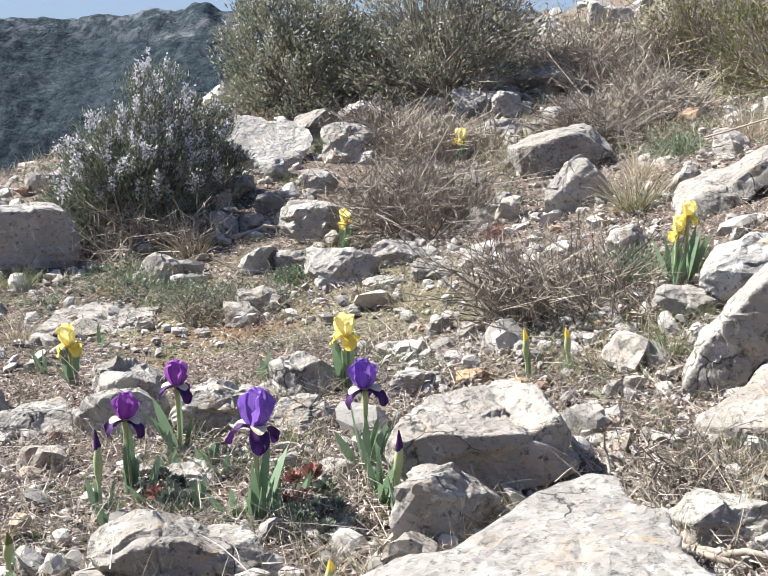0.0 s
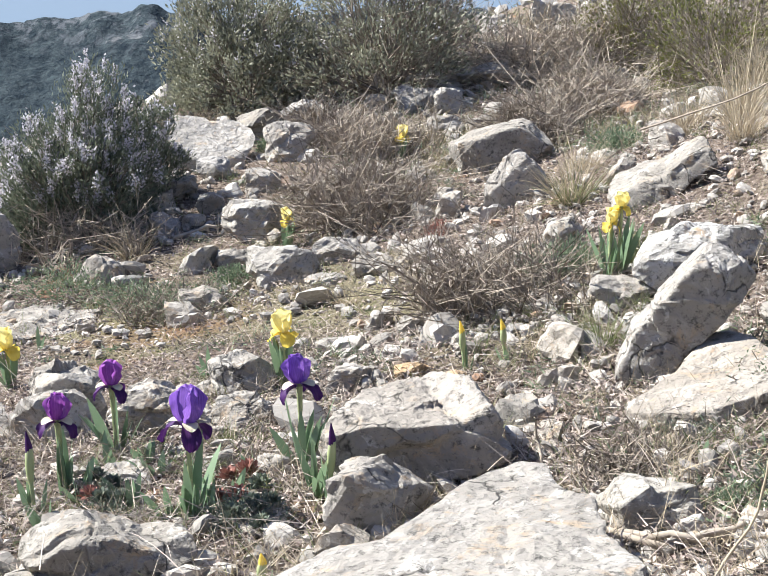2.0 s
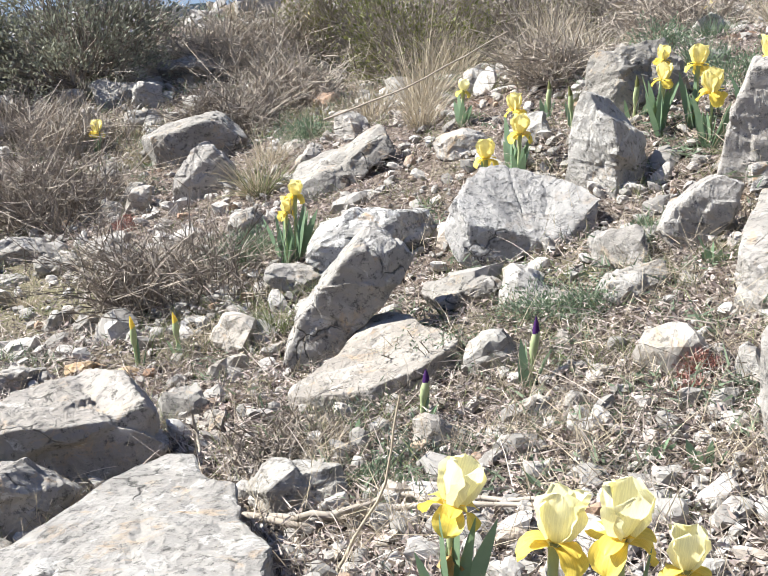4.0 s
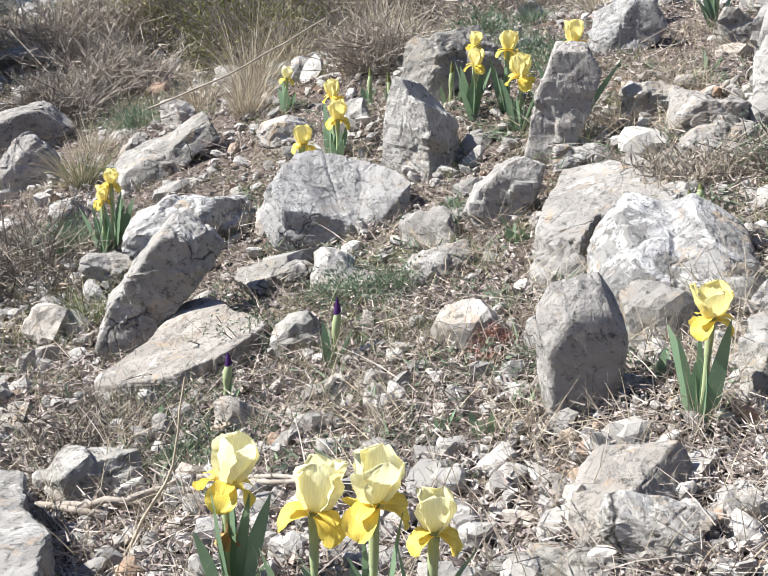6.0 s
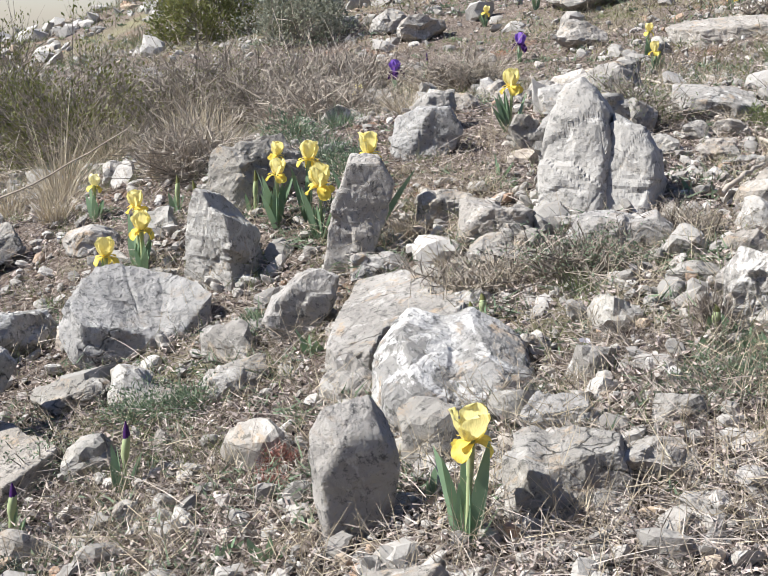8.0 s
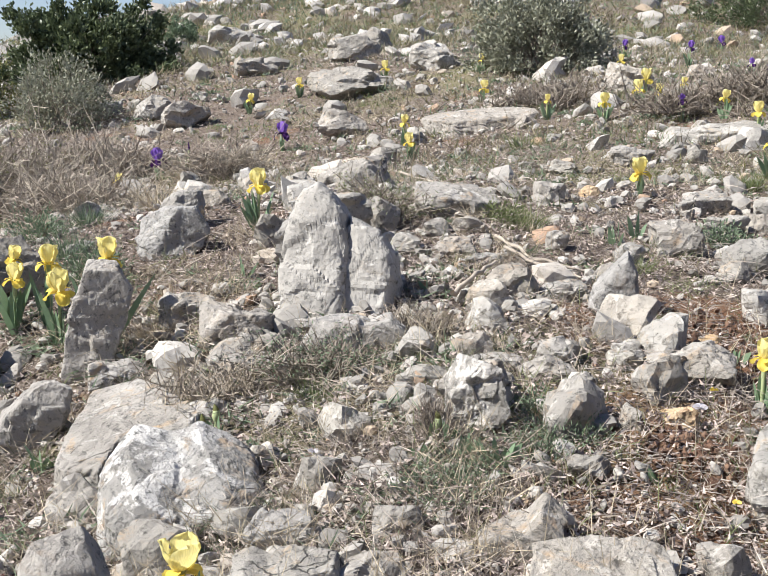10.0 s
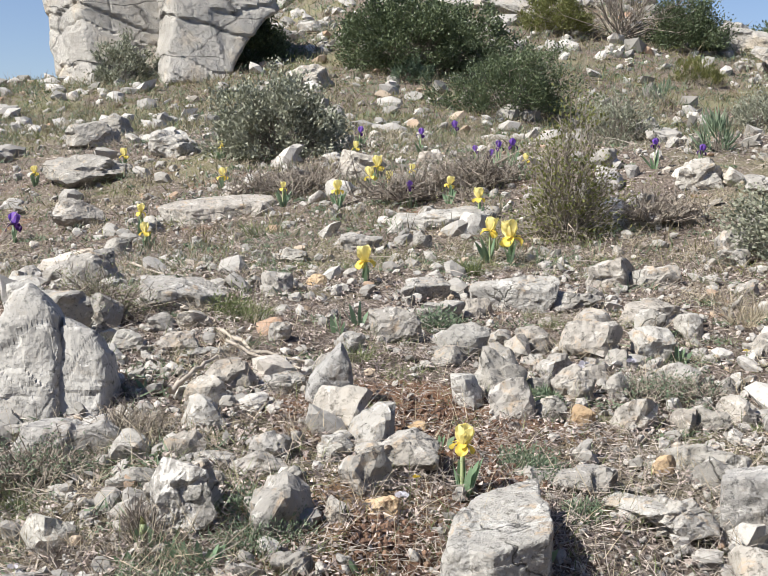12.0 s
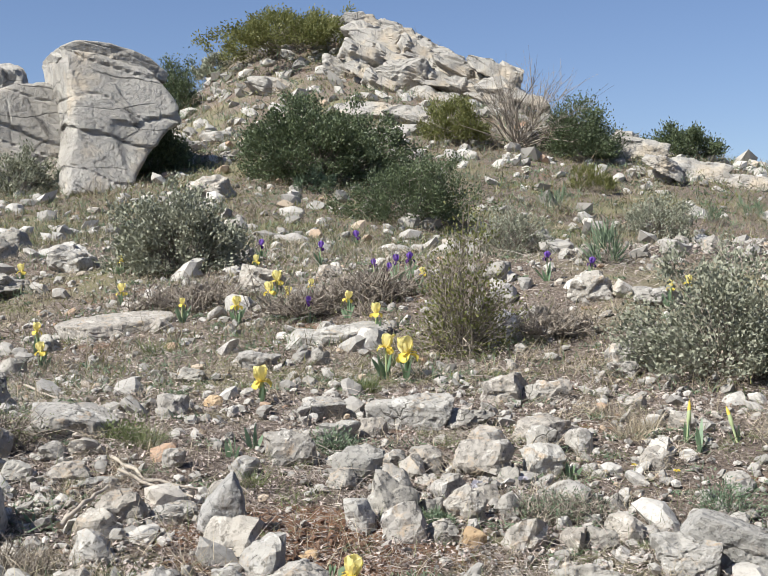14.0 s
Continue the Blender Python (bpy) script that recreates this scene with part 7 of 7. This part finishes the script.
crag(21.45, 8.24, 3.16, 0.98, 0.79, 0.45, 68, 501, "layered limestone crag on the summit ridge", roll=12, layers=8)
crag(21.20, 7.03, 2.76, 1.20, 0.96, 0.34, 70, 502, "layered limestone crag on the summit ridge", roll=12, layers=8)
crag(21.16, 6.06, 2.50, 1.00, 0.80, 0.29, 73, 503, "layered limestone crag on the summit ridge", roll=12, layers=8)
crag(22.24, 8.86, 3.52, 0.66, 0.53, 0.38, 67, 504, "layered limestone crag on the summit ridge", roll=12, layers=8)
crag(19.79, 7.17, 2.79, 0.74, 0.59, 0.25, 69, 505, "layered limestone crag on the summit ridge", roll=12, layers=8)
crag(22.07, 15.41, 5.47, 0.97, 0.78, 0.49, 54, 506, "layered limestone crag on the summit ridge", roll=12, layers=8)
crag(21.24, 16.70, 5.13, 1.50, 1.20, 0.43, 51, 507, "layered limestone crag on the summit ridge", roll=12, layers=8)


def summit_ledges():
    """Thin beds of rock stacked along the ridge and falling with it."""
    g = np.random.default_rng(77)
    top = new("summit_outcrop")
    high, low = np.array([23.3, 15.8, 7.05]), np.array([23.5, 11.6, 4.95])
    top.matrix_basis = pose(*high)
    shapes = [mesh("ledge", *rock_shape(800 + k, 1.0, 0.7, g.uniform(0.2, 0.3), 4, 3, 0.8), CLIFF) for k in range(9)]
    for row in range(8):
        s = -0.02
        while s < 1.0 - row * 0.09:
            size = g.uniform(0.45, 1.15)
            at = (low - high) * (s + 0.05) + np.array([-0.84, -0.53, 0]) * (0.2 + 0.24 * row) + [0, 0, -0.2 * row - 0.16] + g.normal(0, 0.07, 3)
            m = pose(*at, 0, 0, -58 + g.normal(0, 12)) @ pose(0, 0, 0, g.normal(0, 6), 22 + g.normal(0, 7), 0) @ Matrix.Diagonal((size, size, size * g.uniform(0.8, 1.5), 1))
            part("ledge", shapes[int(g.integers(0, 9))], top, m=m)
            s += size * 0.17
    tagged(top, "pale layered limestone outcrop along the summit ridge", "cliff")


summit_ledges()
shrub(13.35, 15.1, 1.3, 0.95, GREY_LEAF, "brownish scrub on the cliff shoulder", seed=514, yaw=40, leaves=1500, size=0.05, clumps=70, twigs=700, bark=TWIG)
shrub(23.05, 17.65, 3.73, 0.96, OLIVE_LEAF, "green bush on the summit skyline", seed=508, yaw=52, leaves=16000, size=0.06, slim=0.45, clumps=200, tight=0.1)
shrub(24.54, 21.43, 1.17, 0.72, GREY_LEAF, "grey-green bush on the ridge", seed=509, yaw=48, leaves=1800, size=0.1, clumps=50)
shrub(22.73, 7.86, 1.57, 0.51, OAK, "low dark bushes on the ridge skyline", seed=510, yaw=70, leaves=7000, size=0.05, clumps=100, tight=0.12)
shrub(26.63, 17.52, 0.52, 0.28, OAK, "small bush on the very summit", seed=511, yaw=56, leaves=500, size=0.1, clumps=20)
shrub(1.68, 1.20, 0.10, 0.09, TWIG, "bare leafless tree beside the cliff", seed=512, yaw=39, leaves=0, clumps=60, twigs=700, size=0.008)


# ---- what lies strewn over the soil ----
CRUMB = leafy("crumbled_litter", (0.06, 0.042, 0.036), (0.6, 0.5, 0.445), 0.0, 0.95)


def strewn(n, r0, r1, seed, az0=-27.0, az1=84.0):
    g = np.random.default_rng(seed)
    r = r0 * (r1 / r0) ** g.uniform(0, 1, n)
    a = np.radians(g.uniform(az0, az1, n) + g.normal(0, 4, n))
    return g, 0.25 + r * np.sin(a), -0.15 + r * np.cos(a), r


def patchy(x, y, scale, seed):
    return np.array([noise.noise((a * scale, b * scale, seed)) for a, b in zip(x, y)])


def litter(name, label, n, r0, r1, seed, mat, length, width, up, category="litter", seg=2, raised=0.012):
    g, x, y, r = strewn(n, r0, r1, seed)
    keep = patchy(x, y, 2.2, seed * 1.7) > g.uniform(-0.7, 0.25, n)
    x, y, r = x[keep], y[keep], r[keep]
    k = len(x)
    z = rough(x, y)
    th = g.uniform(0, 2 * math.pi, k)
    way = np.stack([np.cos(th), np.sin(th), np.abs(g.normal(up, up * 0.8, k))], -1)
    grow = np.maximum(1, r / 3.5)
    v, f = ribbons(np.stack([x, y, z + 0.002 + g.uniform(0, raised, k)], -1), way, g.uniform(*length, k) * grow**0.5, g.uniform(*width, k) * grow**0.9, g.uniform(0, 0.35, k), seg, None, g)
    tagged(new(name, mesh(name, v, f, mat)), label, category, kind="stuff")


litter("dry_litter", "dry grass and twig litter over the soil", 80000, 0.8, 14, 3, STRAW_GREY, (0.01, 0.04), (0.0012, 0.003), 0.25, seg=1, raised=0.03)
litter("crumbled_litter", "crumbled brown leaf litter over the soil", 150000, 0.8, 13, 8, CRUMB, (0.006, 0.018), (0.003, 0.007), 0.5, seg=1, raised=0.016)
litter("curled_leaves", "curled dry leaf scraps over the soil", 90000, 0.75, 4.5, 9, CRUMB, (0.007, 0.018), (0.004, 0.009), 0.9, seg=1, raised=0.012)
litter("dry_straw", "pale dry straws lying over the soil", 13000, 0.8, 16, 4, STRAW_GREY, (0.04, 0.14), (0.0009, 0.0022), 0.3)
litter("standing_straw", "sparse dry grass standing on the slope", 26000, 1.0, 24, 5, STRAW, (0.04, 0.12), (0.0008, 0.0018), 2.0, "grass", 3)
litter("short_grass", "sparse short green grass among stones", 26000, 1.6, 22, 6, GRASS, (0.02, 0.07), (0.001, 0.0022), 1.3, "grass")
litter("fine_twigs", "fine brown twigs lying between stones", 60000, 0.8, 18, 7, TWIG, (0.02, 0.08), (0.001, 0.0026), 0.6, seg=1)


def pebbles(name, label, n, r0, r1, seed, lo, hi, sub, mat, power=2.2, sink=0.3):
    g, x, y, r = strewn(n, r0, r1, seed)
    keep = patchy(x, y, 1.3, 12) > g.uniform(-0.6, 0.3, n)
    if hi > 0.04:
        plants = np.array([q for q in TAKEN if q[2] < 0.06])
        keep &= np.min(np.hypot(x[:, None] - plants[:, 0], y[:, None] - plants[:, 1]), axis=1) > 0.05 + hi * 0.4
    x, y, r = x[keep], y[keep], r[keep]
    k = len(x)
    s = lo + (hi - lo) * g.uniform(0, 1, k) ** power
    s *= np.maximum(1, r / 5) ** 0.35
    flat = np.stack([s * g.uniform(0.8, 1.4, k), s * g.uniform(0.7, 1.2, k), s * g.uniform(0.55, 0.95, k)], -1)
    f = SPHERES[sub][1]
    forms = np.stack([rock_shape(900 + q, 1.0, 1.0, 1.0, sub, -2, 0.6)[0] - [0, 0, 0.375] for q in range(28)])
    m = forms.shape[1]
    p = forms[g.integers(0, 28, k)] * flat[:, None] * [1, 1, 0.8]
    th = g.uniform(0, 2 * math.pi, k)
    co, si = np.cos(th)[:, None], np.sin(th)[:, None]
    p = np.stack([p[..., 0] * co - p[..., 1] * si, p[..., 0] * si + p[..., 1] * co, p[..., 2]], -1)
    z = rough(x, y) + flat[:, 2] * (0.5 - sink)
    p[..., 2] += p[..., 0] * g.normal(0, 0.3, (k, 1)) + p[..., 1] * g.normal(0, 0.3, (k, 1))
    v = p + np.stack([x, y, z], -1)[:, None]
    faces = (f[None] + (np.arange(k) * m)[:, None, None]).reshape(-1, 3)
    tagged(new(name, mesh(name, v.reshape(-1, 3), faces, mat)), label, "stones", kind="stuff")


def pebble_material():
    m, n, l, p = material("limestone_gravel")
    geo = n.new("ShaderNodeNewGeometry")
    co = n.new("ShaderNodeTexCoord").outputs["Object"]
    c = ramp(n, l, geo.outputs["Random Per Island"], (0.0, (0.22, 0.207, 0.186)), (0.4, (0.335, 0.314, 0.282)), (0.92, (0.48, 0.452, 0.41)), (0.975, (0.4, 0.31, 0.22)), (1.0, (0.32, 0.2, 0.13)))
    c = mix(n, l, ramp(n, l, noise_tex(n, l, 90, 6, 0.7, co), (0.34, (0.7, 0.7, 0.7)), (0.5, (0, 0, 0))), c, (0.22, 0.2, 0.18))
    l.new(c, p.inputs["Base Color"])
    p.inputs["Roughness"].default_value = 0.95
    nb = bump(n, l, noise_tex(n, l, 40, 4, 0.6, co), 0.5, 0.006)
    l.new(bump(n, l, noise_tex(n, l, 90, 8, 0.75, co), 0.7, 0.004, nb), p.inputs["Normal"])
    return m


GRAVEL = pebble_material()
pebbles("gravel", "small broken limestone gravel", 5200, 0.8, 2.8, 11, 0.01, 0.034, 2, GRAVEL, 2.0, -0.1)
pebbles("grit", "limestone grit and crumbs over the soil", 16000, 0.8, 3.0, 19, 0.005, 0.013, 1, GRAVEL, 1.5, -0.5)
pebbles("far_gravel", "small broken limestone gravel up the slope", 17000, 2.6, 12, 17, 0.01, 0.036, 1, GRAVEL, 2.2, 0.0)
pebbles("stones", "fist-sized broken limestone stones", 1700, 0.9, 4, 12, 0.02, 0.05, 2, GRAVEL, 2.0)
pebbles("slope_gravel", "broken limestone stones up the slope", 2800, 4, 14, 18, 0.022, 0.06, 1, GRAVEL, 1.8)
pebbles("cobbles", "angular limestone cobbles packed between larger rocks", 480, 2.2, 8, 15, 0.04, 0.1, 2, GRAVEL, 1.8, 0.36)
pebbles("hill_stones", "scattered limestone blocks on the upper slope", 1700, 5, 20, 13, 0.04, 0.16, 2, GRAVEL, 2.8, 0.34)
pebbles("summit_stones", "broken limestone blocks below the summit", 4200, 12, 36, 14, 0.05, 0.19, 1, GRAVEL, 2.3, 0.35)
pebbles("slope_stones", "pale limestone rubble under the summit", 4400, 20, 34, 16, 0.07, 0.24, 1, GRAVEL, 2.0, 0.4)


def hill_scrub():
    g, x, y, r = strewn(17000, 4.5, 36, 21, -2.0, 84.0)
    keep = patchy(x, y, 0.5, 3.3) > g.uniform(-0.5, 0.3, len(x))
    x, y, r = x[keep], y[keep], r[keep]
    g2, x2, y2, r2 = strewn(16000, 11, 36, 22, 20.0, 84.0)
    x, y, r = np.concatenate([x, x2]), np.concatenate([y, y2]), np.concatenate([r, r2])
    k = len(x)
    z = rough(x, y)
    for name, label, mat, part_, size in (("hill_grass", "dry brownish grass over the upper slope", HILL_GRASS, 0, 1.0), ("hill_herbs", "grey-green herbs over the upper slope", SAGE, 1, 0.7), ("hill_scrub", "dull olive scrub over the upper slope", OLIVE_LEAF, 2, 0.5)):
        pick = np.arange(part_, k, 3)
        n = 10
        b = np.repeat(np.stack([x, y, z], -1)[pick], n, 0)
        w = np.repeat(r[pick], n)
        b[:, :2] += g.normal(0, 1, (len(b), 2)) * (0.035 + 0.006 * w)[:, None]
        v, f = ribbons(b, g.normal(0, 0.55, (len(b), 3)) + [0, 0, 1], size * g.uniform(0.05, 0.13, len(b)) * np.maximum(1, w / 9), 0.002 + 0.0006 * w, 0.3, 1, None, g)
        tagged(new(name, mesh(name, v, f, mat)), label, "scrub", kind="stuff")


hill_scrub()


def tangles(name, label, mat, n, r0, r1, seed, blades, height, spread, width, up, category):
    """Small tangled clumps of dry stems or leaves between the stones."""
    g, x, y, r = strewn(n, r0, r1, seed)
    keep = patchy(x, y, 1.1, seed * 0.37) > g.uniform(-0.5, 0.35, n)
    x, y, r = x[keep], y[keep], r[keep]
    k = len(x)
    z = rough(x, y)
    size = np.repeat(g.uniform(0.5, 1.3, k) * np.maximum(1, r / 6) ** 0.4, blades)
    b = np.repeat(np.stack([x, y, z], -1), blades, 0)
    b[:, :2] += g.normal(0, 1, (len(b), 2)) * (spread * size)[:, None]
    b[:, 2] += g.uniform(0, 0.4, len(b)) * height * size
    way = g.normal(0, 1, (len(b), 3)) * [1, 1, 0.5] + [0, 0, up]
    v, f = ribbons(b, way, height * size * g.uniform(0.4, 1.2, len(b)), width * np.maximum(1, np.repeat(r, blades) / 3.5), 0.2, 1, None, g)
    tagged(new(name, mesh(name, v, f, mat)), label, category, kind="stuff")


tangles("dry_tangle", "tangled dead stems between the stones", STRAW_GREY, 2300, 1.3, 14, 31, 44, 0.05, 0.035, 0.0016, 0.5, "litter")
tangles("brown_tangle", "low brown tangles of thin twigs", TWIG, 2300, 1.3, 14, 32, 50, 0.05, 0.04, 0.0014, 0.7, "litter")
tangles("straw_tangle", "bent straw-coloured grass between the stones", STRAW, 1500, 1.4, 20, 33, 36, 0.09, 0.025, 0.0014, 1.3, "grass")
tangles("green_tangle", "low green and grey-green herbs between the stones", SAGE, 2300, 1.5, 22, 34, 36, 0.032, 0.03, 0.0045, 0.7, "herb")
tangles("grass_tangle", "short green grass between the stones", GRASS, 1500, 1.8, 24, 35, 34, 0.05, 0.025, 0.0016, 1.4, "grass")
litter("dead_stems", "long bent dead grass stems tangled over the soil", 6500, 0.8, 7, 41, STRAW_GREY, (0.05, 0.16), (0.0009, 0.0018), 0.35, "litter", 4, 0.05)


EARTH = [(2.57, 1.26, 0.14), (1.94, 0.88, 0.08), (2.41, 1.14, 0.09), (2.33, 0.93, 0.07)]


def earth_clods():
    """Crumbs of red earth where the soil lies bare."""
    g = np.random.default_rng(71)
    m, n, l, p = material("red_earth")
    co = n.new("ShaderNodeTexCoord").outputs["Object"]
    geo = n.new("ShaderNodeNewGeometry")
    c = ramp(n, l, geo.outputs["Random Per Island"], (0.0, (0.1, 0.055, 0.036)), (0.6, (0.19, 0.108, 0.07)), (1.0, (0.26, 0.165, 0.11)))
    c = mix(n, l, ramp(n, l, noise_tex(n, l, 120, 6, 0.7, co), (0.4, (0.6, 0.6, 0.6)), (0.6, (0, 0, 0))), c, (0.09, 0.052, 0.035))
    l.new(c, p.inputs["Base Color"])
    p.inputs["Roughness"].default_value = 1.0
    l.new(bump(n, l, noise_tex(n, l, 150, 6, 0.75, co), 0.8, 0.004), p.inputs["Normal"])
    x, y = (np.concatenate([g.normal(q[k], q[2] * 0.5, 260) for q in EARTH]) for k in (0, 1))
    s = 0.004 + 0.016 * g.uniform(0, 1, len(x)) ** 3
    forms = np.stack([rock_shape(950 + q, 1.0, 1.0, 1.0, 1, 2, 0.8)[0] - [0, 0, 0.375] for q in range(12)])
    v = forms[g.integers(0, 12, len(x))] * (s[:, None] * g.uniform(0.6, 1.2, (len(x), 3)))[:, None]
    v = v + np.stack([x, y, rough(x, y) + 0.25 * s + 0.004], -1)[:, None]
    f = SPHERES[1][1]
    faces = (f[None] + (np.arange(len(x)) * forms.shape[1])[:, None, None]).reshape(-1, 3)
    tagged(new("earth_clods", mesh("earth_clods", v.reshape(-1, 3), faces, m)), "crumbled red-brown earth in bare patches", "soil", kind="stuff")


earth_clods()


def loose_stones():
    """Angular stones that one could pick up, between the larger rocks."""
    g, x, y, r = strewn(900, 1.5, 7.5, 61, -24.0, 82.0)
    shapes = [mesh("stone", *rock_shape(700 + k, 0.08, 0.08 * g.uniform(0.65, 0.95), 0.08 * g.uniform(0.5, 0.85), 3, -1), (LIMESTONE_PALE, LIMESTONE_PALE, LIMESTONE)[k % 3]) for k in range(15)]
    spots = np.array(TAKEN + EARTH)
    count = 0
    for a, b, d in zip(x, y, r):
        w = g.uniform(0.05, 0.12) * max(1, d / 4) ** 0.5
        if count >= 170 or np.any(np.hypot(spots[:, 0] - a, spots[:, 1] - b) < spots[:, 2] + w * 0.45):
            continue
        spots = np.vstack([spots, [[a, b, w * 0.45]]])
        ob = new("stone", shapes[int(g.integers(0, 15))])
        ob.matrix_basis = pose(a, b, floor_z(a, b) - 0.008, g.normal(0, 9), g.normal(0, 9), g.uniform(0, 360)) @ Matrix.Scale(w / 0.08, 4)
        tagged(ob, "loose angular limestone stone on the soil", "stone", group="loose stones")
        count += 1
    # the packed rubble up the slope
    for a, b, w in zip(g.normal(3.2, 0.55, 260), g.normal(1.4, 0.4, 260), g.uniform(0.04, 0.105, 260)):
        if count >= 205 or np.any(np.hypot(spots[:, 0] - a, spots[:, 1] - b) < spots[:, 2] * 0.8 + w * 0.3):
            continue
        spots = np.vstack([spots, [[a, b, w * 0.45]]])
        ob = new("stone", shapes[int(g.integers(0, 15))])
        ob.matrix_basis = pose(a, b, floor_z(a, b) - 0.01, g.normal(0, 16), g.normal(0, 16), g.uniform(0, 360)) @ Matrix.Scale(w / 0.08, 4)
        tagged(ob, "pale angular limestone stone in packed rubble", "stone", group="loose stones")
        count += 1


loose_stones()
